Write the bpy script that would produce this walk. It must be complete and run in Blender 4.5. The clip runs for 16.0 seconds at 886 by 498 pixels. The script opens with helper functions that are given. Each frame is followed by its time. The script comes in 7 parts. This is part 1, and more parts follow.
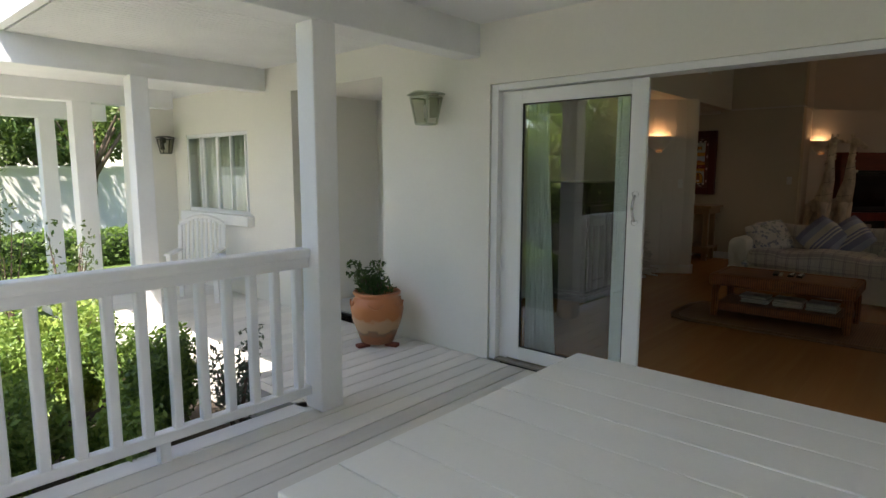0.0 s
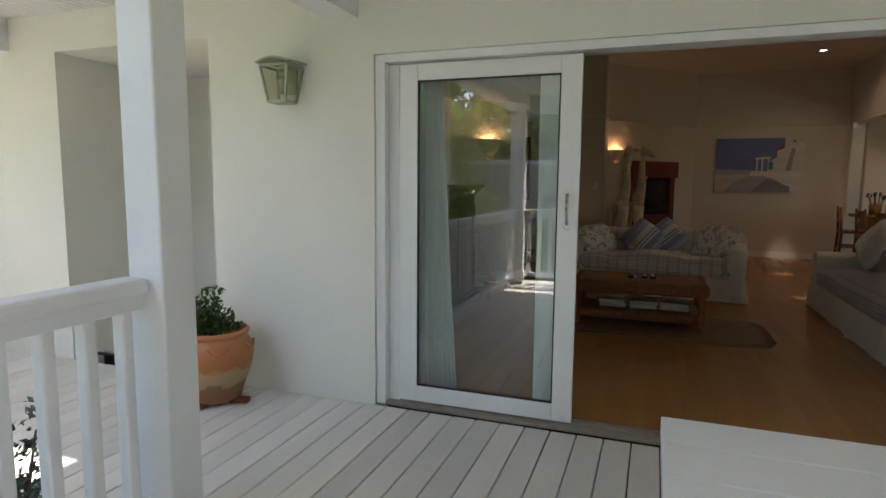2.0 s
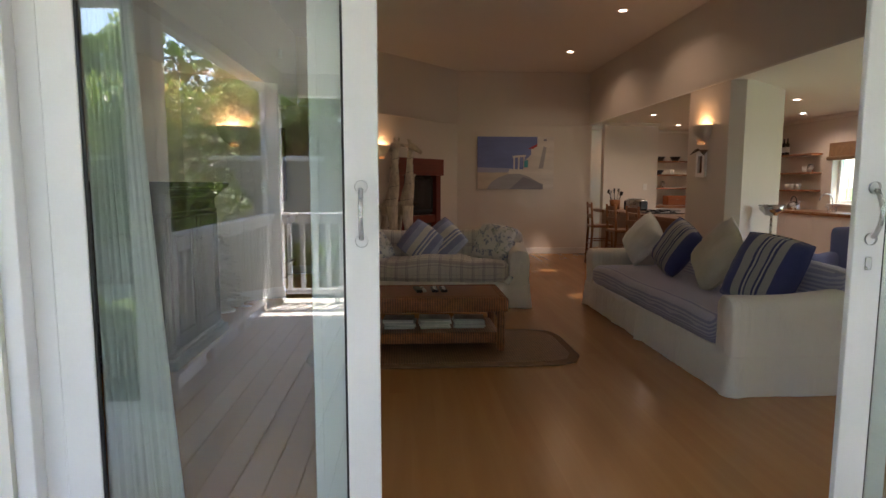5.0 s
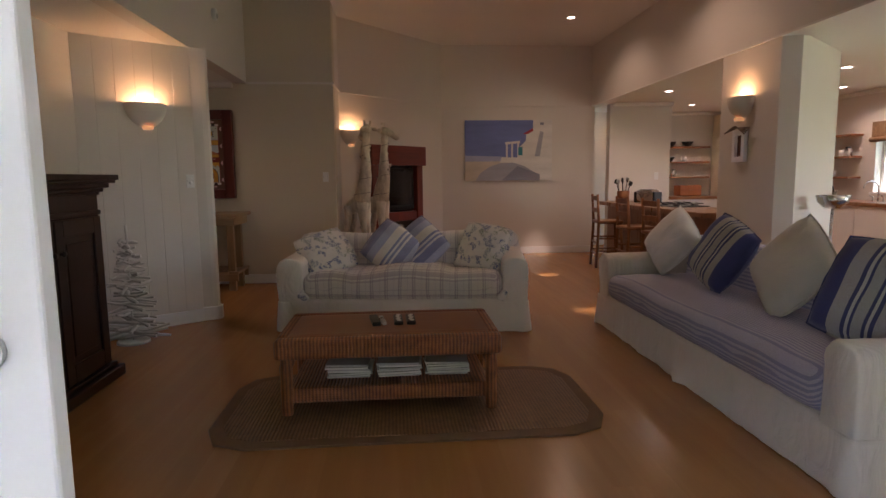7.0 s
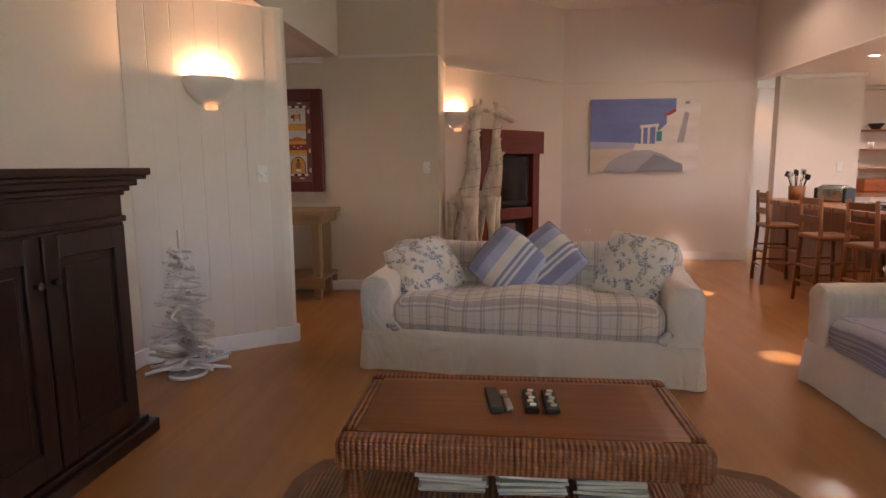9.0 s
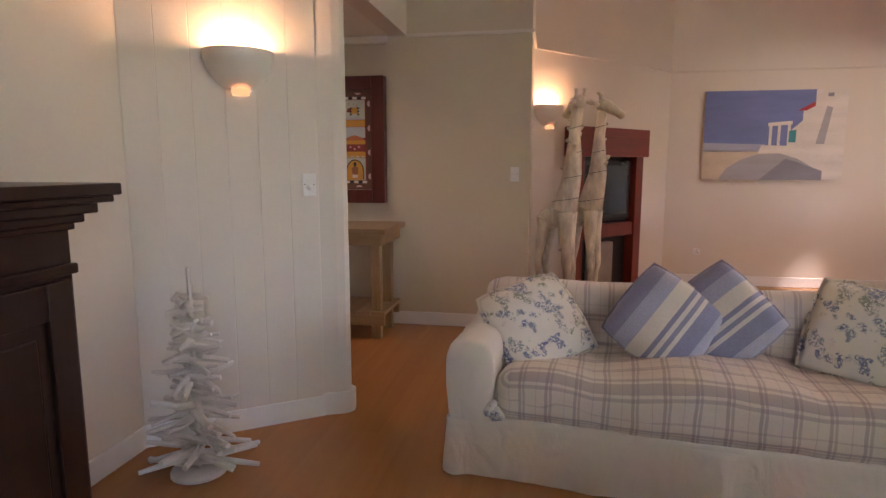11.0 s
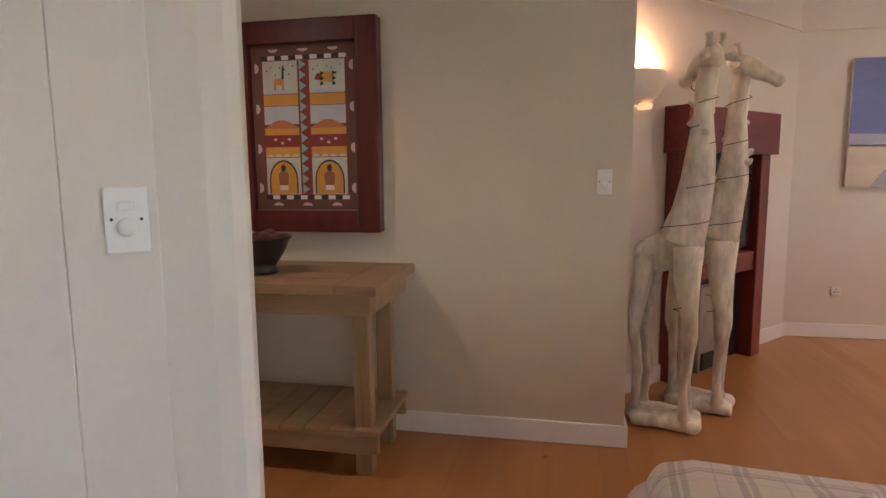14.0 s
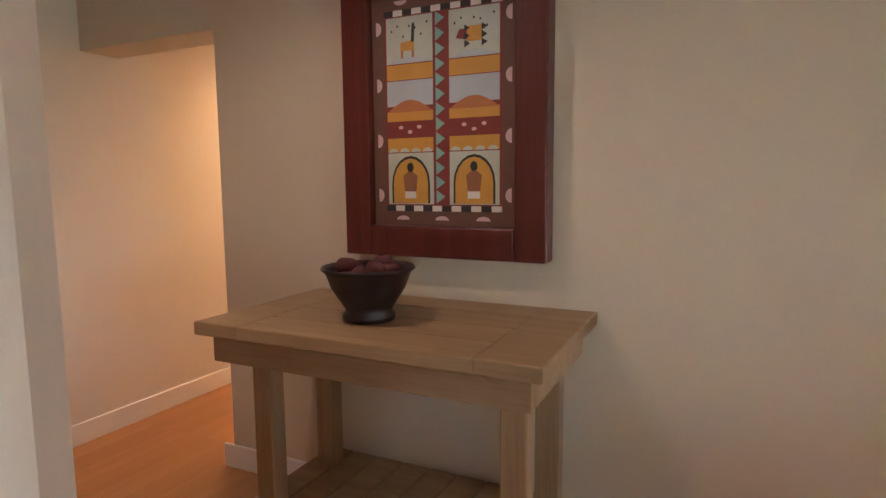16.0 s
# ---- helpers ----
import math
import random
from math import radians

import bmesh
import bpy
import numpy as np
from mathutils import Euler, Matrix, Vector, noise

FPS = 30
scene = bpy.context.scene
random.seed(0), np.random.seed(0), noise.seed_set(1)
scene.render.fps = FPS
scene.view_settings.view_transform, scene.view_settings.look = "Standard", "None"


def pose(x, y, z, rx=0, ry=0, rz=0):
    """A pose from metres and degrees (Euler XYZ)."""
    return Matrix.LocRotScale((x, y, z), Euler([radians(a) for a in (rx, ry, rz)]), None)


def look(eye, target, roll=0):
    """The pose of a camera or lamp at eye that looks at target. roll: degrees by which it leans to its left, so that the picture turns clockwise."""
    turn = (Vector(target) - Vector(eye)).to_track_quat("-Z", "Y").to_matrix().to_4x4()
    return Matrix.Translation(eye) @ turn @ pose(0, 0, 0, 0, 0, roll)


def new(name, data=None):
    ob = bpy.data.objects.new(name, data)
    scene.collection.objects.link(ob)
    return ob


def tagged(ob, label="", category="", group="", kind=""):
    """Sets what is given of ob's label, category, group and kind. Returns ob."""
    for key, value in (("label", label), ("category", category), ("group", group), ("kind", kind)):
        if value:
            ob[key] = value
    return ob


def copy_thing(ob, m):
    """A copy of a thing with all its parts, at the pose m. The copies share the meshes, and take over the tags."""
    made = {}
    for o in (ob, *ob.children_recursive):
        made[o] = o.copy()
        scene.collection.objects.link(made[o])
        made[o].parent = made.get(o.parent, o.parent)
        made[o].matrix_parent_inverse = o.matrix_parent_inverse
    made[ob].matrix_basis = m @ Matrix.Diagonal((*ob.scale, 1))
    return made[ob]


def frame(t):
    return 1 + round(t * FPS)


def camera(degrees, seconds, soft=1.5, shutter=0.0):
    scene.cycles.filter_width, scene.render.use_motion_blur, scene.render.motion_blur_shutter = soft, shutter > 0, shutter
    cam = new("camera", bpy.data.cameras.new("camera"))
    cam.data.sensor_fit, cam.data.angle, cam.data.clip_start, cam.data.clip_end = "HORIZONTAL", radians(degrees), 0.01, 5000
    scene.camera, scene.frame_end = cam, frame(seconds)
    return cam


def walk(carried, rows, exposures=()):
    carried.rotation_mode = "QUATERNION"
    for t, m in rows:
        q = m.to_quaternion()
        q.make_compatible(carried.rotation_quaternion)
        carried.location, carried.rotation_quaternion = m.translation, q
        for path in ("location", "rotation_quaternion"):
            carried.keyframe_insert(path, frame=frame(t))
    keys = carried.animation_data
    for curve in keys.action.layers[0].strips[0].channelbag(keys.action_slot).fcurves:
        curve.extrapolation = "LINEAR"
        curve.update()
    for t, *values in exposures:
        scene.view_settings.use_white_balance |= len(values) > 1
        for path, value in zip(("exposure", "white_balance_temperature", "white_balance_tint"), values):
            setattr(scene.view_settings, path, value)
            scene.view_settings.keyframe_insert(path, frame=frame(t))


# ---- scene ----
cam = camera(74.1, 16.0)
PATH = [
    (0, (0.378, 0.149, 1.48), (-0.939, 1.63, 1.216), 0.1),
    (0.5, (0.032, 0.207, 1.434), (-1.164, 1.79, 1.182), 0.2),
    (1, (-0.287, 0.354, 1.463), (-1.353, 2.024, 1.193), 0.2),
    (1.5, (-0.569, 0.467, 1.444), (-1.473, 2.231, 1.179), 0.2),
    (2, (-0.77, 0.575, 1.382), (-1.445, 2.444, 1.155), 0.5),
    (2.5, (-0.879, 0.782, 1.395), (-1.374, 2.706, 1.169), 0.5),
    (3, (-0.955, 0.958, 1.372), (-1.274, 2.92, 1.15), 0.4),
    (3.5, (-1.01, 1.101, 1.352), (-1.117, 3.086, 1.132), 0.3),
    (4, (-1.039, 1.342, 1.343), (-1.012, 3.33, 1.125), -0.0),
    (4.5, (-1.053, 1.579, 1.331), (-0.984, 3.566, 1.113), -0.2),
    (5, (-1.072, 1.855, 1.338), (-0.949, 3.839, 1.12), 0.1),
    (7.5, (-0.79, 3.594, 1.309), (-0.649, 5.572, 1.054), -0.7),
    (8, (-0.812, 3.92, 1.311), (-0.774, 5.901, 1.041), -0.7),
    (8.5, (-0.864, 4.21, 1.33), (-0.929, 6.189, 1.05), -0.6),
    (9, (-0.96, 4.556, 1.356), (-1.156, 6.526, 1.074), -0.4),
    (11.5, (-1.556, 6.132, 1.408), (-1.915, 8.08, 1.13), -0.0),
    (12, (-1.653, 6.505, 1.413), (-2.008, 8.454, 1.14), -0.2),
    (12.5, (-1.729, 6.83, 1.417), (-2.086, 8.778, 1.144), -0.1),
    (13, (-1.814, 7.165, 1.41), (-2.168, 9.115, 1.143), -0.3),
    (13.5, (-1.876, 7.517, 1.411), (-2.233, 9.467, 1.147), -0.4),
    (14, (-1.946, 7.842, 1.381), (-2.34, 9.787, 1.127), -0.5),
    (14.5, (-2.042, 8.155, 1.403), (-2.507, 10.082, 1.137), -0.5),
    (15, (-2.140, 8.402, 1.419), (-2.701, 10.307, 1.136), -0.8),
    (15.5, (-2.221, 8.613, 1.418), (-2.924, 10.463, 1.13), -0.7),
    (16, (-2.311, 8.789, 1.363), (-3.177, 10.578, 1.136), -0.5),
]
walk(
    cam,
    [(t, look(eye, target, roll)) for t, eye, target, roll in PATH],
    ((0, 1.56, 6850, 14), (3, 2.24, 6900, 14), (5, 2.76, 6750, 18), (7.5, 3.38, 6500, 28), (9, 4.14, 6450, 30), (12.5, 4.40, 6050, 26), (16, 4.86, 5850, 21)),
)

# ---- light ----
world = bpy.data.worlds.new("sky_world")
scene.world = world
world.use_nodes = True
SUN_EL, SUN_AZ = 62.0, 150.0  # degrees above the horizon; degrees clockwise from +y
wn = world.node_tree.nodes
sky = wn.new("ShaderNodeTexSky")
sky.sky_type, sky.sun_disc = "NISHITA", False
sky.sun_elevation, sky.sun_rotation = radians(SUN_EL), radians(SUN_AZ)
world.node_tree.links.new(sky.outputs[0], wn["Background"].inputs[0])
wn["Background"].inputs[1].default_value = 0.15
sun = new("sun", bpy.data.lights.new("sun", "SUN"))
sun.data.energy, sun.data.angle, sun.data.color = 5.0, radians(0.6), (1.0, 0.95, 0.86)
_a, _e = radians(SUN_AZ), radians(SUN_EL)
sun.matrix_world = look((0, 0, 30), Vector((0, 0, 30)) - Vector((math.sin(_a) * math.cos(_e), math.cos(_a) * math.cos(_e), math.sin(_e))))

day = new("side_door_daylight", bpy.data.lights.new("side_door_daylight", "AREA"))
day.data.shape, day.data.size, day.data.size_y = "RECTANGLE", 2.2, 1.9
day.data.energy, day.data.color = 2.2, (0.90, 0.95, 1.0)
day.matrix_world = look((5.90, 6.2, 1.15), (0.0, 6.8, 0.7))

# ---- mesh helpers ----
ORIGIN = Matrix.Identity(4)


def B():
    return bmesh.new()


def box(bm, x0, x1, y0, y1, z0, z1, bev=0.0, m=None):
    """Adds a box, with bevelled edges where bev is given."""
    r = bmesh.ops.create_cube(bm, size=1.0, matrix=Matrix.Translation(((x0 + x1) / 2, (y0 + y1) / 2, (z0 + z1) / 2)) @ Matrix.Diagonal((x1 - x0, y1 - y0, z1 - z0, 1)))
    vs = r["verts"]
    if bev:
        es = list({e for v in vs for e in v.link_edges})
        g = bmesh.ops.bevel(bm, geom=es, offset=bev, segments=2, affect="EDGES", profile=0.5)
        vs = list(set(g["verts"]) | {v for v in vs if v.is_valid})
    if m is not None:
        bmesh.ops.transform(bm, matrix=m, verts=vs)
    return vs


def prism(bm, pts, z0, z1):
    """An upright prism over a plan polygon."""
    lo = [bm.verts.new((x, y, z0)) for x, y in pts]
    hi = [bm.verts.new((x, y, z1)) for x, y in pts]
    n = len(pts)
    faces = [bm.faces.new(lo[::-1]), bm.faces.new(hi)]
    for i in range(n):
        faces.append(bm.faces.new((lo[i], lo[(i + 1) % n], hi[(i + 1) % n], hi[i])))
    bmesh.ops.recalc_face_normals(bm, faces=faces)
    return lo + hi


def tube(bm, path, radii, n=8, cap=True):
    """A tapered tube along a list of points."""
    rings = []
    path = [Vector(p) for p in path]
    for i, p in enumerate(path):
        d = (path[min(i + 1, len(path) - 1)] - path[max(i - 1, 0)]).normalized()
        a = d.orthogonal().normalized() if i == 0 else (rings[-1][1] - d * rings[-1][1].dot(d)).normalized()
        b = d.cross(a)
        r = radii[i] if isinstance(radii, (list, tuple)) else radii
        rings.append(([bm.verts.new(p + (a * math.cos(2 * math.pi * k / n) + b * math.sin(2 * math.pi * k / n)) * r) for k in range(n)], a))
    for (r0, _), (r1, _) in zip(rings, rings[1:]):
        for k in range(n):
            bm.faces.new((r0[k], r0[(k + 1) % n], r1[(k + 1) % n], r1[k]))
    if cap:
        bm.faces.new(rings[0][0][::-1])
        bm.faces.new(rings[-1][0])
    return [v for r, _ in rings for v in r]


def lathe(bm, profile, n=28, centre=(0, 0), start=0.0, sweep=2 * math.pi):
    """Turns a profile of (radius, z) round the upright axis at centre."""
    full = abs(sweep - 2 * math.pi) < 1e-6
    m = n if full else n + 1
    rings = [[bm.verts.new((centre[0] + r * math.cos(start + sweep * k / n), centre[1] + r * math.sin(start + sweep * k / n), z)) for k in range(m)] for r, z in profile]
    for a, b in zip(rings, rings[1:]):
        for k in range(n):
            j = (k + 1) % m
            bm.faces.new((a[k], a[j], b[j], b[k]))
    return [v for r in rings for v in r]


def soft(bm, sx, sy, sz, r, n=8, wob=0.0, freq=3.0, seed=0.0, m=None):
    """A rounded block of that size with rounding r, its skin lightly uneven."""
    h = Vector((sx / 2, sy / 2, sz / 2))
    vs, cache = [], {}

    def vert(p):
        key = tuple(round(c, 5) for c in p)
        if key not in cache:
            q = Vector((p[0] * h.x, p[1] * h.y, p[2] * h.z))
            core = Vector([max(-(k - r), min(k - r, c)) if k > r else 0 for c, k in zip(q, h)])
            d = q - core
            q = core + (d.normalized() * min(r, h.x, h.y, h.z) if d.length > 1e-6 else d)
            if wob:
                q += d.normalized() * wob * noise.noise(q * freq + Vector((seed, seed * 1.7, 0))) if d.length > 1e-6 else Vector()
            cache[key] = bm.verts.new(q)
            vs.append(cache[key])
        return cache[key]

    t = [-1 + 2 * i / n for i in range(n + 1)]
    rr = [max(0.02, min(0.9, r / k)) for k in h]
    for ax in range(3):
        u, v = (ax + 1) % 3, (ax + 2) % 3
        for s in (-1, 1):
            for i in range(n):
                for j in range(n):
                    quad = []
                    for di, dj in ((0, 0), (1, 0), (1, 1), (0, 1)):
                        p = [0, 0, 0]
                        p[ax] = s
                        p[u], p[v] = math.sin(t[i + di] * math.pi / 2), math.sin(t[j + dj] * math.pi / 2)
                        quad.append(vert(p))
                    if len(set(quad)) == 4:
                        bm.faces.new(quad if s > 0 else quad[::-1])
    if m is not None:
        bmesh.ops.transform(bm, matrix=m, verts=vs)
    return vs


def place(ob, parent=None, m=None, label="", category="", group="", kind=""):
    if parent is not None:
        ob.parent = parent
    if m is not None:
        ob.matrix_basis = m
    return tagged(ob, label, category, group, kind)


def part(name, bm, material, parent=None, label="", smooth=False, m=None, category="", group="", kind=""):
    """Links a bmesh as one mesh object under a thing or part, or as a thing of its own."""
    me = bpy.data.meshes.new(name)
    bmesh.ops.recalc_face_normals(bm, faces=bm.faces[:])
    bm.to_mesh(me)
    bm.free()
    me.materials.append(material)
    if smooth:
        me.polygons.foreach_set("use_smooth", [True] * len(me.polygons))
    return place(new(name, me), parent, m, label, category, group, kind)


def thing(name, label, category, m=None, group="", kind=""):
    return place(new(name), None, m, label, category, group, kind)


def shared(name, me, parent, m):
    return place(new(name, me), parent, m)


def raw(name, verts, faces, material, parent=None, smooth=False, label="", category="", kind="", m=None):
    me = bpy.data.meshes.new(name)
    me.from_pydata(verts, [], faces)
    me.materials.append(material)
    if smooth:
        me.polygons.foreach_set("use_smooth", [True] * len(me.polygons))
    return place(new(name, me), parent, m, label, category, "", kind)


# ---- materials ----
def nodes(name):
    mt = bpy.data.materials.new(name)
    mt.use_nodes = True
    t = mt.node_tree
    return mt, t, t.nodes["Principled BSDF"]


def tex(t, kind, vec=None, **kw):
    n = t.nodes.new(kind)
    for k, v in kw.items():
        n.inputs[k.replace("_", " ")].default_value = v
    if vec is not None:
        t.links.new(vec, n.inputs["Vector"])
    return n


def coords(t, scale=(1, 1, 1), rot=(0, 0, 0), rand=False):
    c = t.nodes.new("ShaderNodeTexCoord")
    mp = t.nodes.new("ShaderNodeMapping")
    mp.inputs["Scale"].default_value = scale
    mp.inputs["Rotation"].default_value = rot
    t.links.new(c.outputs["Object"], mp.inputs["Vector"])
    if rand:
        o = t.nodes.new("ShaderNodeObjectInfo")
        mu = t.nodes.new("ShaderNodeMath")
        mu.operation = "MULTIPLY"
        mu.inputs[1].default_value = 37.0
        t.links.new(o.outputs["Random"], mu.inputs[0])
        t.links.new(mu.outputs[0], mp.inputs["Location"])
    return mp.outputs[0]


def ramp(t, fac, stops):
    r = t.nodes.new("ShaderNodeValToRGB")
    e = r.color_ramp.elements
    while len(e) < len(stops):
        e.new(0.5)
    for k, (p, c) in zip(e, stops):
        k.position, k.color = p, (*c, 1)
    t.links.new(fac, r.inputs[0])
    return r.outputs[0]


def mix(t, fac, a, b, kind="MIX"):
    n = t.nodes.new("ShaderNodeMix")
    n.data_type, n.blend_type = "RGBA", kind
    for s, v in ((n.inputs[0], fac), (n.inputs[6], a), (n.inputs[7], b)):
        if hasattr(v, "links"):
            t.links.new(v, s)
        else:
            s.default_value = v if isinstance(v, float) else (*v, 1)
    return n.outputs[2]


def bump(t, bsdf, height, strength=0.3, dist=0.01):
    b = t.nodes.new("ShaderNodeBump")
    b.inputs["Strength"].default_value, b.inputs["Distance"].default_value = strength, dist
    t.links.new(height, b.inputs["Height"])
    t.links.new(b.outputs[0], bsdf.inputs["Normal"])


def surface(name, c, rough=0.6, var=0.08, big=1.2, fine=60.0, bumps=0.15, metal=0.0, spec=0.5, stretch=(1, 1, 1), rand=False, sheen=0.0, crease=0.0):
    """A plain surface with stains at a large scale and grain at a fine one."""
    mt, t, p = nodes(name)
    v = coords(t, stretch, rand=rand)
    n1, n2 = tex(t, "ShaderNodeTexNoise", v, Scale=big, Detail=5.0), tex(t, "ShaderNodeTexNoise", v, Scale=fine, Detail=4.0)
    dark, light = [max(0, k * (1 - var)) for k in c], [min(1, k * (1 + var * 0.6)) for k in c]
    col = ramp(t, n1.outputs["Fac"], ((0.3, dark), (0.7, light)))
    col = mix(t, 0.25, col, ramp(t, n2.outputs["Fac"], ((0.3, dark), (0.7, light))))
    if rand:
        o = t.nodes.new("ShaderNodeObjectInfo")
        col = mix(t, 1.0, col, ramp(t, o.outputs["Random"], ((0, (1 - 1.5 * var,) * 3), (1, (1, 1, 1)))), "MULTIPLY")
    t.links.new(col, p.inputs["Base Color"])
    r = ramp(t, n1.outputs["Fac"], ((0.2, (max(0.03, rough - 0.08),) * 3), (0.8, (min(1, rough + 0.08),) * 3)))
    t.links.new(r, p.inputs["Roughness"])
    p.inputs["Metallic"].default_value = metal
    p.inputs["Specular IOR Level"].default_value = spec
    if sheen:
        p.inputs["Sheen Weight"].default_value = sheen
    if crease:
        n3 = tex(t, "ShaderNodeTexNoise", coords(t, (1.0, 1.0, 0.45)), Scale=6.5, Detail=3.0, Distortion=1.6)
        b0 = t.nodes.new("ShaderNodeBump")
        b0.inputs["Strength"].default_value, b0.inputs["Distance"].default_value = crease, 0.03
        t.links.new(n3.outputs["Fac"], b0.inputs["Height"])
        bump(t, p, n2.outputs["Fac"], bumps, 0.004)
        t.links.new(b0.outputs[0], t.nodes["Bump.001"].inputs["Normal"])
    else:
        bump(t, p, n2.outputs["Fac"], bumps, 0.004)
    return mt


def wood(name, dark, mid, light, rough=0.4, along=1, grain=18.0, knots=True, rand=True, var=0.25, relief=0.12, cell=4.0, spot=0.05):
    """Wood with long grain along one axis, growth bands and knots."""
    mt, t, p = nodes(name)
    sc = [grain, grain, grain]
    sc[along] = grain * 0.05
    v = coords(t, tuple(sc), rand=rand)
    n1 = tex(t, "ShaderNodeTexNoise", v, Scale=1.0, Detail=6.0, Distortion=0.6)
    n2 = tex(t, "ShaderNodeTexNoise", v, Scale=5.0, Detail=4.0)
    col = ramp(t, n1.outputs["Fac"], ((0.25, dark), (0.5, mid), (0.75, light)))
    col = mix(t, 0.3 if relief else 0.12, col, ramp(t, n2.outputs["Fac"], ((0.3, dark), (0.7, light))))
    if knots:
        ks = [cell, cell, cell]
        ks[along] = cell * 0.7
        vo = tex(t, "ShaderNodeTexVoronoi", coords(t, tuple(ks), rand=rand), Scale=1.0)
        col = mix(t, ramp(t, vo.outputs["Distance"], ((spot * 0.5, (1, 1, 1)), (spot * 1.5, (0, 0, 0)))), col, [k * 0.45 for k in dark])
    o = t.nodes.new("ShaderNodeObjectInfo")
    if rand:
        col = mix(t, 1.0, col, ramp(t, o.outputs["Random"], ((0, (1 - var,) * 3), (1, (1, 1, 1)))), "MULTIPLY")
    t.links.new(col, p.inputs["Base Color"])
    t.links.new(ramp(t, n1.outputs["Fac"], ((0.2, (rough - 0.01,) * 3), (0.8, (rough + 0.03,) * 3))), p.inputs["Roughness"])
    if relief:
        bump(t, p, n2.outputs["Fac"], relief, 0.003)
    return mt


def glow(name, c, strength):
    mt, t, p = nodes(name)
    p.inputs["Emission Color"].default_value = (*c, 1)
    p.inputs["Emission Strength"].default_value = strength
    p.inputs["Base Color"].default_value = (*c, 1)
    return mt


def glass(name, tint=(0.93, 0.97, 0.96), ior=2.0):
    mt, t, p = nodes(name)
    tr, gl, mx, lw, pw, ad = (t.nodes.new("ShaderNode" + k) for k in ("BsdfTransparent", "BsdfGlossy", "MixShader", "LayerWeight", "Math", "Math"))
    tr.inputs[0].default_value = (*tint, 1)
    gl.inputs["Roughness"].default_value = 0.0
    lw.inputs["Blend"].default_value = 0.5
    pw.operation, ad.operation = "POWER", "MULTIPLY_ADD"
    pw.inputs[1].default_value = 5.0
    f0 = ((ior - 1) / (ior + 1)) ** 2
    ad.inputs[1].default_value, ad.inputs[2].default_value = 1 - f0, f0
    t.links.new(lw.outputs["Facing"], pw.inputs[0])
    t.links.new(pw.outputs[0], ad.inputs[0])
    t.links.new(ad.outputs[0], mx.inputs[0])
    t.links.new(tr.outputs[0], mx.inputs[1])
    t.links.new(gl.outputs[0], mx.inputs[2])
    t.links.new(mx.outputs[0], t.nodes["Material Output"].inputs[0])
    return mt


def leaf(name, a, b, rough=0.45):
    mt, t, p = nodes(name)
    g = t.nodes.new("ShaderNodeNewGeometry")
    col = ramp(t, g.outputs["Random Per Island"], ((0.0, a), (1.0, b)))
    t.links.new(col, p.inputs["Base Color"])
    p.inputs["Roughness"].default_value = rough
    tl, mx = t.nodes.new("ShaderNodeBsdfTranslucent"), t.nodes.new("ShaderNodeMixShader")
    t.links.new(col, tl.inputs[0])
    mx.inputs[0].default_value = 0.35
    t.links.new(p.outputs[0], mx.inputs[1])
    t.links.new(tl.outputs[0], mx.inputs[2])
    t.links.new(mx.outputs[0], t.nodes["Material Output"].inputs[0])
    return mt


def cloth_stripes(name, axis, period, stops, fine=220.0, rough=0.9):
    """Woven stripes across one local axis; stops are (place in the period, colour), each running to the next."""
    mt, t, p = nodes(name)
    c = t.nodes.new("ShaderNodeTexCoord")
    s = t.nodes.new("ShaderNodeSeparateXYZ")
    t.links.new(c.outputs["Object"], s.inputs[0])
    a = t.nodes.new("ShaderNodeMath")
    a.operation = "MULTIPLY_ADD"
    a.inputs[1].default_value, a.inputs[2].default_value = 1 / period, 50.5
    if axis == 3:  # over the top and down the front
        k = t.nodes.new("ShaderNodeAttribute")
        k.attribute_name = "across"
        t.links.new(k.outputs["Fac"], a.inputs[0])
    else:
        t.links.new(s.outputs[axis], a.inputs[0])
    f = t.nodes.new("ShaderNodeMath")
    f.operation = "FRACT"
    t.links.new(a.outputs[0], f.inputs[0])
    col = ramp(t, f.outputs[0], stops)
    t.nodes[-1].color_ramp.interpolation = "CONSTANT"
    n = tex(t, "ShaderNodeTexNoise", c.outputs["Object"], Scale=fine, Detail=3.0)
    col = mix(t, 0.25, col, ramp(t, n.outputs["Fac"], ((0.3, (0.25, 0.25, 0.27)), (0.7, (0.95, 0.95, 0.95)))), "OVERLAY")
    t.links.new(col, p.inputs["Base Color"])
    p.inputs["Roughness"].default_value = rough
    p.inputs["Sheen Weight"].default_value = 0.2
    bump(t, p, n.outputs["Fac"], 0.25, 0.002)
    return mt


def band(t, sock, period, width, shift=0.0):
    """One inside a narrow band that comes back every period along a coordinate, else zero."""
    a, f, l = (t.nodes.new("ShaderNodeMath") for _ in range(3))
    a.operation, f.operation, l.operation = "MULTIPLY_ADD", "FRACT", "LESS_THAN"
    a.inputs[1].default_value, a.inputs[2].default_value = 1 / period, 20.0 + shift
    l.inputs[1].default_value = width
    t.links.new(sock, a.inputs[0])
    t.links.new(a.outputs[0], f.inputs[0])
    t.links.new(f.outputs[0], l.inputs[0])
    return l.outputs[0]


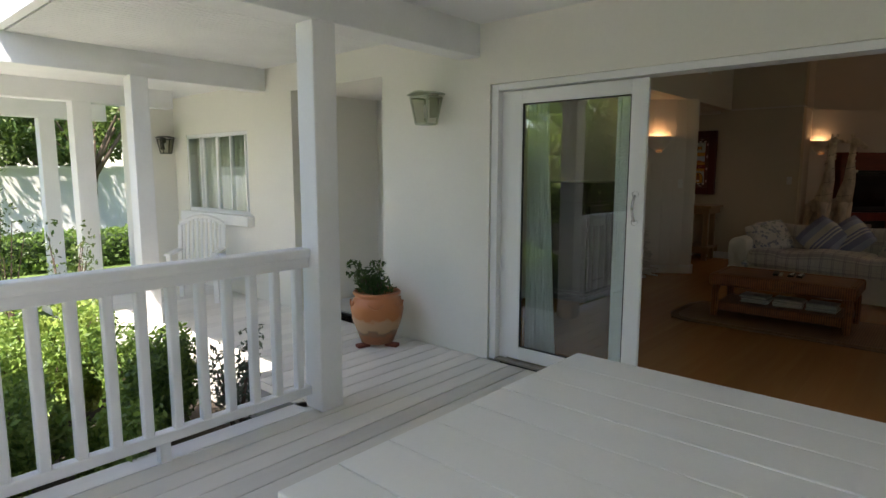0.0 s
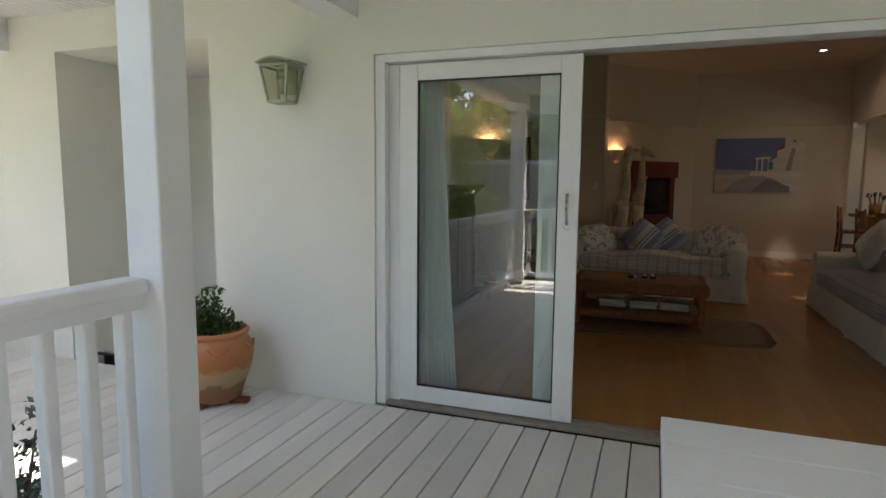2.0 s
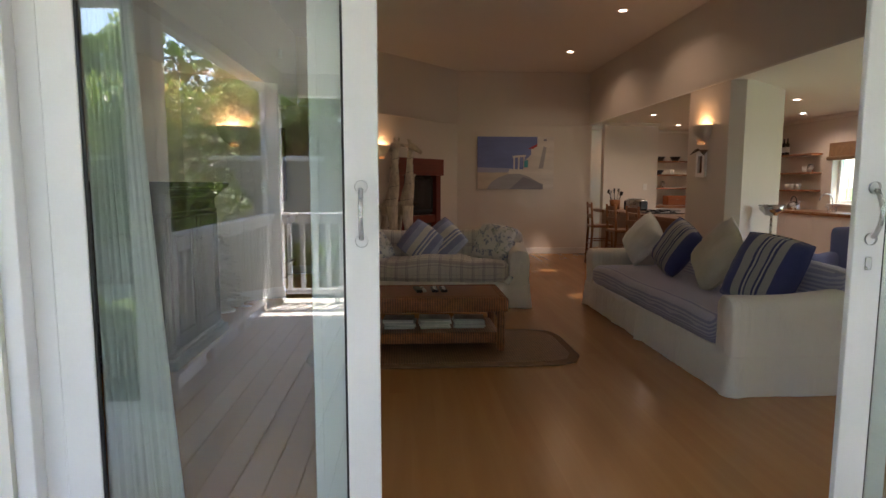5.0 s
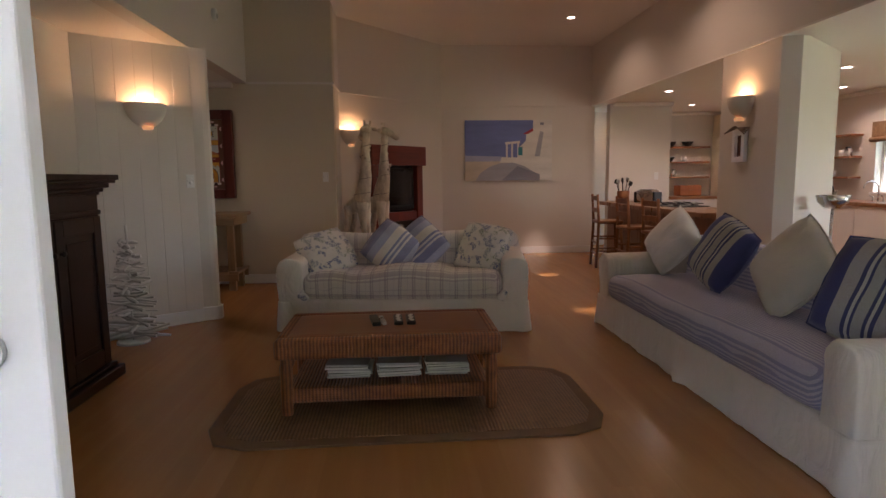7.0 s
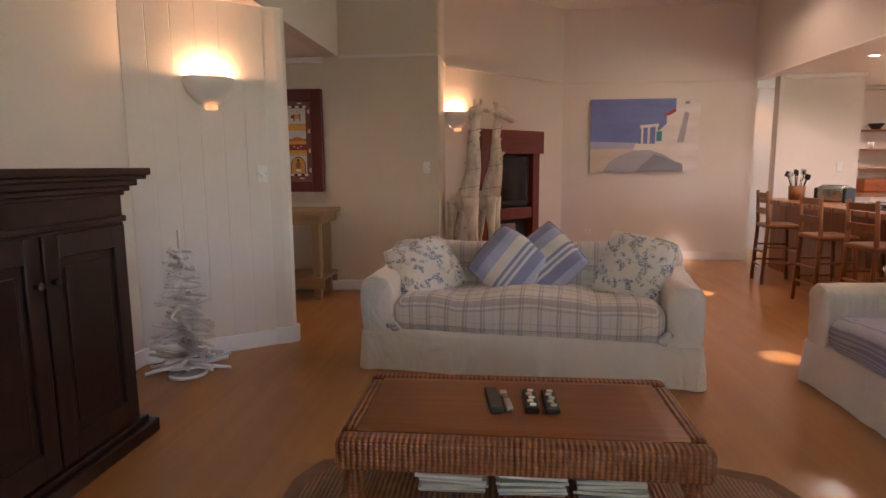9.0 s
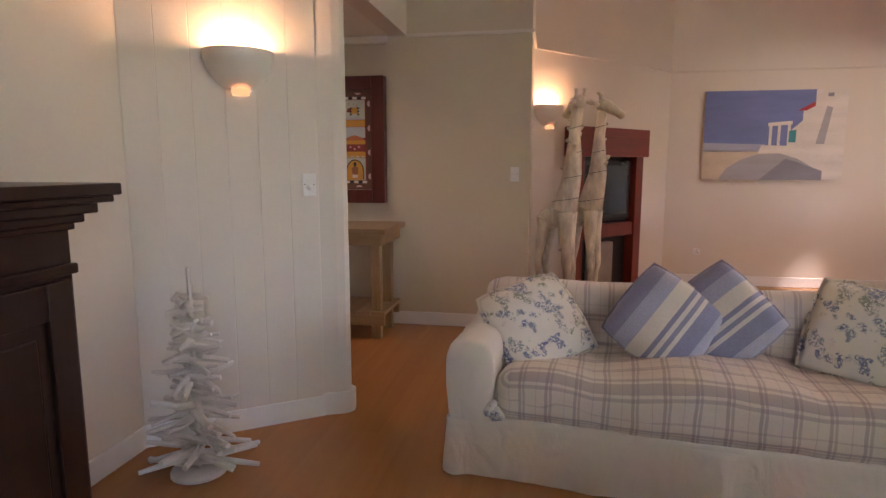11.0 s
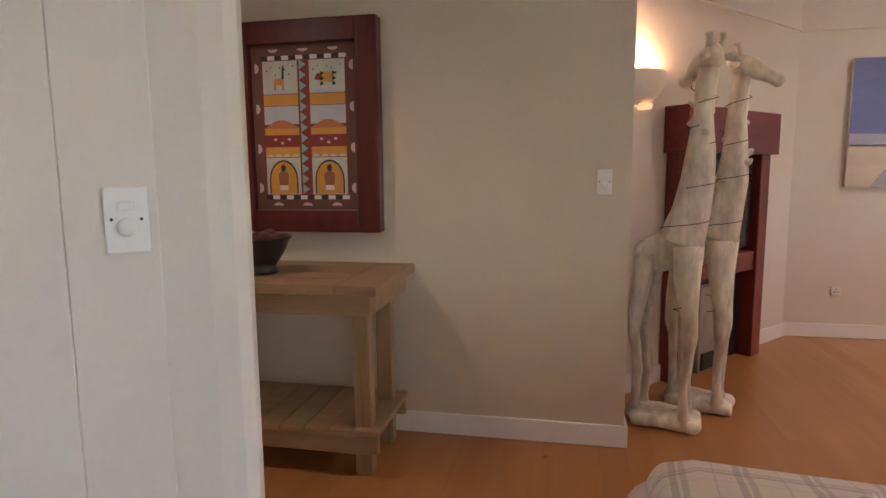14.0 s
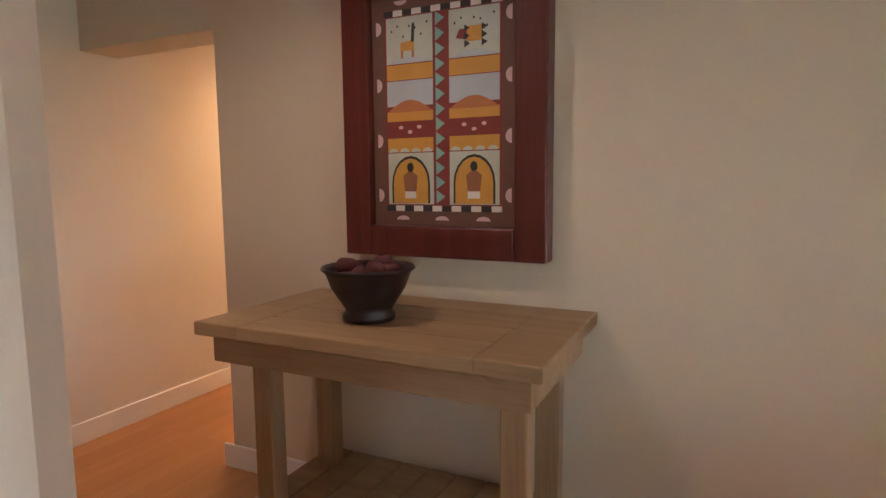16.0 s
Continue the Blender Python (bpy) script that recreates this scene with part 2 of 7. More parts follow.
def plaid(name, base, line, period=0.145, rough=0.92):
    mt, t, p = nodes(name)
    c = t.nodes.new("ShaderNodeTexCoord")
    n0 = tex(t, "ShaderNodeTexNoise", c.outputs["Object"], Scale=5.0, Detail=2.0)
    w = t.nodes.new("ShaderNodeVectorMath")
    w.operation = "MULTIPLY_ADD"
    w.inputs[1].default_value = (0.025, 0.025, 0.025)
    t.links.new(n0.outputs["Color"], w.inputs[0])
    t.links.new(c.outputs["Object"], w.inputs[2])
    s = t.nodes.new("ShaderNodeSeparateXYZ")
    t.links.new(w.outputs[0], s.inputs[0])
    col = (*base,)
    n = tex(t, "ShaderNodeTexNoise", c.outputs["Object"], Scale=300.0, Detail=3.0)
    col = ramp(t, n.outputs["Fac"], ((0.3, [k * 0.9 for k in base]), (0.7, base)))
    k = t.nodes.new("ShaderNodeAttribute")
    k.attribute_name = "across"
    for sock in (s.outputs[0], k.outputs["Fac"]):
        col = mix(t, band(t, sock, period, 0.09), col, mix(t, 0.42, col, line))
        col = mix(t, band(t, sock, period, 0.11, 0.16), col, mix(t, 0.5, col, line))
        col = mix(t, band(t, sock, period, 0.03, 0.5), col, mix(t, 0.3, col, line))
    t.links.new(col, p.inputs["Base Color"])
    p.inputs["Roughness"].default_value = rough
    p.inputs["Sheen Weight"].default_value = 0.2
    n3 = tex(t, "ShaderNodeTexNoise", c.outputs["Object"], Scale=9.0, Detail=3.0)
    bump(t, p, n3.outputs["Fac"], 0.4, 0.02)
    return mt


def floral(name):
    mt, t, p = nodes(name)
    c = t.nodes.new("ShaderNodeTexCoord")
    n0 = tex(t, "ShaderNodeTexNoise", c.outputs["Object"], Scale=14.0, Detail=2.0)
    w = mix(t, 0.18, c.outputs["Object"], n0.outputs["Color"])
    v = tex(t, "ShaderNodeTexVoronoi", w, Scale=14.0, Randomness=1.0)
    n1 = tex(t, "ShaderNodeTexNoise", c.outputs["Object"], Scale=48.0, Detail=3.0, Distortion=2.0)
    n2 = tex(t, "ShaderNodeTexNoise", c.outputs["Object"], Scale=7.0, Detail=2.0)
    base = ramp(t, n2.outputs["Fac"], ((0.3, (0.74, 0.71, 0.66)), (0.7, (0.80, 0.77, 0.72))))
    m1 = mix(t, 1.0, ramp(t, v.outputs["Distance"], ((0.36, (1, 1, 1)), (0.52, (0, 0, 0)))), ramp(t, n1.outputs["Fac"], ((0.43, (0, 0, 0)), (0.52, (1, 1, 1)))), "MULTIPLY")
    hue = ramp(t, v.outputs["Color"], ((0.2, (0.16, 0.20, 0.36)), (0.5, (0.30, 0.34, 0.40)), (0.8, (0.30, 0.34, 0.24))))
    t.links.new(mix(t, m1, base, hue), p.inputs["Base Color"])
    p.inputs["Roughness"].default_value = 0.9
    bump(t, p, n2.outputs["Fac"], 0.3, 0.02)
    return mt


def wicker(name, dark, light, axis=0, period=0.022):
    mt, t, p = nodes(name)
    v = coords(t, (1, 1, 1))
    w1 = tex(t, "ShaderNodeTexWave", v, Scale=1.0 / period / 3.1, Distortion=1.2)
    w1.bands_direction = "XYZ"[axis]
    w2 = tex(t, "ShaderNodeTexWave", v, Scale=1.0 / period / 2.2, Distortion=1.0)
    w2.bands_direction = "Z"
    n = tex(t, "ShaderNodeTexNoise", v, Scale=24.0, Detail=4.0)
    h = mix(t, 0.5, w1.outputs["Fac"], w2.outputs["Fac"], "MULTIPLY")
    col = ramp(t, h, ((0.05, dark), (0.6, light)))
    col = mix(t, 0.4, col, ramp(t, n.outputs["Fac"], ((0.3, dark), (0.7, light))))
    t.links.new(col, p.inputs["Base Color"])
    p.inputs["Roughness"].default_value = 0.5
    bump(t, p, h, 0.7, 0.006)
    return mt


PLASTER = surface("porch_plaster", (0.78, 0.76, 0.70), 0.75, 0.05, 0.9, 40, 0.25)
BEIGEPAINT = surface("beige_wall_paint", (0.62, 0.55, 0.43), 0.6, 0.05, 0.8, 70, 0.12)
WALLPAINT = surface("room_wall_paint", (0.71, 0.66, 0.60), 0.6, 0.05, 0.8, 70, 0.12)
CEILPAINT = surface("ceiling_paint", (0.80, 0.77, 0.72), 0.7, 0.04, 0.7, 60, 0.1)
WHITE = surface("white_gloss_paint", (0.82, 0.82, 0.82), 0.35, 0.05, 2.5, 90, 0.1)
PORCHWHITE = surface("porch_timber_paint", (0.80, 0.80, 0.80), 0.45, 0.06, 3.0, 50, 0.25)
DECKPAINT = surface("deck_paint", (0.76, 0.73, 0.69), 0.42, 0.10, 3.0, 45, 0.3, stretch=(1, 0.25, 1), rand=True)
PINE = wood("pine_boards", (0.402, 0.184, 0.060), (0.425, 0.198, 0.066), (0.46, 0.22, 0.077), 0.23, 1, 12.0, True, var=0.09, relief=0.0, cell=2.2, spot=0.022)
DARKWOOD = wood("dark_wood", (0.010, 0.004, 0.003), (0.018, 0.007, 0.005), (0.028, 0.010, 0.007), 0.3, 2, 20, False, False)
REDWOOD = wood("red_wood", (0.10, 0.014, 0.010), (0.17, 0.024, 0.015), (0.24, 0.045, 0.024), 0.3, 2, 20, False, False)
PALEWOOD = wood("pale_wood", (0.27, 0.17, 0.085), (0.36, 0.24, 0.125), (0.44, 0.31, 0.17), 0.45, 0, 22, False, True, 0.15)
PALEWOOD_Z = wood("pale_wood_upright", (0.27, 0.17, 0.085), (0.36, 0.24, 0.125), (0.44, 0.31, 0.17), 0.45, 2, 22, False, True, 0.15)
BARWOOD = wood("bar_wood", (0.20, 0.07, 0.025), (0.30, 0.12, 0.045), (0.40, 0.18, 0.07), 0.3, 2, 18, False, True, 0.2)
SLIPCOVER = surface("white_slipcover", (0.78, 0.72, 0.65), 0.9, 0.05, 3.0, 260, 0.3, sheen=0.2, crease=0.55)
GLASS = glass("door_glass", ior=2.25)
METAL = surface("brushed_steel", (0.55, 0.55, 0.55), 0.28, 0.1, 8, 120, 0.05, 1.0)
BLACK = surface("black_plastic", (0.012, 0.012, 0.013), 0.4, 0.2, 8, 90, 0.1)
PLASTIC = surface("white_plastic", (0.78, 0.78, 0.76), 0.35, 0.03, 8, 90, 0.03)

# ---- large structure ----
def structure(name, bm, material, label, smooth=False, parent=None):
    return part(name, bm, material, parent, label, smooth, kind="structure")


YF, YI = 3.76, 4.02  # outer and inner face of the front wall
ZC, ZL = 3.47, 2.49  # living room ceiling, low ceilings
DX0, DX1, DZ = -2.362, 1.74, 2.12  # garden door opening
WX0, WX1, WZ0, WZ1 = -7.36, -5.83, 0.955, 1.935  # porch window

bm = B()
box(bm, -7.7, WX0, YF, YI, -0.35, 3.7)
box(bm, WX0, WX1, YF, YI, -0.35, WZ0)
box(bm, WX0, WX1, YF, YI, WZ1, 3.7)
box(bm, WX1, -4.95, YF, YI, -0.35, 3.7)
box(bm, -4.95, -3.557, YF, YI, 2.30, 3.7)
box(bm, -3.557, DX0, YF, YI, -0.35, 3.7)
box(bm, DX0, DX1, YF, YI, DZ, 3.7)
box(bm, DX1, 6.2, YF, YI, -0.35, 3.7)
structure("wall_front", bm, PLASTER, "cream painted plaster front wall of the house")

bm = B()  # entrance recess
box(bm, -5.1, -4.95, YI, 5.1, -0.35, 2.6)
box(bm, -3.54, -3.42, YI, 5.1, -0.35, 2.6)
box(bm, -4.95, -3.54, 4.95, 5.1, -0.35, 2.6)
structure("wall_recess", bm, PLASTER, "shaded plaster walls of the entrance recess")
bm = B()
box(bm, -4.95, -3.54, YI, 4.95, 2.30, 2.45)
structure("ceiling_recess", bm, CEILPAINT, "white ceiling of the entrance recess")
bm = B()
box(bm, -4.95, -3.54, YI, 4.95, -0.3, -0.001)
structure("floor_recess", bm, DECKPAINT, "pale painted floor of the entrance recess")
bm = B()
box(bm, -4.9, -3.6, 3.9, 3.94, -0.001, 0.012)
structure("trim_threshold", bm, BLACK, "dark threshold strip of the entrance recess")

bm = B()  # pier at the end of the porch
box(bm, -8.6, -7.7, 3.42, YI, -0.35, 3.2)
structure("wall_pier", bm, PLASTER, "cream plaster pier at the end of the porch")

bm = B()
box(bm, -3.6, -3.42, YI, 8.27, 0, ZL)
structure("wall_left", bm, WALLPAINT, "off-white painted living room side wall")
bm = B()
prism(bm, ((-3.42, 8.27), (-2.68, 8.806), (-2.60, 8.84), (-2.562, 8.862), (-2.547, 8.885), (-2.557, 8.92), (-2.60, 8.96), (-2.70, 8.99), (-3.5, 8.55), (-5.4, 8.55), (-5.4, 8.4), (-3.6, 8.4), (-3.6, 8.27)), 0, ZL)
structure("wall_nib", bm, WALLPAINT, "off-white painted angled wall with rounded end")
bm = B()
box(bm, -5.5, -5.35, 8.4, 14.2, 0, ZL)
structure("wall_hall_west", bm, WALLPAINT, "warmly lit hall side wall")
bm = B()
box(bm, -4.41, -1.62, 10.79, 11.0, 0, ZC)
box(bm, -5.35, -4.41, 10.79, 11.0, 2.05, ZC)
structure("wall_art", bm, BEIGEPAINT, "beige painted wall with an opening to the hall")
bm = B()
box(bm, -4.46, -4.31, 11.0, 14.2, 0, ZL)
box(bm, -5.5, -4.31, 14.2, 14.35, 0, ZL)
structure("wall_hall_east", bm, WALLPAINT, "painted hall wall beyond the opening")
bm = B()
prism(bm, ((-1.62, 11.0), (-1.62, 11.48), (-0.10, 13.16), (-0.10, 13.40), (-0.25, 13.40), (-1.78, 11.55), (-1.78, 11.0)), 0, ZC)
structure("wall_diagonal", bm, WALLPAINT, "off-white painted diagonal wall behind the red cabinet")
bm = B()
box(bm, -0.10, 2.50, 13.16, 13.34, 0, ZC)
structure("wall_picture", bm, WALLPAINT, "off-white painted end wall with the seaside painting")
bm = B()
box(bm, -2.82, -2.67, YI, 10.79, ZL, ZC)
structure("beam_hall", bm, WALLPAINT, "off-white deep header above the hall side")
bm = B()
box(bm, 2.45, 2.65, YI, 13.16, ZL, ZC)
structure("beam_kitchen", bm, WALLPAINT, "off-white deep header above the kitchen opening")
bm = B()
prism(bm, ((2.452, 8.18), (2.60, 8.12), (3.53, 8.88), (3.45, 9.12), (2.452, 9.10)), 0, ZL)
structure("wall_column", bm, WALLPAINT, "off-white thick angled column beside the kitchen")
bm = B()
box(bm, 2.62, 3.65, 12.75, 12.9, 0, ZL)
box(bm, 3.5, 3.65, 12.9, 14.2, 0, ZL)
structure("wall_kitchen_stub", bm, WALLPAINT, "off-white stub wall beside the kitchen bar")
bm = B()
box(bm, 1.6, 6.2, 14.2, 14.35, 0, ZL)
structure("wall_north", bm, WALLPAINT, "painted back wall of the kitchen")
KW = (9.9, 11.22, 1.04, 1.95)  # kitchen window: y0, y1, z0, z1
KW2 = (5.0, 7.4, 0.02, 2.1)  # glazed side door
bm = B()
for y0, y1, z0, z1 in ((YI, KW2[0], 0, ZL), (KW2[0], KW2[1], KW2[3], ZL), (KW2[1], KW[0], 0, ZL), (KW[0], KW[1], 0, KW[2]), (KW[0], KW[1], KW[3], ZL), (KW[1], 14.2, 0, ZL)):
    box(bm, 5.95, 6.2, y0, y1, z0, z1)
structure("wall_east", bm, WALLPAINT, "painted kitchen outside wall with windows")

bm = B()
box(bm, -2.67, 2.45, YI, 13.4, ZC, ZC + 0.15)
structure("ceiling", bm, CEILPAINT, "cream painted living room ceiling")
bm = B()
box(bm, -5.5, -2.82, YI, 14.35, ZL, ZL + 0.15)
structure("ceiling_hall", bm, CEILPAINT, "cream painted low ceiling over the hall side")
bm = B()
box(bm, 2.65, 6.2, YI, 14.35, ZL, ZL + 0.15)
box(bm, 1.6, 2.65, 13.4, 14.35, ZL, ZL + 0.15)
structure("ceiling_kitchen", bm, CEILPAINT, "cream painted low kitchen ceiling")
bm = B()
box(bm, -2.82, -1.7, 11.0, 14.3, ZL, ZC)
box(bm, -8.8, 6.6, 3.9, 14.8, 3.7, 3.9)
structure("roof", bm, PLASTER, "house roof slab")

# tongue-and-groove boards on the angled wall
a, b = Vector((-3.42, 8.27, 0)), Vector((-2.68, 8.806, 0))
u = (b - a).normalized()
nrm = Vector((u.y, -u.x, 0))
nib = thing("wall_nib_boards", "off-white painted upright boards with fine grooves", "wall panelling", kind="structure")
L = (b - a).length
for k in range(6):
    p0, p1 = a + u * (L * k / 6 + 0.0004), a + u * (L * (k + 1) / 6 - 0.0004)
    bm = B()
    prism(bm, [(p.x, p.y) for p in (p0, p1, p1 + nrm * 0.0045, p1 - u * 0.002 + nrm * 0.006, p0 + u * 0.002 + nrm * 0.006, p0 + nrm * 0.0045)], 0.0, ZL - 0.002)
    part("panel_board", bm, WALLPAINT, nib)

# skirting and picture rails
bm = B()
for x0, x1, y0, y1 in ((-4.46, -1.605, 10.772, 10.788), (-0.10, 2.5, 13.142, 13.158), (-3.418, -3.402, YI, 8.27), (2.62, 3.65, 12.732, 12.748), (-1.618, -1.602, 10.772, 11.48), (-5.348, -5.332, 8.55, 14.2)):
    box(bm, x0, x1, y0, y1, 0, 0.115, 0.004)
d = Vector((-0.10 + 1.62, 13.16 - 11.48, 0)).normalized()
for a, b in (((-1.62, 11.48), (-0.10, 13.16)), ((-3.42, 8.27), (-2.68, 8.806))):
    a, b = Vector((*a, 0)), Vector((*b, 0))
    u = (b - a).normalized()
    nrm = Vector((u.y, -u.x, 0))
    prism(bm, [(p.x, p.y) for p in (a + nrm * 0.008, b + nrm * 0.008, b + nrm * 0.022, a + nrm * 0.022)], 0, 0.115)
prism(bm, ((-2.68, 8.786), (-2.594, 8.822), (-2.55, 8.848), (-2.529, 8.883), (-2.536, 8.934), (-2.592, 8.981), (-2.70, 9.01), (-2.70, 8.992), (-2.601, 8.965), (-2.555, 8.927), (-2.549, 8.886), (-2.564, 8.864), (-2.602, 8.842), (-2.68, 8.808)), 0, 0.125)
structure("baseboard", bm, WHITE, "white painted skirting boards")
bm = B()
box(bm, -2.67, -1.60, 10.765, 10.79, 2.475, 2.50)
box(bm, -0.10, 2.45, 13.14, 13.16, 2.478, 2.50)
a, b = Vector((-1.62, 11.48, 0)), Vector((-0.10, 13.16, 0))
u = (b - a).normalized()
nrm = Vector((u.y, -u.x, 0))
prism(bm, [(p.x, p.y) for p in (a, b, b + nrm * 0.02, a + nrm * 0.02)], 2.478, 2.50)
box(bm, -1.622, -1.60, 10.77, 11.49, 2.478, 2.50)
structure("trim_picture_rail", bm, WALLPAINT, "thin painted picture rail")
bm = B()
box(bm, -5.35, -2.83, 10.73, 10.79, 2.43, 2.488, 0.012)
box(bm, 2.66, 3.66, 12.69, 12.75, 2.43, 2.488, 0.012)
box(bm, 3.66, 5.95, 14.14, 14.2, 2.43, 2.488, 0.012)
box(bm, 5.89, 5.95, YI, 14.14, 2.43, 2.488, 0.012)
box(bm, 2.44, 2.66, YI, 13.15, 2.474, 2.492)
structure("trim_cornice", bm, CEILPAINT, "small white plaster cornices")

# ---- porch ----
ZP = 2.57
bm = B()
box(bm, -2.5, 5.0, -1.15, YF, ZP, ZP + 0.12)
structure("ceiling_porch", bm, PORCHWHITE, "smooth white porch ceiling")
slat = thing("ceiling_slats", "white grooved timber porch ceiling", "ceiling", kind="structure")
bm = B()
box(bm, -5.45, -2.65, 1.45, YF, ZP + 0.02, ZP + 0.1)
x = -5.42
while x < -2.68:
    box(bm, x, x + 0.05, 1.45, YF, ZP, ZP + 0.03)
    x += 0.064
part("boards", bm, PORCHWHITE, slat)
bm = B()
box(bm, -9.3, -5.6, 0.6, YF, 2.43, 2.55)
structure("ceiling_porch_far", bm, PORCHWHITE, "white ceiling of the far porch")
bm = B()
box(bm, -5.6, -2.66, 1.38, YF, ZP + 0.14, ZP + 0.22)
box(bm, -9.4, -5.6, 0.5, YF, ZP + 0.14, ZP + 0.22)
box(bm, -2.66, 5.2, -1.4, YF, ZP + 0.14, ZP + 0.22)
structure("roof_porch", bm, PORCHWHITE, "white porch roof slab")
bm = B()
box(bm, -2.66, -2.46, -1.1, YF, 2.33, ZP + 0.13, 0.006)
structure("beam_porch", bm, PORCHWHITE, "white painted porch beam")
bm = B()
box(bm, -5.6, -5.42, 1.4, YF, 2.33, ZP + 0.13, 0.006)
structure("beam_porch_middle", bm, PORCHWHITE, "white painted porch beam with fascia")
bm = B()
box(bm, -7.1, -6.92, 0.5, 3.42, 2.22, 2.45, 0.006)
box(bm, -9.3, -9.12, 0.5, 3.42, 2.19, 2.45, 0.006)
structure("beam_porch_far", bm, PORCHWHITE, "white painted far porch beam")
bm = B()
box(bm, -5.6, -2.68, 1.37, 1.44, 2.575, 2.78, 0.006)
box(bm, -2.46, 5.0, -1.2, -1.0, 2.33, 2.7, 0.006)
structure("trim_fascia", bm, PORCHWHITE, "white porch roof fascia")


def post(x, y, s=0.19, top=2.34):
    bm = B()
    box(bm, x - s / 2, x + s / 2, y - s / 2, y + s / 2, 0, top, 0.008)
    return part("porch_post", bm, PORCHWHITE, None, "square white painted timber porch post", category="post", group="porch posts")


post(-2.555, 2.32, 0.165)
post(-5.43, 2.42, 0.16)
post(-7.01, 2.42, 0.19, 2.225)
post(-9.21, 2.66, 0.19, 2.195)
post(-2.56, -0.85)
post(1.4, -0.85)
bm = B()  # unseen wall, added to close the deck's far side to light
box(bm, 4.2, 4.4, -1.2, YF, -0.4, 2.57)
structure("wall_porch_filler", bm, PLASTER, "unseen cream plaster wall added to close the porch")


def railing(name, length, m, mids):
    """A rail along local +y: flat top rail, square balusters, bottom rail on blocks."""
    t = thing(name, "white painted timber porch railing with square balusters", "railing", m, "porch railings")
    bm = B()
    box(bm, -0.055, 0.055, 0, length, 0.96, 1.02, 0.012)
    box(bm, -0.03, 0.03, 0, length, 0.90, 0.962, 0.006)
    part("top_rail", bm, PORCHWHITE, t)
    bm = B()
    box(bm, -0.03, 0.03, 0, length, 0.10, 0.16, 0.008)
    part("bottom_rail", bm, PORCHWHITE, t)
    bm = B()
    box(bm, -0.025, 0.025, -0.025, 0.025, 0.15, 0.91, 0.009)
    me = None
    n = int(length / 0.142)
    for i in range(n):
        y = (i + 0.5) * length / n
        if me is None:
            o = part("baluster", bm, PORCHWHITE, t, m=pose(0, y, 0))
            me = o.data
        else:
            shared("baluster", me, t, pose(0, y, 0))
    bm = B()
    box(bm, -0.028, 0.028, -0.028, 0.028, 0, 0.11, 0.004)
    me = None
    for y in mids:
        if me is None:
            me = part("foot", bm, PORCHWHITE, t, m=pose(0, y, 0)).data
        else:
            shared("foot", me, t, pose(0, y, 0))
    return t


railing("railing", 2.98, pose(-2.58, -0.755, 0), (0.4, 1.25, 2.08))
railing("railing", 3.76, pose(-2.465, -0.85, 0, 0, 0, -90), (0.6, 1.9, 3.1))

# deck: joists below, boards as parts
deck = thing("floor_deck", "white-grey painted timber deck boards with dark gaps", "floor", kind="structure")
bm = B()
box(bm, -2.6, 4.2, -1.1, 3.75, -0.3, -0.04)
box(bm, -9.2, -2.6, 2.28, 3.75, -0.3, -0.04)
part("underside", bm, BLACK, deck)
bm = B()
box(bm, -2.72, -2.57, -1.1, 2.27, -0.06, 0.0, 0.004)
box(bm, -9.2, -2.62, 2.20, 2.28, -0.28, 0.0, 0.004)
part("edge_board", bm, DECKPAINT, deck)


def board_mesh(name, w, length, h, mat, bev=0.003):
    bm = B()
    box(bm, 0, w, 0, length, -h, 0, 0)
    es = [e for e in bm.edges if all(v.co.z > -0.001 for v in e.verts) and abs(e.verts[0].co.y - e.verts[1].co.y) > 0.01]
    if bev:
        bmesh.ops.bevel(bm, geom=es, offset=bev, segments=1, affect="EDGES")
    me = bpy.data.meshes.new(name)
    bm.to_mesh(me)
    bm.free()
    me.materials.append(mat)
    return me


rnd = random.Random(4)
long_board, short_board = board_mesh("deck_board", 0.138, 4.84, 0.05, DECKPAINT), board_mesh("deck_board_short", 0.138, 1.46, 0.05, DECKPAINT)
x = -2.565
while x < 4.05:
    shared("deck_board", long_board, deck, pose(x, -1.09, rnd.uniform(-0.002, 0)))
    x += 0.1445
x = -9.0675
while x < -2.6:
    shared("deck_board", short_board, deck, pose(x, 2.285, rnd.uniform(-0.002, 0)))
    x += 0.1445

# interior pine floor
pine = thing("floor", "warm varnished knotty pine floor boards", "floor", kind="structure")
bm = B()
box(bm, -5.5, 6.2, YI, 14.3, -0.3, -0.022)
box(bm, DX0, DX1, 3.93, YI, -0.3, -0.022)
part("subfloor", bm, BLACK, pine)
lengths = {k: board_mesh("floor_board", 0.1392, k, 0.02, PINE, 0.0) for k in (1.6, 2.4, 3.1)}
rnd = random.Random(9)
x = -3.42
while x < 5.9:
    y = YI - 0.09 + rnd.uniform(-2.2, 0)
    while y < 13.9:
        k = rnd.choice((1.6, 2.4, 3.1))
        if y + k > 14.25:
            k = 1.6
        if y + k > YI - 0.09 and y >= YI - 0.1 or y + k > YI + 0.3:
            yy = max(y, 3.93)
            o = shared("floor_board", lengths[k], pine, pose(x, yy, 0))
            y = yy + k
        else:
            y = 3.93
    x += 0.1392
x = -5.34
while x < -3.45:
    y = 8.56
    while y < 13:
        shared("floor_board", lengths[2.4], pine, pose(x, y, 0))
        y += 2.4
    x += 0.1392

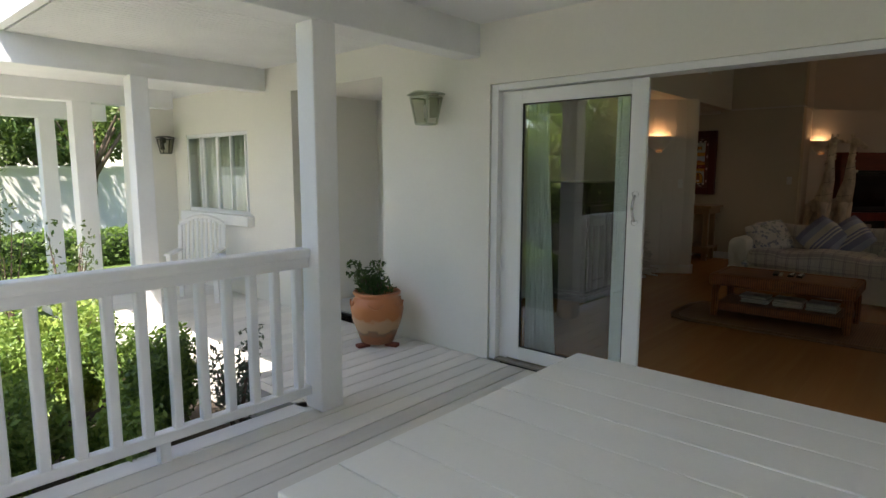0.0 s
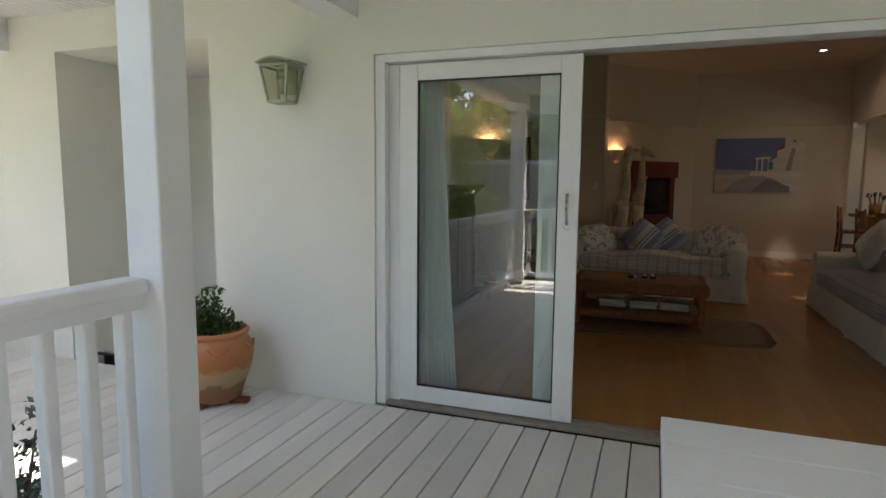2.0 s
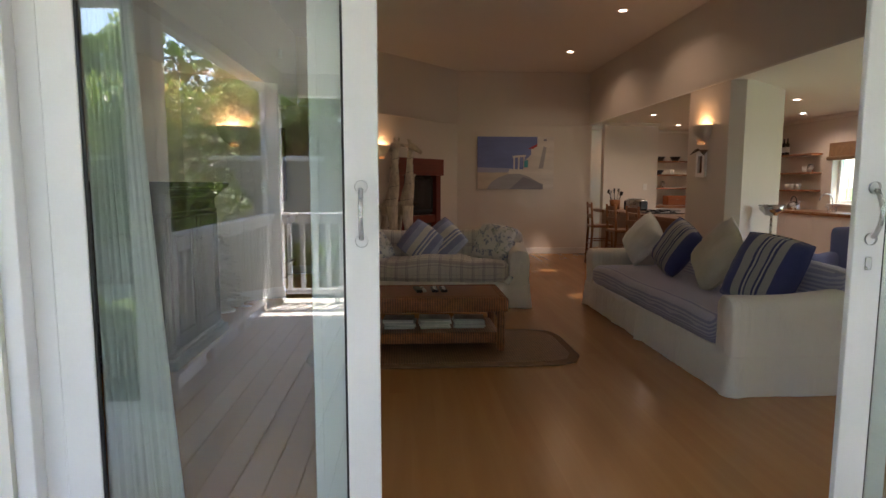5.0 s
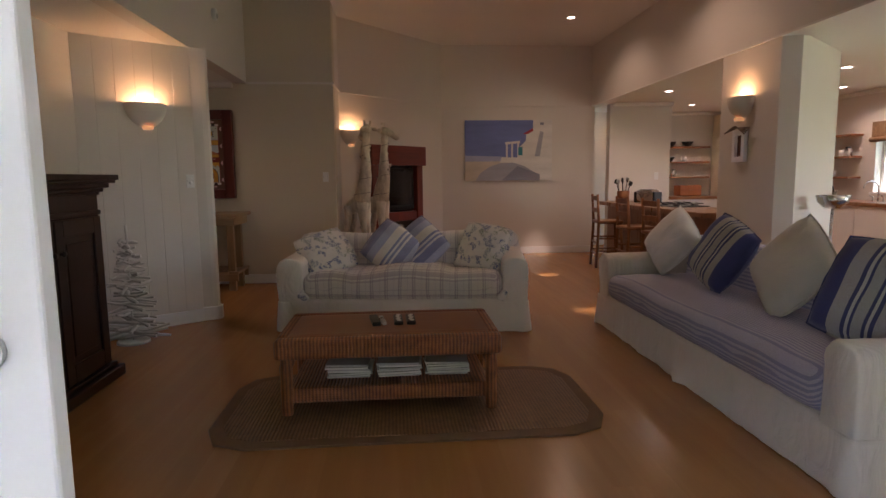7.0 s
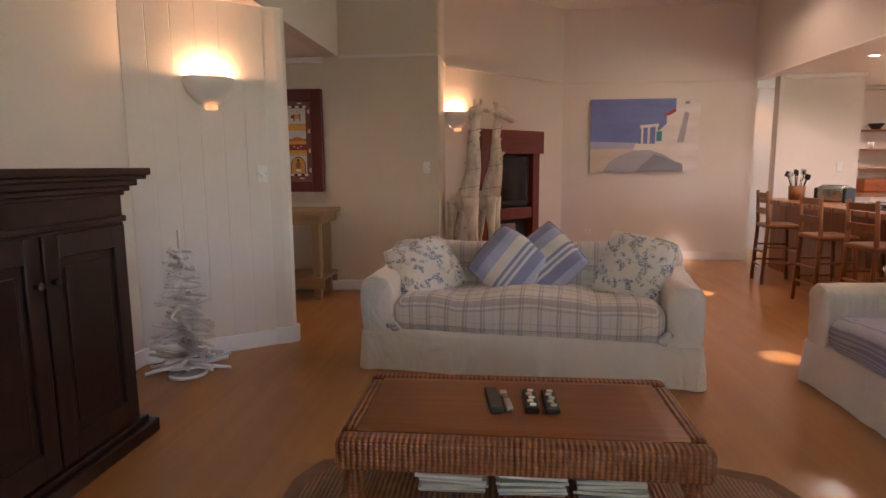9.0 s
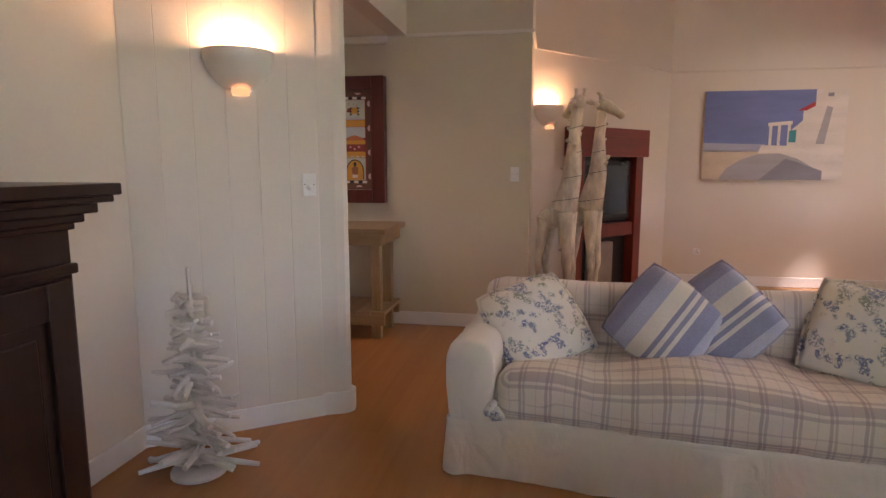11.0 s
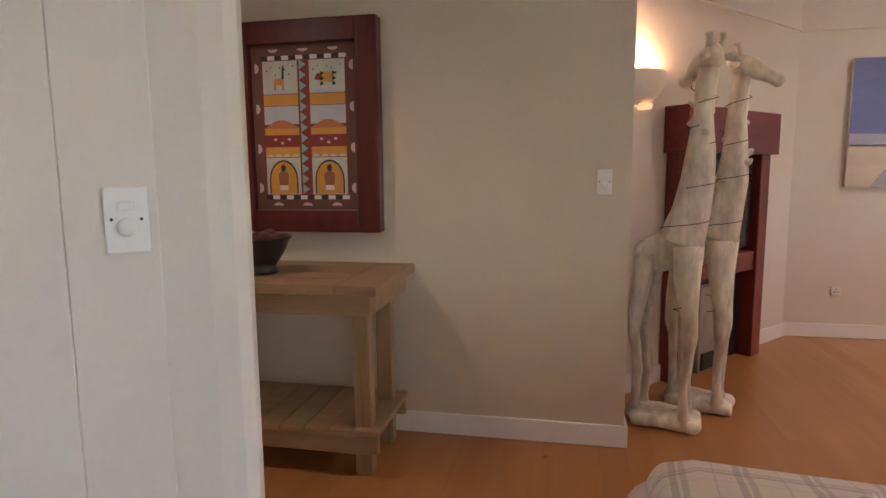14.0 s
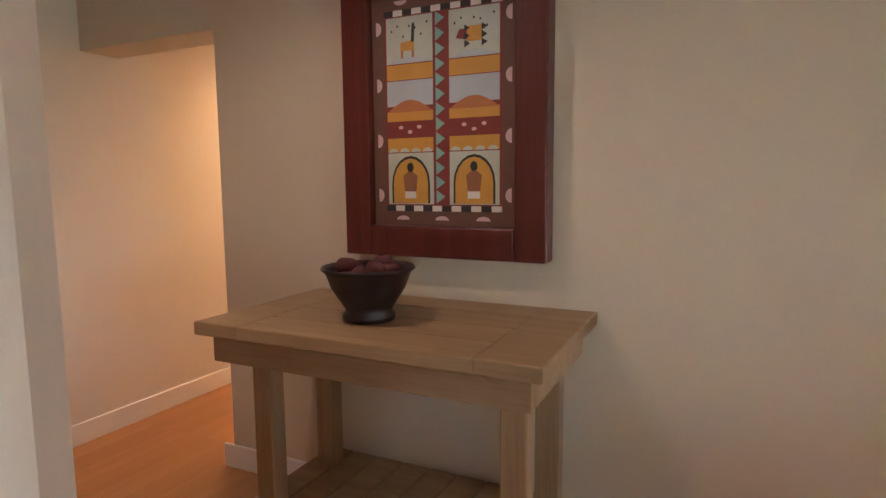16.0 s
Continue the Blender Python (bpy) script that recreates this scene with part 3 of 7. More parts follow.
# ---- garden door ----
FR0, FR1 = 3.80, 3.93
dt = thing("door_frame", "white timber sliding door frame with track", "door frame", kind="structure")
bm = B()
box(bm, DX0, -2.30, FR0 - 0.02, FR1, 0, DZ, 0.004)
box(bm, -2.30, -2.228, FR0 + 0.035, FR1, 0, DZ - 0.05, 0.004)
part("jamb", bm, WHITE, dt)
bm = B()
box(bm, 1.64, DX1, FR0 - 0.02, FR1, 0, DZ, 0.004)
part("jamb", bm, WHITE, dt)
bm = B()
box(bm, -2.30, 1.64, FR0 - 0.02, FR1, 2.072, DZ, 0.004)
part("head", bm, WHITE, dt)
bm = B()
box(bm, -2.30, 1.64, FR0 - 0.03, FR1, 0.0, 0.018, 0.003)
box(bm, -2.30, 1.64, FR0 + 0.04, FR0 + 0.05, 0.018, 0.03)
box(bm, -2.30, 1.64, FR0 + 0.09, FR0 + 0.10, 0.018, 0.03)
part("track", bm, surface("worn_track", (0.30, 0.26, 0.22), 0.5, 0.3, 6, 60, 0.3), dt)


def sliding_leaf(name, x0, x1, handle_x, key):
    t = thing(name, "white timber sliding glass door with steel pull handle", "sliding door", pose(x0, 3.822, 0.03), "sliding doors", "structure")
    w = x1 - x0
    for a, b, c, d, n in ((0, 0.112, 0, 2.034, "stile"), (w - 0.112, w, 0, 2.034, "stile"), (0.112, w - 0.112, 1.939, 2.034, "rail"), (0.112, w - 0.112, 0, 0.10, "rail")):
        bm = B()
        box(bm, a, b, 0, 0.028, c, d, 0.004)
        part(n, bm, WHITE, t)
    bm = B()
    box(bm, 0.112, w - 0.112, 0.02, 0.026, 0.10, 1.939)
    part("pane", bm, GLASS, t)
    bm = B()
    for a, b, c, d in ((0.112, 0.12, 0.1, 1.939), (w - 0.12, w - 0.112, 0.1, 1.939), (0.12, w - 0.12, 0.1, 0.108), (0.12, w - 0.12, 1.931, 1.939)):
        box(bm, a, b, 0.006, 0.019, c, d)
    part("glazing_bead", bm, BLACK, t)
    hx = handle_x - x0
    bm = B()
    zs = [1.13 + 0.16 * i / 8 for i in range(9)]
    tube(bm, [(hx, -0.012, 1.13)] + [(hx, -0.02 - 0.028 * math.sin(math.pi * i / 8), z) for i, z in enumerate(zs)] + [(hx, -0.012, 1.29)], 0.0085, 10)
    for z in (1.12, 1.30):
        vs = lathe(bm, ((0.0, -0.008), (0.02, -0.007), (0.022, 0.0), (0.022, 0.004)), 14)
        bmesh.ops.transform(bm, matrix=pose(hx, -0.005, z, 90, 0, 0), verts=vs)
    part("handle", bm, METAL, t, "steel pull handle", True)
    if key:
        bm = B()
        box(bm, hx - 0.012, hx + 0.012, -0.004, 0.0, 1.01, 1.055, 0.003)
        part("keyhole_plate", bm, METAL, t, "steel keyhole plate")
    return t


sliding_leaf("door_1", -2.222, -1.165, -1.222, False)
sliding_leaf("door_2", 0.502, 1.62, 0.56, True)
for x0, x1 in ((-1.40, -1.285), (0.64, 0.75)):
    bm = B()
    box(bm, x0, x1, 3.885, 3.92, 0.03, 2.07, 0.004)
    box(bm, x0 + 0.03, x0 + 0.028, 3.878, 3.885, 0.03, 2.07, 0.002)
    structure("trim_screen_stile", bm, WHITE, "white stile of the inner screen")
# ---- garden ----
LAWN = surface("lawn", (0.10, 0.16, 0.035), 0.8, 0.4, 0.6, 50, 0.6)
PAVE = surface("pale_path", (0.74, 0.71, 0.66), 0.8, 0.12, 1.5, 40, 0.4)
SOIL = surface("dark_soil", (0.035, 0.025, 0.018), 0.95, 0.4, 5, 50, 1.0)
GWALL = surface("garden_wall_paint", (0.72, 0.72, 0.72), 0.8, 0.15, 0.8, 30, 0.4)
BARK = surface("bark", (0.14, 0.10, 0.075), 0.9, 0.4, 4, 40, 0.9, stretch=(1, 1, 0.25))
LEAF_TREE = leaf("tree_leaf", (0.035, 0.075, 0.015), (0.13, 0.19, 0.04))
LEAF_LIGHT = leaf("light_leaf", (0.10, 0.19, 0.035), (0.27, 0.38, 0.08))
LEAF_HEDGE = leaf("hedge_leaf", (0.05, 0.10, 0.02), (0.17, 0.27, 0.05))
# Lighter copy of the leaf green, with the sunlight put into its colour.
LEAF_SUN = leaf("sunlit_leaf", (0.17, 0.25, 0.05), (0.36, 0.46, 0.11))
LEAF_GREY = leaf("lavender_leaf", (0.07, 0.10, 0.07), (0.16, 0.19, 0.14))
# South wall's house side in shade, put into the colour; its coping stays pale.
GDARK = surface("shaded_wall", (0.34, 0.34, 0.30), 0.9, 0.4, 1.6, 30, 0.5)
ZG = -0.32

bm = B()
box(bm, -300, 300, -300, 300, ZG - 0.3, ZG)
structure("ground", bm, LAWN, "mown green lawn")
bm = B()
prism(bm, ((-8.6, -6.0), (-3.9, -6.0), (-4.2, -0.4), (-5.2, 0.8), (-5.9, 1.6), (-9.6, 1.5), (-10.2, 0.0)), ZG - 0.02, ZG + 0.012)
structure("path", bm, PAVE, "pale sunlit paving beside the flower bed")
bm = B()
prism(bm, ((-5.2, 2.2), (-2.74, 2.2), (-2.74, -1.2), (-4.0, -1.2), (-4.3, 0.4)), ZG - 0.02, ZG + 0.03)
structure("ground_bed", bm, SOIL, "dark soil of the flower bed")
bm = B()
box(bm, -16.3, -16.0, -9, 14, ZG, 1.52)
box(bm, -16.35, -15.95, -9, 14, 1.52, 1.58, 0.01)
structure("wall_garden_west", bm, GWALL, "pale plastered garden boundary wall")
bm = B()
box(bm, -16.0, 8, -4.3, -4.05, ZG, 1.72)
structure("wall_garden_south", bm, GDARK, "plastered garden boundary wall behind the deck, coloured dark as in shade")


bm = B()
box(bm, -16.0, 8, -4.34, -4.01, 1.72, 1.80, 0.01)
structure("trim_wall_coping", bm, GWALL, "pale coping of the garden wall")


def leaves(name, centres, mat, size, count, parent=None, seed=1, kind="", label="", category="", flat=0.0, m=None):
    """Many small leaves in clumps: centres are (x, y, z, rx, ry, rz)."""
    r = np.random.RandomState(seed)
    V, F = [], []
    tot = sum(c[3] * c[4] * c[5] for c in centres) ** 1.0
    for cx, cy, cz, rx, ry, rz in centres:
        k = max(8, int(count * rx * ry * rz / tot))
        d = r.normal(size=(k, 3))
        d /= np.linalg.norm(d, axis=1)[:, None]
        rad = r.uniform(0.35, 1.0, k) ** 0.5
        p = d * rad[:, None] * (rx, ry, rz) + (cx, cy, cz)
        a = r.normal(size=(k, 3))
        a /= np.linalg.norm(a, axis=1)[:, None]
        b = np.cross(a, r.normal(size=(k, 3)))
        b /= np.linalg.norm(b, axis=1)[:, None]
        s = size * r.uniform(0.6, 1.3, k)[:, None]
        for i in range(k):
            o = len(V)
            q, u, v = p[i], a[i] * s[i], b[i] * s[i] * 0.45
            n = np.cross(u, v) * (0.35 / max(1e-6, s[i][0]))
            V += [q - u, q + v + n * 0.5, q + u, q - v + n * 0.5]
            F += [(o, o + 1, o + 2, o + 3)]
    return raw(name, [tuple(x) for x in V], F, mat, parent, False, label, category, kind, m)


def tree(x, y, h, spread, seed, label, mat, n=5200, lean=0.0, size=0.075, low=0.55):
    t = thing("tree", label, "tree", pose(x, y, ZG))
    r = random.Random(seed)
    bm = B()
    trunk_h = h * 0.42
    base = [(0, 0, -0.1), (0.02, 0.03, trunk_h * 0.35), (lean * 0.5, 0.06, trunk_h * 0.7), (lean, 0.02, trunk_h)]
    tube(bm, base, (0.16, 0.12, 0.10, 0.09), 9)
    part("trunk", bm, BARK, t, smooth=True)
    cent = []
    bm = B()
    for i in range(12):
        a = i * 2.4 + r.uniform(-0.4, 0.4)
        e = Vector((lean + math.cos(a) * spread * r.uniform(0.45, 0.8), math.sin(a) * spread * r.uniform(0.45, 0.8), h * r.uniform(low, 0.92)))
        s = Vector(base[3]) - Vector((0, 0, r.uniform(0, trunk_h * 0.3)))
        mid = s.lerp(e, 0.5) + Vector((r.uniform(-0.2, 0.2), r.uniform(-0.2, 0.2), r.uniform(0, 0.3)))
        tube(bm, (s, s.lerp(mid, 0.5), mid, e), (0.06, 0.05, 0.035, 0.012), 6)
        for _ in range(3):
            q = e + Vector((r.uniform(-0.6, 0.6), r.uniform(-0.6, 0.6), r.uniform(-0.35, 0.4)))
            cent.append((q.x, q.y, q.z, r.uniform(0.3, 0.62), r.uniform(0.3, 0.62), r.uniform(0.22, 0.45)))
        cent.append((mid.x, mid.y, mid.z + 0.2, 0.4, 0.4, 0.3))
    part("limbs", bm, BARK, t, smooth=True)
    leaves("crown", cent, mat, size, n, t, seed)
    return t


tree(-14.9, 4.9, 4.4, 2.1, 3, "garden tree with forked brown trunk and airy crown", LEAF_TREE, 6000, 0.3)
tree(-14.6, 2.2, 4.0, 1.9, 5, "garden tree with slanting trunk and airy crown", LEAF_TREE, 5200, -0.4)
tree(-15.0, 8.2, 4.6, 2.2, 8, "garden tree with brown trunk and dense crown", LEAF_TREE, 5200, 0.1)
for k, y in enumerate((-3.5, -0.5, 2.2, 4.8, 7.6, 10.5)):
    tree(-18.2 - 0.5 * (k % 2), y, 5.6 + 0.4 * (k % 3), 2.7, 40 + k, "dense tall tree beyond the garden wall", LEAF_TREE, 7000, 0.2, 0.11, 0.3)
tree(-3.0, -5.7, 4.3, 1.9, 21, "bright green tree behind the boundary wall", LEAF_LIGHT, 15000, 0.0, size=0.075, low=0.36)
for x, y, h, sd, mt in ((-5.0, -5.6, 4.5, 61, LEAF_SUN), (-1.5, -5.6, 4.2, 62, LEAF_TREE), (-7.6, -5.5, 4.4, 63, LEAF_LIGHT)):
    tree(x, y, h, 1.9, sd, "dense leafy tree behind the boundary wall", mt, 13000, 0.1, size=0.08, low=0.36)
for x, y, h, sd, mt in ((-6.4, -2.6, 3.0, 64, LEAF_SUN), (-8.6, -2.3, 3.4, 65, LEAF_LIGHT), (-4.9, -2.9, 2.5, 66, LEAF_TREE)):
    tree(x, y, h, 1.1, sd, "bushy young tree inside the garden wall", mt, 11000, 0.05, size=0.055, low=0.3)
tree(-6.2, -6.4, 4.8, 2.2, 23, "leafy tree behind the boundary wall", LEAF_TREE, 9000, 0.2, size=0.085, low=0.4)
tree(-0.2, -5.7, 4.6, 2.0, 25, "leafy tree behind the boundary wall", LEAF_TREE, 9000, -0.2, size=0.08)
tree(2.9, -5.9, 4.5, 2.0, 27, "leafy tree behind the boundary wall", LEAF_LIGHT, 5200, 0.1, size=0.08)


def hedge(x0, x1, y0, y1, h, seed, n):
    t = thing("hedge", "clipped low green box hedge", "hedge", pose((x0 + x1) / 2, (y0 + y1) / 2, ZG), "box hedges")
    w, d = (x1 - x0) / 2, (y1 - y0) / 2
    # Solid filler block; its near-black green paints the shade between the leaves.
    bm = B()
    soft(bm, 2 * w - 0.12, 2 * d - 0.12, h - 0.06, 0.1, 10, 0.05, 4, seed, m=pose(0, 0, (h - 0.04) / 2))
    part("core", bm, surface("hedge_inner_shade", (0.02, 0.04, 0.01), 0.9, 0.4, 8, 60, 0.8), t)
    r = np.random.RandomState(seed)
    V, F = [], []
    for i in range(n):
        s = r.randint(5)
        u, v = r.uniform(-1, 1), r.uniform(0, 1)
        p = np.array({0: (u * w, -d, v * h), 1: (u * w, d, v * h), 2: (-w, u * d, v * h), 3: (w, u * d, v * h), 4: (u * w, r.uniform(-d, d), h)}[s]) + r.normal(size=3) * 0.025
        a, b = r.normal(size=3) * 0.026, r.normal(size=3) * 0.018
        o = len(V)
        V += [tuple(p - a), tuple(p + b), tuple(p + a), tuple(p - b)]
        F.append((o, o + 1, o + 2, o + 3))
    raw("foliage", V, F, LEAF_HEDGE, t)
    return t


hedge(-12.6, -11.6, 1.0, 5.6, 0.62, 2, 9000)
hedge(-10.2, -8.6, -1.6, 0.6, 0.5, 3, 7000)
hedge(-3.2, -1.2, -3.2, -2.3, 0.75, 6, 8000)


def shrub(x, y, h, rad, mat, seed, n, label, size=0.03):
    t = thing("shrub", label, "shrub", pose(x, y, ZG))
    r = random.Random(seed)
    bm = B()
    cent = []
    for i in range(7):
        a = r.uniform(0, 6.28)
        e = Vector((math.cos(a) * rad * r.uniform(0.3, 0.8), math.sin(a) * rad * r.uniform(0.3, 0.8), h * r.uniform(0.55, 0.95)))
        tube(bm, ((0, 0, 0), e * 0.5 + Vector((0, 0, 0.04)), e), (0.012, 0.009, 0.004), 5)
        for f in (0.55, 0.8, 1.0):
            cent.append((e.x * f, e.y * f, e.z * f, rad * 0.36, rad * 0.36, h * 0.17))
    part("woody_base", bm, BARK, t)
    leaves("foliage", cent, mat, size, n, t, seed)
    return t


shrub(-3.35, 1.5, 0.78, 0.42, LEAF_HEDGE, 31, 7500, "bushy green shrub in the flower bed", 0.022)
shrub(-3.2, 0.75, 0.75, 0.42, LEAF_LIGHT, 32, 7500, "bushy bright green shrub in the flower bed", 0.022)
shrub(-3.3, 0.0, 0.7, 0.42, LEAF_HEDGE, 33, 7500, "bushy green shrub in the flower bed", 0.022)
shrub(-4.2, 1.2, 0.85, 0.5, LEAF_LIGHT, 34, 7500, "bushy bright green shrub in the flower bed", 0.022)
shrub(-4.3, 0.2, 0.7, 0.5, LEAF_HEDGE, 35, 7500, "bushy green shrub in the flower bed", 0.022)
shrub(-3.02, 1.15, 0.55, 0.32, LEAF_LIGHT, 44, 4000, "bushy bright green shrub against the porch edge", 0.026)
shrub(-3.02, 0.4, 0.55, 0.32, LEAF_HEDGE, 45, 4000, "bushy green shrub against the porch edge", 0.026)
shrub(-3.75, 0.75, 0.4, 0.42, LEAF_LIGHT, 46, 5000, "bushy bright green shrub in the flower bed", 0.026)
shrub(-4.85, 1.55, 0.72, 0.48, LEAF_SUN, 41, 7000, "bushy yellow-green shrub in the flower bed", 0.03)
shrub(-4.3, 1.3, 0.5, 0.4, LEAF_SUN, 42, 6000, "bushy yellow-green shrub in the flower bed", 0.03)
shrub(-3.75, 1.75, 0.62, 0.4, LEAF_LIGHT, 43, 6000, "bushy bright green shrub in the flower bed", 0.026)
shrub(-5.9, 1.85, 1.25, 0.32, LEAF_TREE, 36, 420, "tall leggy rose bush beside the porch", 0.028)
shrub(-7.4, 1.7, 1.5, 0.32, LEAF_TREE, 37, 420, "tall leggy rose bush beside the porch", 0.028)
shrub(-8.9, 1.9, 1.55, 0.32, LEAF_TREE, 38, 420, "tall leggy rose bush beside the porch", 0.028)
shrub(-2.98, 1.95, 0.85, 0.22, LEAF_GREY, 39, 900, "grey-green lavender with thin stalks", 0.022)

# ---- porch things ----
mt, t, p = nodes("terracotta_glazed")
c = t.nodes.new("ShaderNodeTexCoord")
s = t.nodes.new("ShaderNodeSeparateXYZ")
t.links.new(c.outputs["Object"], s.inputs[0])
n = tex(t, "ShaderNodeTexNoise", c.outputs["Object"], Scale=9.0, Detail=3.0)
ad = t.nodes.new("ShaderNodeMath")
ad.operation = "MULTIPLY_ADD"
ad.inputs[1].default_value = 0.16
t.links.new(n.outputs["Fac"], ad.inputs[0])
t.links.new(s.outputs[2], ad.inputs[2])
col = ramp(t, ad.outputs[0], ((0.20, (0.30, 0.12, 0.05)), (0.24, (0.20, 0.13, 0.08)), (0.27, (0.42, 0.27, 0.15)), (0.36, (0.44, 0.28, 0.16)), (0.40, (0.42, 0.15, 0.04)), (0.62, (0.50, 0.19, 0.085))))
t.links.new(col, p.inputs["Base Color"])
p.inputs["Roughness"].default_value = 0.42
n2 = tex(t, "ShaderNodeTexNoise", c.outputs["Object"], Scale=60.0, Detail=3.0)
bump(t, p, n2.outputs["Fac"], 0.25, 0.004)
TERRA = mt

pot = thing("plant_pot", "terracotta pot with cream glaze band and leafy plant", "plant pot", pose(-3.30, 3.44, 0) @ Matrix.Diagonal((0.83, 0.83, 0.84, 1)))
bm = B()
lathe(bm, ((0.0, 0.035), (0.155, 0.035), (0.165, 0.04), (0.21, 0.16), (0.255, 0.28), (0.272, 0.38), (0.262, 0.45), (0.228, 0.50), (0.222, 0.515), (0.242, 0.53), (0.246, 0.548), (0.236, 0.56), (0.215, 0.558), (0.20, 0.50), (0.0, 0.49)), 36)
part("pot", bm, TERRA, pot, smooth=True)
CLAY = surface("red_clay", (0.22, 0.06, 0.035), 0.7, 0.2, 8, 60, 0.3)
for a in (0.3, 2.4, 4.5):
    bm = B()
    q = pose(0.15 * math.cos(a), 0.15 * math.sin(a), 0, 0, 0, math.degrees(a))
    box(bm, -0.05, 0.09, -0.04, 0.04, 0.0, 0.037, 0.01, q)
    part("foot", bm, CLAY, pot, "red clay pot foot")
for i in range(5):
    bm = B()
    a = i * 1.3
    tube(bm, [(0.27 * math.cos(a + k * 0.12), 0.27 * math.sin(a + k * 0.12), 0.47 - 0.05 * math.sin(math.pi * k / 5)) for k in range(6)], 0.009, 6)
    part("rope_swag", bm, TERRA, pot)
r = random.Random(7)
cent, bm = [], B()
for i in range(11):
    a = r.uniform(0, 6.28)
    d, z = r.uniform(0.04, 0.24), r.uniform(0.60, 0.82)
    e = Vector((d * math.cos(a) - 0.15, d * math.sin(a) - 0.03, z))
    tube(bm, ((0, 0, 0.48), (e.x * 0.5, e.y * 0.5, 0.6), e), (0.008, 0.006, 0.003), 5)
    cent += [(e.x, e.y, e.z, 0.085, 0.085, 0.04), (e.x * 0.7, e.y * 0.7, e.z - 0.08, 0.07, 0.07, 0.05)]
cent += [(0.0, 0, 0.58, 0.2, 0.2, 0.04)]
part("stems", bm, BARK, pot)
leaves("foliage", cent, leaf("pot_leaf", (0.03, 0.07, 0.015), (0.08, 0.14, 0.03)), 0.028, 900, pot, 9)

VERDI = surface("verdigris_metal", (0.42, 0.44, 0.34), 0.5, 0.25, 9, 60, 0.3, 0.3)
SMOKE = glass("lantern_glass", (0.75, 0.75, 0.68), 1.35)


def lantern(m, mat=VERDI):
    """A wall lantern with tapered four-sided glass; local y points out of the wall backwards, face towards -y."""
    t = thing("wall_lantern", "aged greenish metal wall lantern with glass sides", "wall lamp", m, "porch lanterns")
    bm = B()
    box(bm, -0.06, 0.06, -0.02, 0.0, -0.06, 0.15, 0.004)
    part("back_plate", bm, mat, t)
    top, bot, zt, zb = 0.125, 0.082, 0.115, -0.125
    cy = -0.13
    bm = B()
    for sx in (-1, 1):
        for sy in (-1, 1):
            tube(bm, ((sx * top, cy + sy * top * 0.85, zt), (sx * bot, cy + sy * bot * 0.85, zb)), 0.011, 4)
    for h, w in ((zt, top), (zb, bot)):
        for sx in (-1, 1):
            tube(bm, ((sx * w, cy - w * 0.85, h), (sx * w, cy + w * 0.85, h)), 0.011, 4)
            tube(bm, ((-w, cy + sx * w * 0.85, h), (w, cy + sx * w * 0.85, h)), 0.011, 4)
    part("frame", bm, mat, t)
    bm = B()
    n = 8
    prof = [(-0.15 + 0.3 * i / n, zt + 0.012 + 0.03 * math.sin(math.pi * i / n)) for i in range(n + 1)]
    for (xa, za), (xb, zb2) in zip(prof, prof[1:]):
        q = [bm.verts.new(c) for c in ((xa, cy - 0.13, za), (xb, cy - 0.13, zb2), (xb, 0, zb2 + 0.012), (xa, 0, za + 0.012), (xa, cy - 0.13, za + 0.012), (xb, cy - 0.13, zb2 + 0.012), (xb, 0, zb2 + 0.024), (xa, 0, za + 0.024))]
        for f in ((0, 1, 2, 3), (4, 5, 6, 7), (0, 1, 5, 4), (3, 2, 6, 7), (0, 3, 7, 4), (1, 2, 6, 5)):
            bm.faces.new([q[k] for k in f])
    part("roof", bm, mat, t)
    bm = B()
    for sx in (-1, 1):
        bm.faces.new([bm.verts.new(c) for c in ((sx * top, cy - top * 0.85, zt), (sx * top, cy + top * 0.85, zt), (sx * bot, cy + bot * 0.85, zb), (sx * bot, cy - bot * 0.85, zb))])
    bm.faces.new([bm.verts.new(c) for c in ((-top, cy - top * 0.85, zt), (top, cy - top * 0.85, zt), (bot, cy - bot * 0.85, zb), (-bot, cy - bot * 0.85, zb))])
    part("glass", bm, SMOKE, t)
    bm = B()
    box(bm, -bot, bot, cy - bot * 0.85, cy + bot * 0.85, zb - 0.012, zb + 0.005, 0.003)
    part("base", bm, mat, t)
    bm = B()
    lathe(bm, ((0.0, 0.04), (0.02, 0.05), (0.03, 0.015), (0.02, -0.03), (0.016, -0.07), (0.0, -0.07)), 14, (0, cy))
    part("bulb", bm, PLASTIC, t, "white bulb", True)
    return t


lantern(pose(-2.925, YF, 1.962) @ Matrix.Diagonal((0.75, 0.8, 0.86, 1)))
lantern(pose(-7.695, 3.60, 1.80, 0, 0, 90) @ Matrix.Diagonal((0.65, 0.65, 0.75, 1)), surface("dark_lantern_metal", (0.08, 0.08, 0.07), 0.5, 0.2, 9, 60, 0.2))

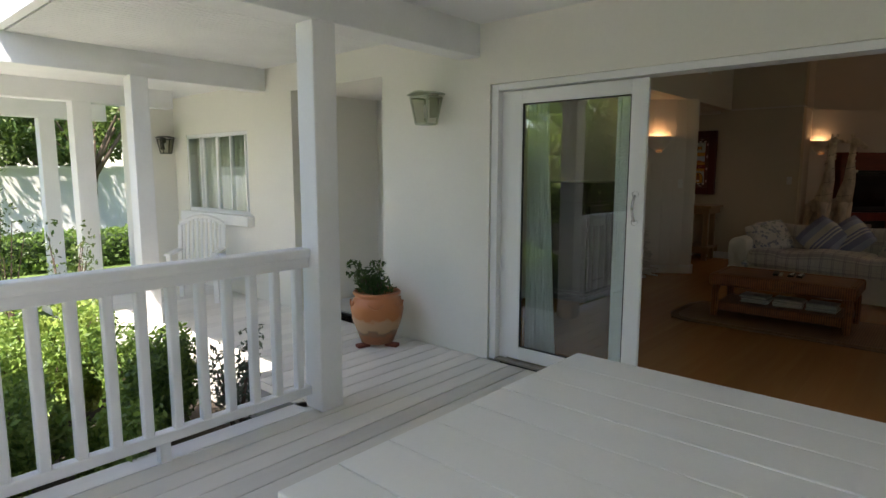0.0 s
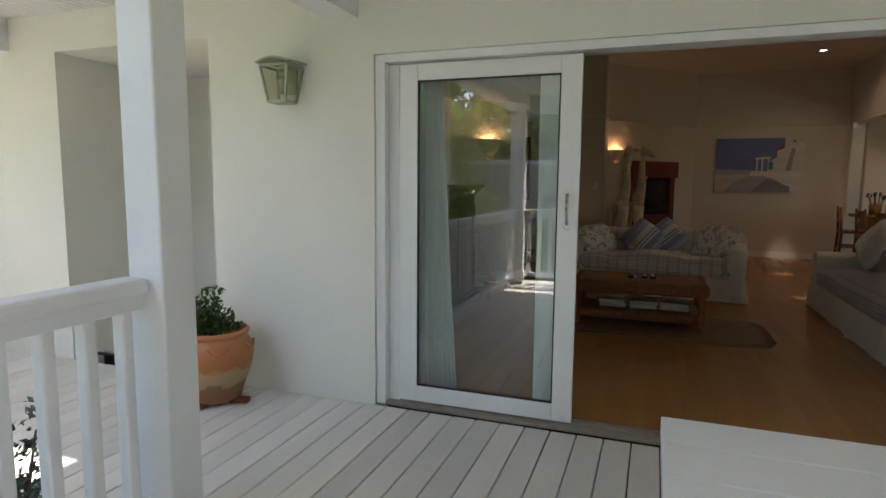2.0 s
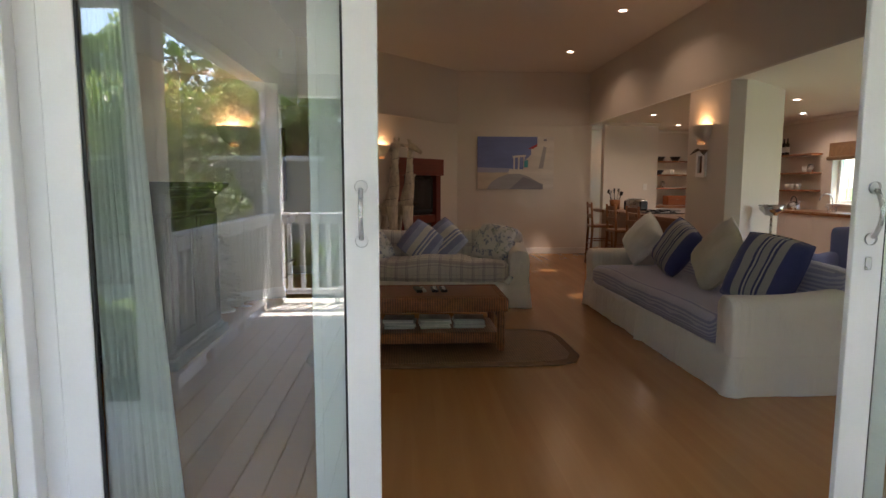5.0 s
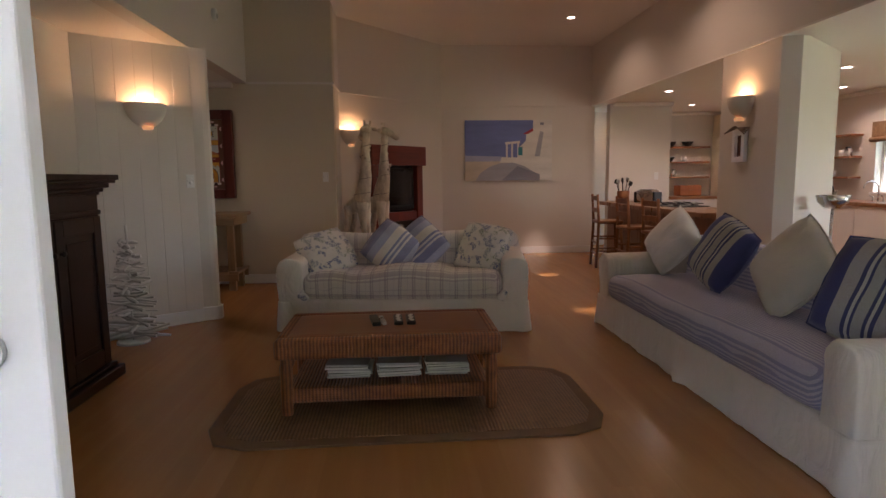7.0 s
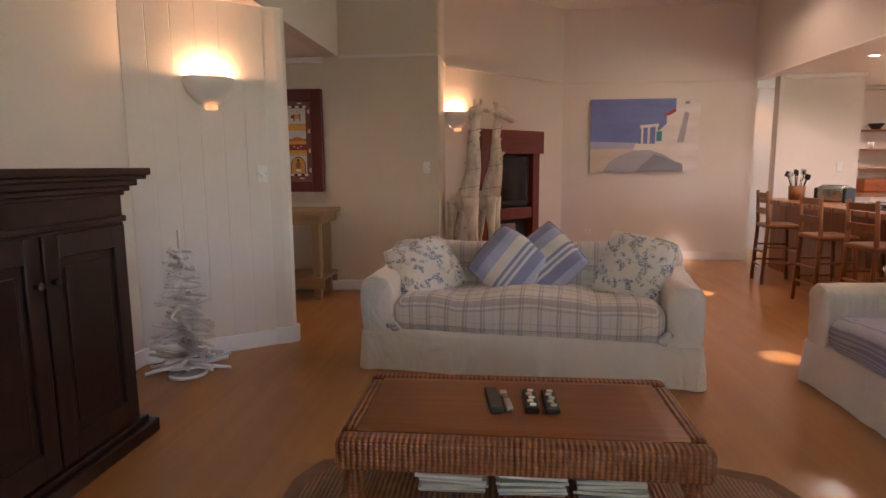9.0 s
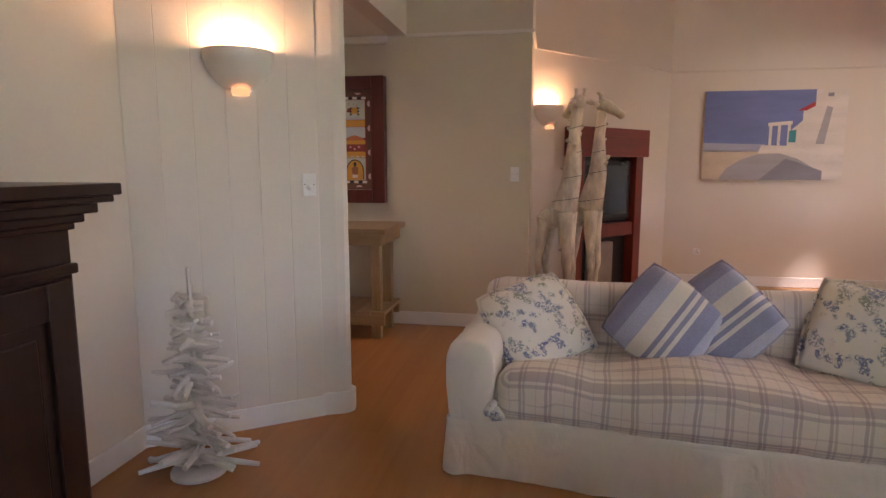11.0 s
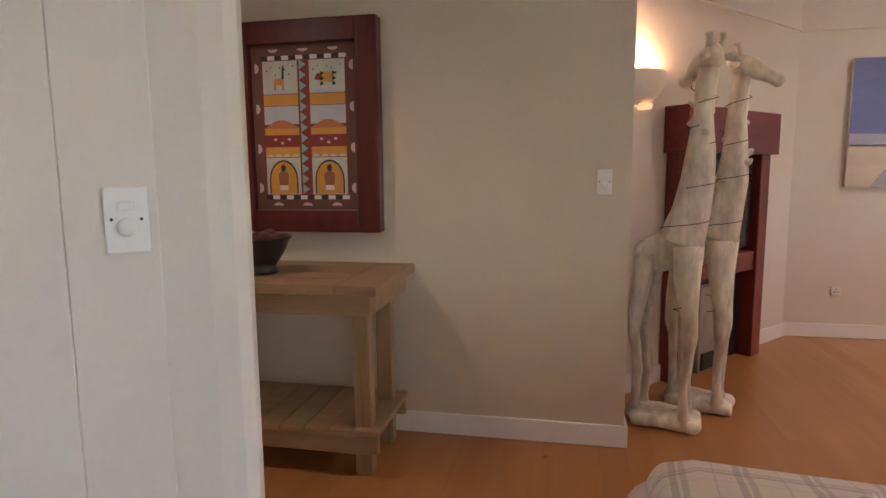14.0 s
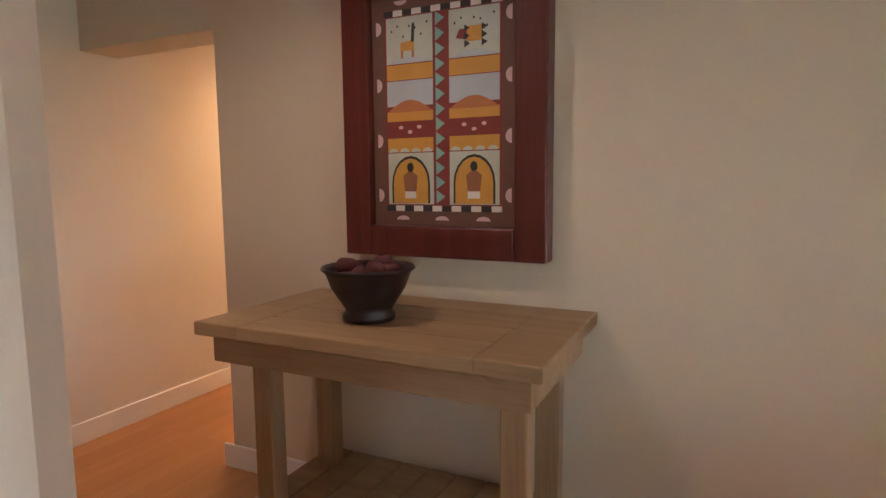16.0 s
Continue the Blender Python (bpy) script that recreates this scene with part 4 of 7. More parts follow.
# porch window
wt = thing("window_1", "white framed four-pane porch window with sill", "window", kind="structure")
bm = B()
for a, b, c, d in ((WX0, WX1, WZ1 - 0.04, WZ1), (WX0, WX1, WZ0, WZ0 + 0.04), (WX0, WX0 + 0.04, WZ0 + 0.04, WZ1 - 0.04), (WX1 - 0.04, WX1, WZ0 + 0.04, WZ1 - 0.04)):
    box(bm, a, b, YF + 0.01, YF + 0.09, c, d, 0.004)
part("window_frame", bm, WHITE, wt)
ww = (WX1 - WX0 - 0.08) / 4
for i in range(4):
    a = WX0 + 0.04 + i * ww
    open_out = -0.03 if i in (0, 3) else 0.0
    bm = B()
    for x0, x1, z0, z1 in ((a, a + 0.028, WZ0 + 0.04, WZ1 - 0.04), (a + ww - 0.028, a + ww, WZ0 + 0.04, WZ1 - 0.04), (a + 0.028, a + ww - 0.028, WZ0 + 0.04, WZ0 + 0.048), (a + 0.028, a + ww - 0.028, WZ1 - 0.048, WZ1 - 0.04)):
        box(bm, x0 + 0.002, x1 - 0.002, YF + 0.02 + open_out, YF + 0.06 + open_out, z0, z1, 0.003)
    sash = part("sash", bm, WHITE, wt)
    bm = B()
    box(bm, a + 0.028, a + ww - 0.028, YF + 0.035 + open_out, YF + 0.041 + open_out, WZ0 + 0.048, WZ1 - 0.048)
    part("pane", bm, GLASS, sash)
bm = B()
box(bm, WX0 - 0.08, WX1 + 0.08, YF - 0.09, YF + 0.01, WZ0 - 0.12, WZ0 - 0.002, 0.008)
part("window_sill", bm, WHITE, wt)
V, F = [], []
for i in range(81):
    for z in (0.99, 1.9):
        V.append((-7.28 + 1.46 * i / 80, 3.865 + 0.015 * math.sin(i * 1.1), z))
for i in range(80):
    F.append((2 * i, 2 * i + 2, 2 * i + 3, 2 * i + 1))
cw = raw("curtain", V, F, surface("cream_voile", (0.66, 0.64, 0.52), 0.9, 0.06, 3, 150, 0.2), None, True, "closed cream curtain behind the porch window", "curtain")
cw.modifiers.new("thickness", "SOLIDIFY").thickness = 0.003
bm = B()
box(bm, -7.5, -5.6, 5.6, 5.7, 0.2, 2.4)
box(bm, -7.6, -7.5, YI, 5.7, 0.2, 2.4)
box(bm, -5.6, -5.5, YI, 5.7, 0.2, 2.4)
box(bm, -7.6, -5.5, YI, 5.7, 0.1, 0.2)
box(bm, -7.6, -5.5, YI, 5.7, 2.4, 2.5)
structure("wall_window_room", bm, WALLPAINT, "plain room walls behind the porch window")


def slat_chair(m):
    t = thing("garden_chair", "white painted slatted garden armchair with arched back", "chair", m)
    for x in (-0.29, 0.29):
        bm = B()
        box(bm, x - 0.03, x + 0.03, -0.28, -0.22, 0, 0.64, 0.005)
        part("leg", bm, WHITE, t)
        bm = B()
        tube(bm, ((x, 0.24, 0.0), (x, 0.24, 0.42), (x, 0.33, 0.98)), 0.034, 4)
        part("leg", bm, WHITE, t)
        bm = B()
        box(bm, x - 0.045, x + 0.045, -0.32, 0.27, 0.635, 0.665, 0.008)
        part("armrest", bm, WHITE, t)
        bm = B()
        box(bm, x - 0.02, x + 0.02, -0.22, 0.22, 0.34, 0.41, 0.004)
        part("side_rail", bm, WHITE, t)
    bm = B()
    box(bm, -0.31, 0.31, -0.28, -0.24, 0.33, 0.41, 0.004)
    part("front_rail", bm, WHITE, t)
    for i in range(6):
        bm = B()
        box(bm, -0.30, 0.30, -0.27 + i * 0.085, -0.27 + i * 0.085 + 0.07, 0.41, 0.43, 0.003)
        part("seat_slat", bm, WHITE, t)
    for i in range(9):
        x = -0.24 + 0.06 * i
        zt = 0.98 + 0.09 * (1 - (x / 0.29) ** 2)
        bm = B()
        tube(bm, ((x, 0.245, 0.46), (x, 0.335, zt)), 0.019, 4)
        part("back_slat", bm, WHITE, t)
    bm = B()
    tube(bm, [(x / 10, 0.342, 0.99 + 0.11 * (1 - (x / 2.9) ** 2)) for x in (-2.9, -2, -1, 0, 1, 2, 2.9)], 0.034, 6)
    part("top_rail", bm, WHITE, t)
    bm = B()
    box(bm, -0.29, 0.29, 0.23, 0.26, 0.43, 0.49, 0.004)
    part("lower_back_rail", bm, WHITE, t)
    return t


slat_chair(pose(-6.15, 3.25, 0, 0, 0, 50) @ Matrix.Diagonal((0.84, 0.84, 0.86, 1)))

# white outdoor table beside the door
ot = thing("outdoor_table", "large white painted plank outdoor table", "table", pose(0.55, 1.52, 0))
r = random.Random(2)
me = None
bm = B()
box(bm, -0.0, 2.56, 0, 0.1705, 0.715, 0.76, 0.004)
for i in range(8):
    if me is None:
        me = part("plank", bm, WHITE, ot, m=pose(-1.28, -0.69, 0)).data
    else:
        shared("plank", me, ot, pose(-1.28, -0.69 + i * 0.1725, r.uniform(-0.001, 0.001)))
for x in (-1.18, 1.18):
    for y in (-0.6, 0.6):
        bm = B()
        box(bm, x - 0.045, x + 0.045, y - 0.045, y + 0.045, 0, 0.715, 0.006)
        part("leg", bm, WHITE, ot)
for y in (-0.6, 0.6):
    bm = B()
    box(bm, -1.13, 1.13, y - 0.02, y + 0.02, 0.61, 0.712, 0.004)
    part("apron", bm, WHITE, ot)

# ---- soft furnishings ----
PLAID = plaid("plaid_cotton", (0.76, 0.70, 0.64), (0.30, 0.23, 0.27), 0.12)
PLAID_UP = plaid("plaid_cotton_upright", (0.76, 0.70, 0.65), (0.32, 0.26, 0.30), 0.12)
FLORAL = floral("floral_cotton")
TICKING = cloth_stripes("blue_ticking", 3, 0.024, ((0.0, (0.44, 0.42, 0.52)), (0.5, (0.27, 0.265, 0.40))))
BLUESTRIPE = cloth_stripes("pale_blue_stripe", 0, 0.46, ((0.0, (0.25, 0.26, 0.40)), (0.2, (0.38, 0.39, 0.52)), (0.36, (0.68, 0.63, 0.56)), (0.52, (0.25, 0.26, 0.39)), (0.57, (0.66, 0.62, 0.60)), (0.61, (0.26, 0.27, 0.40)), (0.66, (0.66, 0.62, 0.60)), (0.70, (0.25, 0.26, 0.40)), (0.86, (0.42, 0.43, 0.54))))
NAVYSTRIPE = cloth_stripes("navy_stripe", 0, 0.50, ((0.0, (0.05, 0.058, 0.18)), (0.22, (0.36, 0.34, 0.33)), (0.36, (0.05, 0.055, 0.15)), (0.40, (0.48, 0.46, 0.44)), (0.43, (0.05, 0.055, 0.15)), (0.46, (0.36, 0.34, 0.33)), (0.56, (0.05, 0.055, 0.15)), (0.59, (0.48, 0.46, 0.44)), (0.62, (0.05, 0.055, 0.15)), (0.66, (0.36, 0.34, 0.33)), (0.78, (0.05, 0.058, 0.18))))
CREAMCLOTH = surface("cream_cloth", (0.62, 0.57, 0.49), 0.9, 0.06, 6, 300, 0.3, sheen=0.2, crease=0.4)
WHITECLOTH = surface("white_cloth", (0.84, 0.82, 0.80), 0.9, 0.05, 6, 300, 0.3, sheen=0.2, crease=0.4)


def slip_arm(w, d, s, front, back):
    """A slip-covered arm with a flat outer side, rounded crown and flat seamed front; x=0 is its middle."""
    bm = B()
    hw, hd, rows = w / 2, d / 2, []
    stations = [0.0, 0.006, 0.02] + [0.06 + 0.94 * k / 14 for k in range(15)]
    for j, q in enumerate(stations):
        top = front + (back - front) * (0.25 * q + 0.75 * max(0.0, (q - 0.45) / 0.55) ** 1.4)
        inset = 0.016 if j == 0 else 0.004 if j == 1 else 0.0
        ring = []
        prof = [(-hw, 0.22), (-hw, 0.34), (-hw, top - 0.12)]
        prof += [(-hw * math.cos(math.pi * k / 10), top - 0.085 + 0.085 * math.sin(math.pi * k / 10) ** 0.8) for k in range(11)]
        prof += [(hw, top - 0.12), (hw, 0.42), (hw, 0.34), (hw, 0.22)]
        for x, z in prof:
            x, z = x * (1 - inset / hw), z - inset * (z > 0.3)
            p = Vector((x * s, -hd + q * d, z))
            wrinkle = 0.011 * noise.noise(Vector((p.x * 3 + s * 5, p.y * 4, p.z * 5))) + 0.006 * noise.noise(p * 14)
            ring.append(bm.verts.new(p + Vector((s * wrinkle * (1 if x > 0 else -1), -wrinkle * (j < 3), wrinkle * (z > 0.5)))))
        rows.append(ring)
    for a, b in zip(rows, rows[1:]):
        for k in range(len(a) - 1):
            bm.faces.new((a[k], a[k + 1], b[k + 1], b[k]))
    for ring in (rows[0], rows[-1]):
        n = len(ring)
        for k in range(n // 2 - 1):
            bm.faces.new((ring[k], ring[k + 1], ring[n - 2 - k], ring[n - 1 - k]))
    bmesh.ops.recalc_face_normals(bm, faces=bm.faces)
    return bm


def slip_skirt(w, d, seed):
    """A loose skirt round the whole base, with corner pleats and one kicked-out fold at the front."""
    bm = B()
    hw, hd, r = w / 2 + 0.006, d / 2 + 0.006, 0.03
    loop = []
    for cx, cy, a0 in ((hw - r, -hd + r, -90), (hw - r, hd - r, 0), (-hw + r, hd - r, 90), (-hw + r, -hd + r, 180)):
        for k in range(5):
            a = radians(a0 + 22.5 * k)
            loop.append((cx + r * math.cos(a), cy + r * math.sin(a), math.cos(a), math.sin(a)))
    path = []
    for (x0, y0, u0, v0), (x1, y1, u1, v1) in zip(loop, loop[1:] + loop[:1]):
        n = max(1, int(math.hypot(x1 - x0, y1 - y0) / 0.02))
        for k in range(n):
            f = k / n
            path.append((x0 + (x1 - x0) * f, y0 + (y1 - y0) * f, u0 + (u1 - u0) * f, v0 + (v1 - v0) * f))
    rows = []
    for z, k in ((0.262, -0.1), (0.256, 0.12), (0.235, 0.1), (0.19, 0.28), (0.13, 0.52), (0.07, 0.78), (0.02, 0.96), (0.004, 1.0)):
        ring = []
        for x, y, u, v in path:
            near = min(abs(abs(x) - hw) + abs(abs(y) - hd), 0.3)
            o = 0.010 + 0.016 * noise.noise(Vector((x * 4 + seed, y * 4, 0))) + 0.006 * noise.noise(Vector((x * 15, y * 15, seed)))
            o += 0.020 * math.exp(-((near - 0.05) / 0.035) ** 2)
            if v < -0.5:
                o += 0.045 * max(0.0, 1 - abs(x - 0.09) / 0.09) * (x > 0.0 and x < 0.18)
            ring.append(bm.verts.new((x + u * o * k, y + v * o * k, z)))
        rows.append(ring)
    for a, b in zip(rows, rows[1:]):
        for k in range(len(a)):
            bm.faces.new((a[k], b[k], b[(k + 1) % len(a)], a[(k + 1) % len(a)]))
    bmesh.ops.recalc_face_normals(bm, faces=bm.faces)
    return bm


def sofa(m, w, d, seat_mat, back_mat, label, seats, puff):
    """A slip-covered sofa: local x along its width, front towards -y, origin under its middle."""
    t = thing("sofa", label, "sofa", m)
    aw, hw, hd = 0.215, w / 2, d / 2
    bm = B()
    soft(bm, w - 0.02, d - 0.02, 0.23, 0.02, 10, 0.0, 2.2, 3, pose(0, 0, 0.165))
    part("seat_deck", bm, SLIPCOVER, t, "white cotton-covered sofa base", True)
    part("skirt", slip_skirt(w, d, hw), SLIPCOVER, t, "loose white cotton skirt", True)
    for s in (-1, 1):
        part("armrest", slip_arm(aw, d - 0.01, s, 0.635, 0.71), SLIPCOVER, t, "white cotton-covered rounded armrest", True, pose(s * (hw - aw / 2), 0, 0))
    bm = B()
    soft(bm, w - 0.06, 0.27, 0.56, 0.09, 14, 0.0, 2.6, 9, pose(0, hd - 0.15, 0.515, -8, 0, 0))
    lay = bm.verts.layers.float.new("across")
    for v in bm.verts:
        v[lay] = v.co.y - v.co.z
        v.co += v.normal * 0.03 * noise.noise(v.co * 2.6)
    part("backrest", bm, back_mat, t, "", True)
    sw = (w - 2 * aw + 0.02)
    bm = B()
    soft(bm, sw, d - 0.16, puff, 0.085, 30, 0.0, 3.2, 11, pose(0, -0.085, 0.255 + puff / 2))
    lay = bm.verts.layers.float.new("across")
    for v in bm.verts:
        v[lay] = v.co.y - v.co.z
        v.co.z += (0.022 if seats > 1 else 0.010) * noise.noise(v.co * 3.2) + 0.005 * noise.noise(v.co * 11)
        v.co.y += (0.022 if seats > 1 else 0.008) * noise.noise(v.co * 4.1)
        if v.co.z > 0.36:
            u = v.co.x / sw * seats
            dip = abs(math.cos(math.pi * (u + (0.5 if seats % 2 == 0 else 0) + 0.5)))
            v.co.z += (0.07 if seats > 1 else 0.035) * (1 - (2 * v.co.x / sw) ** 4) * (0.35 + 0.65 * dip) * max(0, 1 - ((v.co.y + 0.1) / (d / 2)) ** 4)
    part("seat_cushion", bm, seat_mat, t, "", True)
    if seats > 1:
        for sx in (-1, 1):  # tied corners of the loose cushion
            bm = B()
            for k in range(3):
                vs = soft(bm, 0.07, 0.035, 0.055, 0.016, 5, 0.012, 22, k + sx)
                bmesh.ops.transform(bm, matrix=pose(sx * (sw / 2 - 0.02 + 0.012 * k), -hd + 0.02 - 0.008 * k, 0.29 + 0.02 * k, 20 * k, 30 * sx, 25 * k), verts=vs)
            part("corner_knot", bm, FLORAL, t, "small floral fabric tie", True)
    return t


SOFA = pose(-0.77, 8.61, 0, 0, 0, -6.4)
sofa(SOFA, 2.15, 0.84, PLAID, PLAID_UP, "white slip-covered two-seater sofa with plaid cushions", 2, 0.22)
SOFA2 = pose(1.455, 6.84, 0, 0, 0, -90)
sofa(SOFA2, 3.02, 1.0, TICKING, TICKING, "long white slip-covered sofa with blue ticking seat", 1, 0.21)


def cushion(base, x, y, z, size, thick, mat, tilt, spin, turn, label, frill=False):
    """A stuffed cushion standing on its edge; local plane x-z, facing -y."""
    bm = B()
    n = 18
    h = size / 2
    grid = {}
    for side in (-1, 1):
        for i in range(n + 1):
            for j in range(n + 1):
                u, v = -1 + 2 * i / n, -1 + 2 * j / n
                edge = i in (0, n) or j in (0, n)
                if edge and side == 1:
                    grid[side, i, j] = grid[-1, i, j]
                    continue
                f = max(0, (1 - u ** 4) * (1 - v ** 4)) ** 0.55
                pinch = 1 - 0.07 * (1 - (u * u - v * v) ** 2) * (u * u + v * v) / 2
                w = 0.012 * noise.noise(Vector((u * 2 + z * 9, v * 2 + x * 7, side)))
                grid[side, i, j] = bm.verts.new((u * h * pinch, side * (thick / 2 * f) + w * (not edge), v * h * pinch))
        for i in range(n):
            for j in range(n):
                q = [grid[side, i, j], grid[side, i + 1, j], grid[side, i + 1, j + 1], grid[side, i, j + 1]]
                bm.faces.new(q if side < 0 else q[::-1])
    o = part("cushion", bm, mat, None, label, True, base @ pose(x, y, z, tilt, 0, turn) @ pose(0, 0, 0, 0, spin, 0), "cushion", "sofa cushions")
    bm = B()
    pts = []
    for a, b in ((-1, -1), (1, -1), (1, 1), (-1, 1)):
        c, d2 = {(-1, -1): (1, 0), (1, -1): (0, 1), (1, 1): (-1, 0), (-1, 1): (0, -1)}[a, b]
        for k in range(8):
            u, v = a + c * 2 * k / 8, b + d2 * 2 * k / 8
            pin = 1 - 0.07 * (1 - (u * u - v * v) ** 2) * (u * u + v * v) / 2
            pts.append((u * h * pin, 0.004 * math.sin(k * 3 + a), v * h * pin))
    tube(bm, pts + pts[:1], 0.011 if frill else 0.006, 5)
    part("piping", bm, mat, o, "", True)
    return o


cushion(SOFA, -0.73, -0.03, 0.635, 0.47, 0.16, FLORAL, -42, -20, 22, "white cushion with small blue-grey flowers", True)
cushion(SOFA, -0.13, 0.0, 0.675, 0.44, 0.16, BLUESTRIPE, -26, 38, 8, "pale blue and cream striped cushion")
cushion(SOFA, 0.12, 0.09, 0.685, 0.44, 0.16, BLUESTRIPE, -22, 44, -8, "pale blue and cream striped cushion")
cushion(SOFA, 0.71, 0.04, 0.665, 0.47, 0.16, FLORAL, -32, 9, -20, "white cushion with small blue-grey flowers", True)
cushion(SOFA2, -1.20, 0.02, 0.76, 0.48, 0.18, WHITECLOTH, -24, 36, 16, "plain white square cotton cushion")
cushion(SOFA2, -0.45, 0.04, 0.75, 0.50, 0.18, NAVYSTRIPE, -24, 22, 10, "navy blue cushion with pale stripes")
cushion(SOFA2, 0.33, 0.03, 0.76, 0.52, 0.18, CREAMCLOTH, -24, 38, 4, "plain cream square cotton cushion")
cushion(SOFA2, 0.98, 0.03, 0.73, 0.54, 0.18, NAVYSTRIPE, -26, 8, 24, "navy blue cushion with pale stripes")

# rug
JUTE = wicker("jute", (0.14, 0.070, 0.030), (0.31, 0.165, 0.078), 0, 0.02)
rug = thing("rug", "brown woven jute rug with clipped corners", "rug", pose(-0.785, 6.57, 0, 0, 0, 0.5))


def clipped(bm, hw, hd, c, z0, z1):
    return prism(bm, ((-hw + c, -hd), (hw - c, -hd), (hw - c * 0.3, -hd + c * 0.3), (hw, -hd + c), (hw, hd - c), (hw - c * 0.3, hd - c * 0.3), (hw - c, hd), (-hw + c, hd), (-hw + c * 0.3, hd - c * 0.3), (-hw, hd - c), (-hw, -hd + c), (-hw + c * 0.3, -hd + c * 0.3)), z0, z1)


bm = B()
clipped(bm, 0.99, 0.47, 0.2, 0.002, 0.016)
part("weave", bm, JUTE, rug)
bm = B()
clipped(bm, 1.06, 0.545, 0.24, 0.0005, 0.012)
part("border", bm, surface("jute_border", (0.21, 0.115, 0.055), 0.9, 0.2, 8, 150, 0.5), rug, "darker brown border")

# wicker coffee table
WICK = wicker("wicker", (0.08, 0.022, 0.007), (0.36, 0.125, 0.036), 0, 0.02)
WICKTOP = wood("wicker_top", (0.17, 0.05, 0.014), (0.24, 0.076, 0.02), (0.31, 0.105, 0.03), 0.35, 0, 40, False, False)
CT = pose(-0.893, 6.70, 0, 0, 0, 0.2)
ct = thing("coffee_table", "brown wicker coffee table with lower shelf", "coffee table", CT)
bm = B()
soft(bm, 1.13, 0.52, 0.03, 0.012, 6, m=pose(0, 0, 0.438))
part("tabletop", bm, WICKTOP, ct, "smooth brown tabletop")
bm = B()
for x0, x1, y0, y1 in ((-0.625, 0.625, -0.335, -0.25), (-0.625, 0.625, 0.25, 0.335), (-0.625, -0.54, -0.25, 0.25), (0.54, 0.625, -0.25, 0.25)):
    box(bm, x0, x1, y0, y1, 0.335, 0.452, 0.025)
part("woven_rim", bm, WICK, ct, "woven wicker rim")
for x in (-0.57, 0.57):
    for y in (-0.28, 0.28):
        bm = B()
        tube(bm, ((x, y, 0.0), (x, y, 0.06), (x, y, 0.28), (x * 0.97, y * 0.97, 0.34)), (0.03, 0.035, 0.035, 0.04), 10)
        part("leg", bm, WICK, ct, "", True)
bm = B()
box(bm, -0.565, 0.565, -0.275, 0.275, 0.07, 0.16, 0.02)
part("shelf", bm, WICK, ct)
PAGES = [surface("magazine_" + n, c, 0.5, 0.15, 9, 80, 0.1) for n, c in (("white", (0.64, 0.60, 0.53)), ("grey", (0.40, 0.37, 0.33)), ("sage", (0.50, 0.49, 0.41)))]
r = random.Random(5)
for x in (-0.24, 0.05, 0.34):
    stack = thing("magazine_stack", "pile of magazines on the coffee table shelf", "magazines", CT @ pose(x, -0.02, 0.161), "magazine piles")
    for k in range(6):
        bm = B()
        box(bm, -0.125, 0.125, -0.10, 0.10, 0.0, 0.0115, 0.002)
        part("magazine", bm, PAGES[r.randrange(3)], stack, m=pose(r.uniform(-0.012, 0.012), r.uniform(-0.012, 0.012), k * 0.0122, 0, 0, r.uniform(-5, 5)))
    bm = B()
    box(bm, -0.12, 0.12, -0.11, -0.10, 0.0, 0.003)
    part("band", bm, PAGES[1], stack)
# dark things on the table
for x, kind in ((-0.07, 0), (0.05, 1), (0.125, 1)):
    if kind == 0:
        o = thing("remote_control", "black remote control lying on the table", "remote control", CT @ pose(x, 0.02, 0.453, 0, 0, 8))
        bm = B()
        box(bm, -0.045, 0.005, -0.11, 0.10, 0, 0.024, 0.006)
        part("body", bm, BLACK, o)
        bm = B()
        box(bm, 0.012, 0.04, -0.10, 0.08, 0, 0.02, 0.006)
        part("silver_cover", bm, METAL, o, "silver side")
    else:
        o = thing("remote_control", "black remote control with pale buttons", "remote control", CT @ pose(x, 0.02, 0.453, 0, 0, 2))
        bm = B()
        box(bm, -0.027, 0.027, -0.10, 0.09, 0, 0.022, 0.006)
        part("body", bm, BLACK, o)
        for k in range(5):
            bm = B()
            lathe(bm, ((0.0, 0.026), (0.012, 0.026), (0.013, 0.021)), 12, (0.004 * (-1) ** k, -0.07 + 0.034 * k))
            part("button", bm, PLASTIC, o, "pale round button")

# dark cabinet against the side wall
cab = thing("cabinet", "dark stained wooden cabinet with two panelled doors", "cabinet", pose(-3.40, 6.67, 0))
W = 0.55  # half width along y
bm = B()
box(bm, 0.0, 0.62, -W, W, 0.09, 1.24, 0.004)
part("body", bm, DARKWOOD, cab)
bm = B()
box(bm, 0.0, 0.68, -W - 0.08, W + 0.08, 0, 0.075, 0.01)
box(bm, 0.0, 0.65, -W - 0.04, W + 0.04, 0.075, 0.105, 0.008)
part("plinth", bm, DARKWOOD, cab)
for o2, z0, z1 in ((0.012, 1.10, 1.13), (0.012, 1.225, 1.245), (0.03, 1.245, 1.27), (0.055, 1.27, 1.30), (0.085, 1.30, 1.32), (0.10, 1.32, 1.355)):
    bm = B()
    box(bm, 0.0, 0.62 + o2, -W - o2, W + o2, z0, z1, 0.005)
    part("moulding", bm, DARKWOOD, cab, "stepped dark cornice moulding")
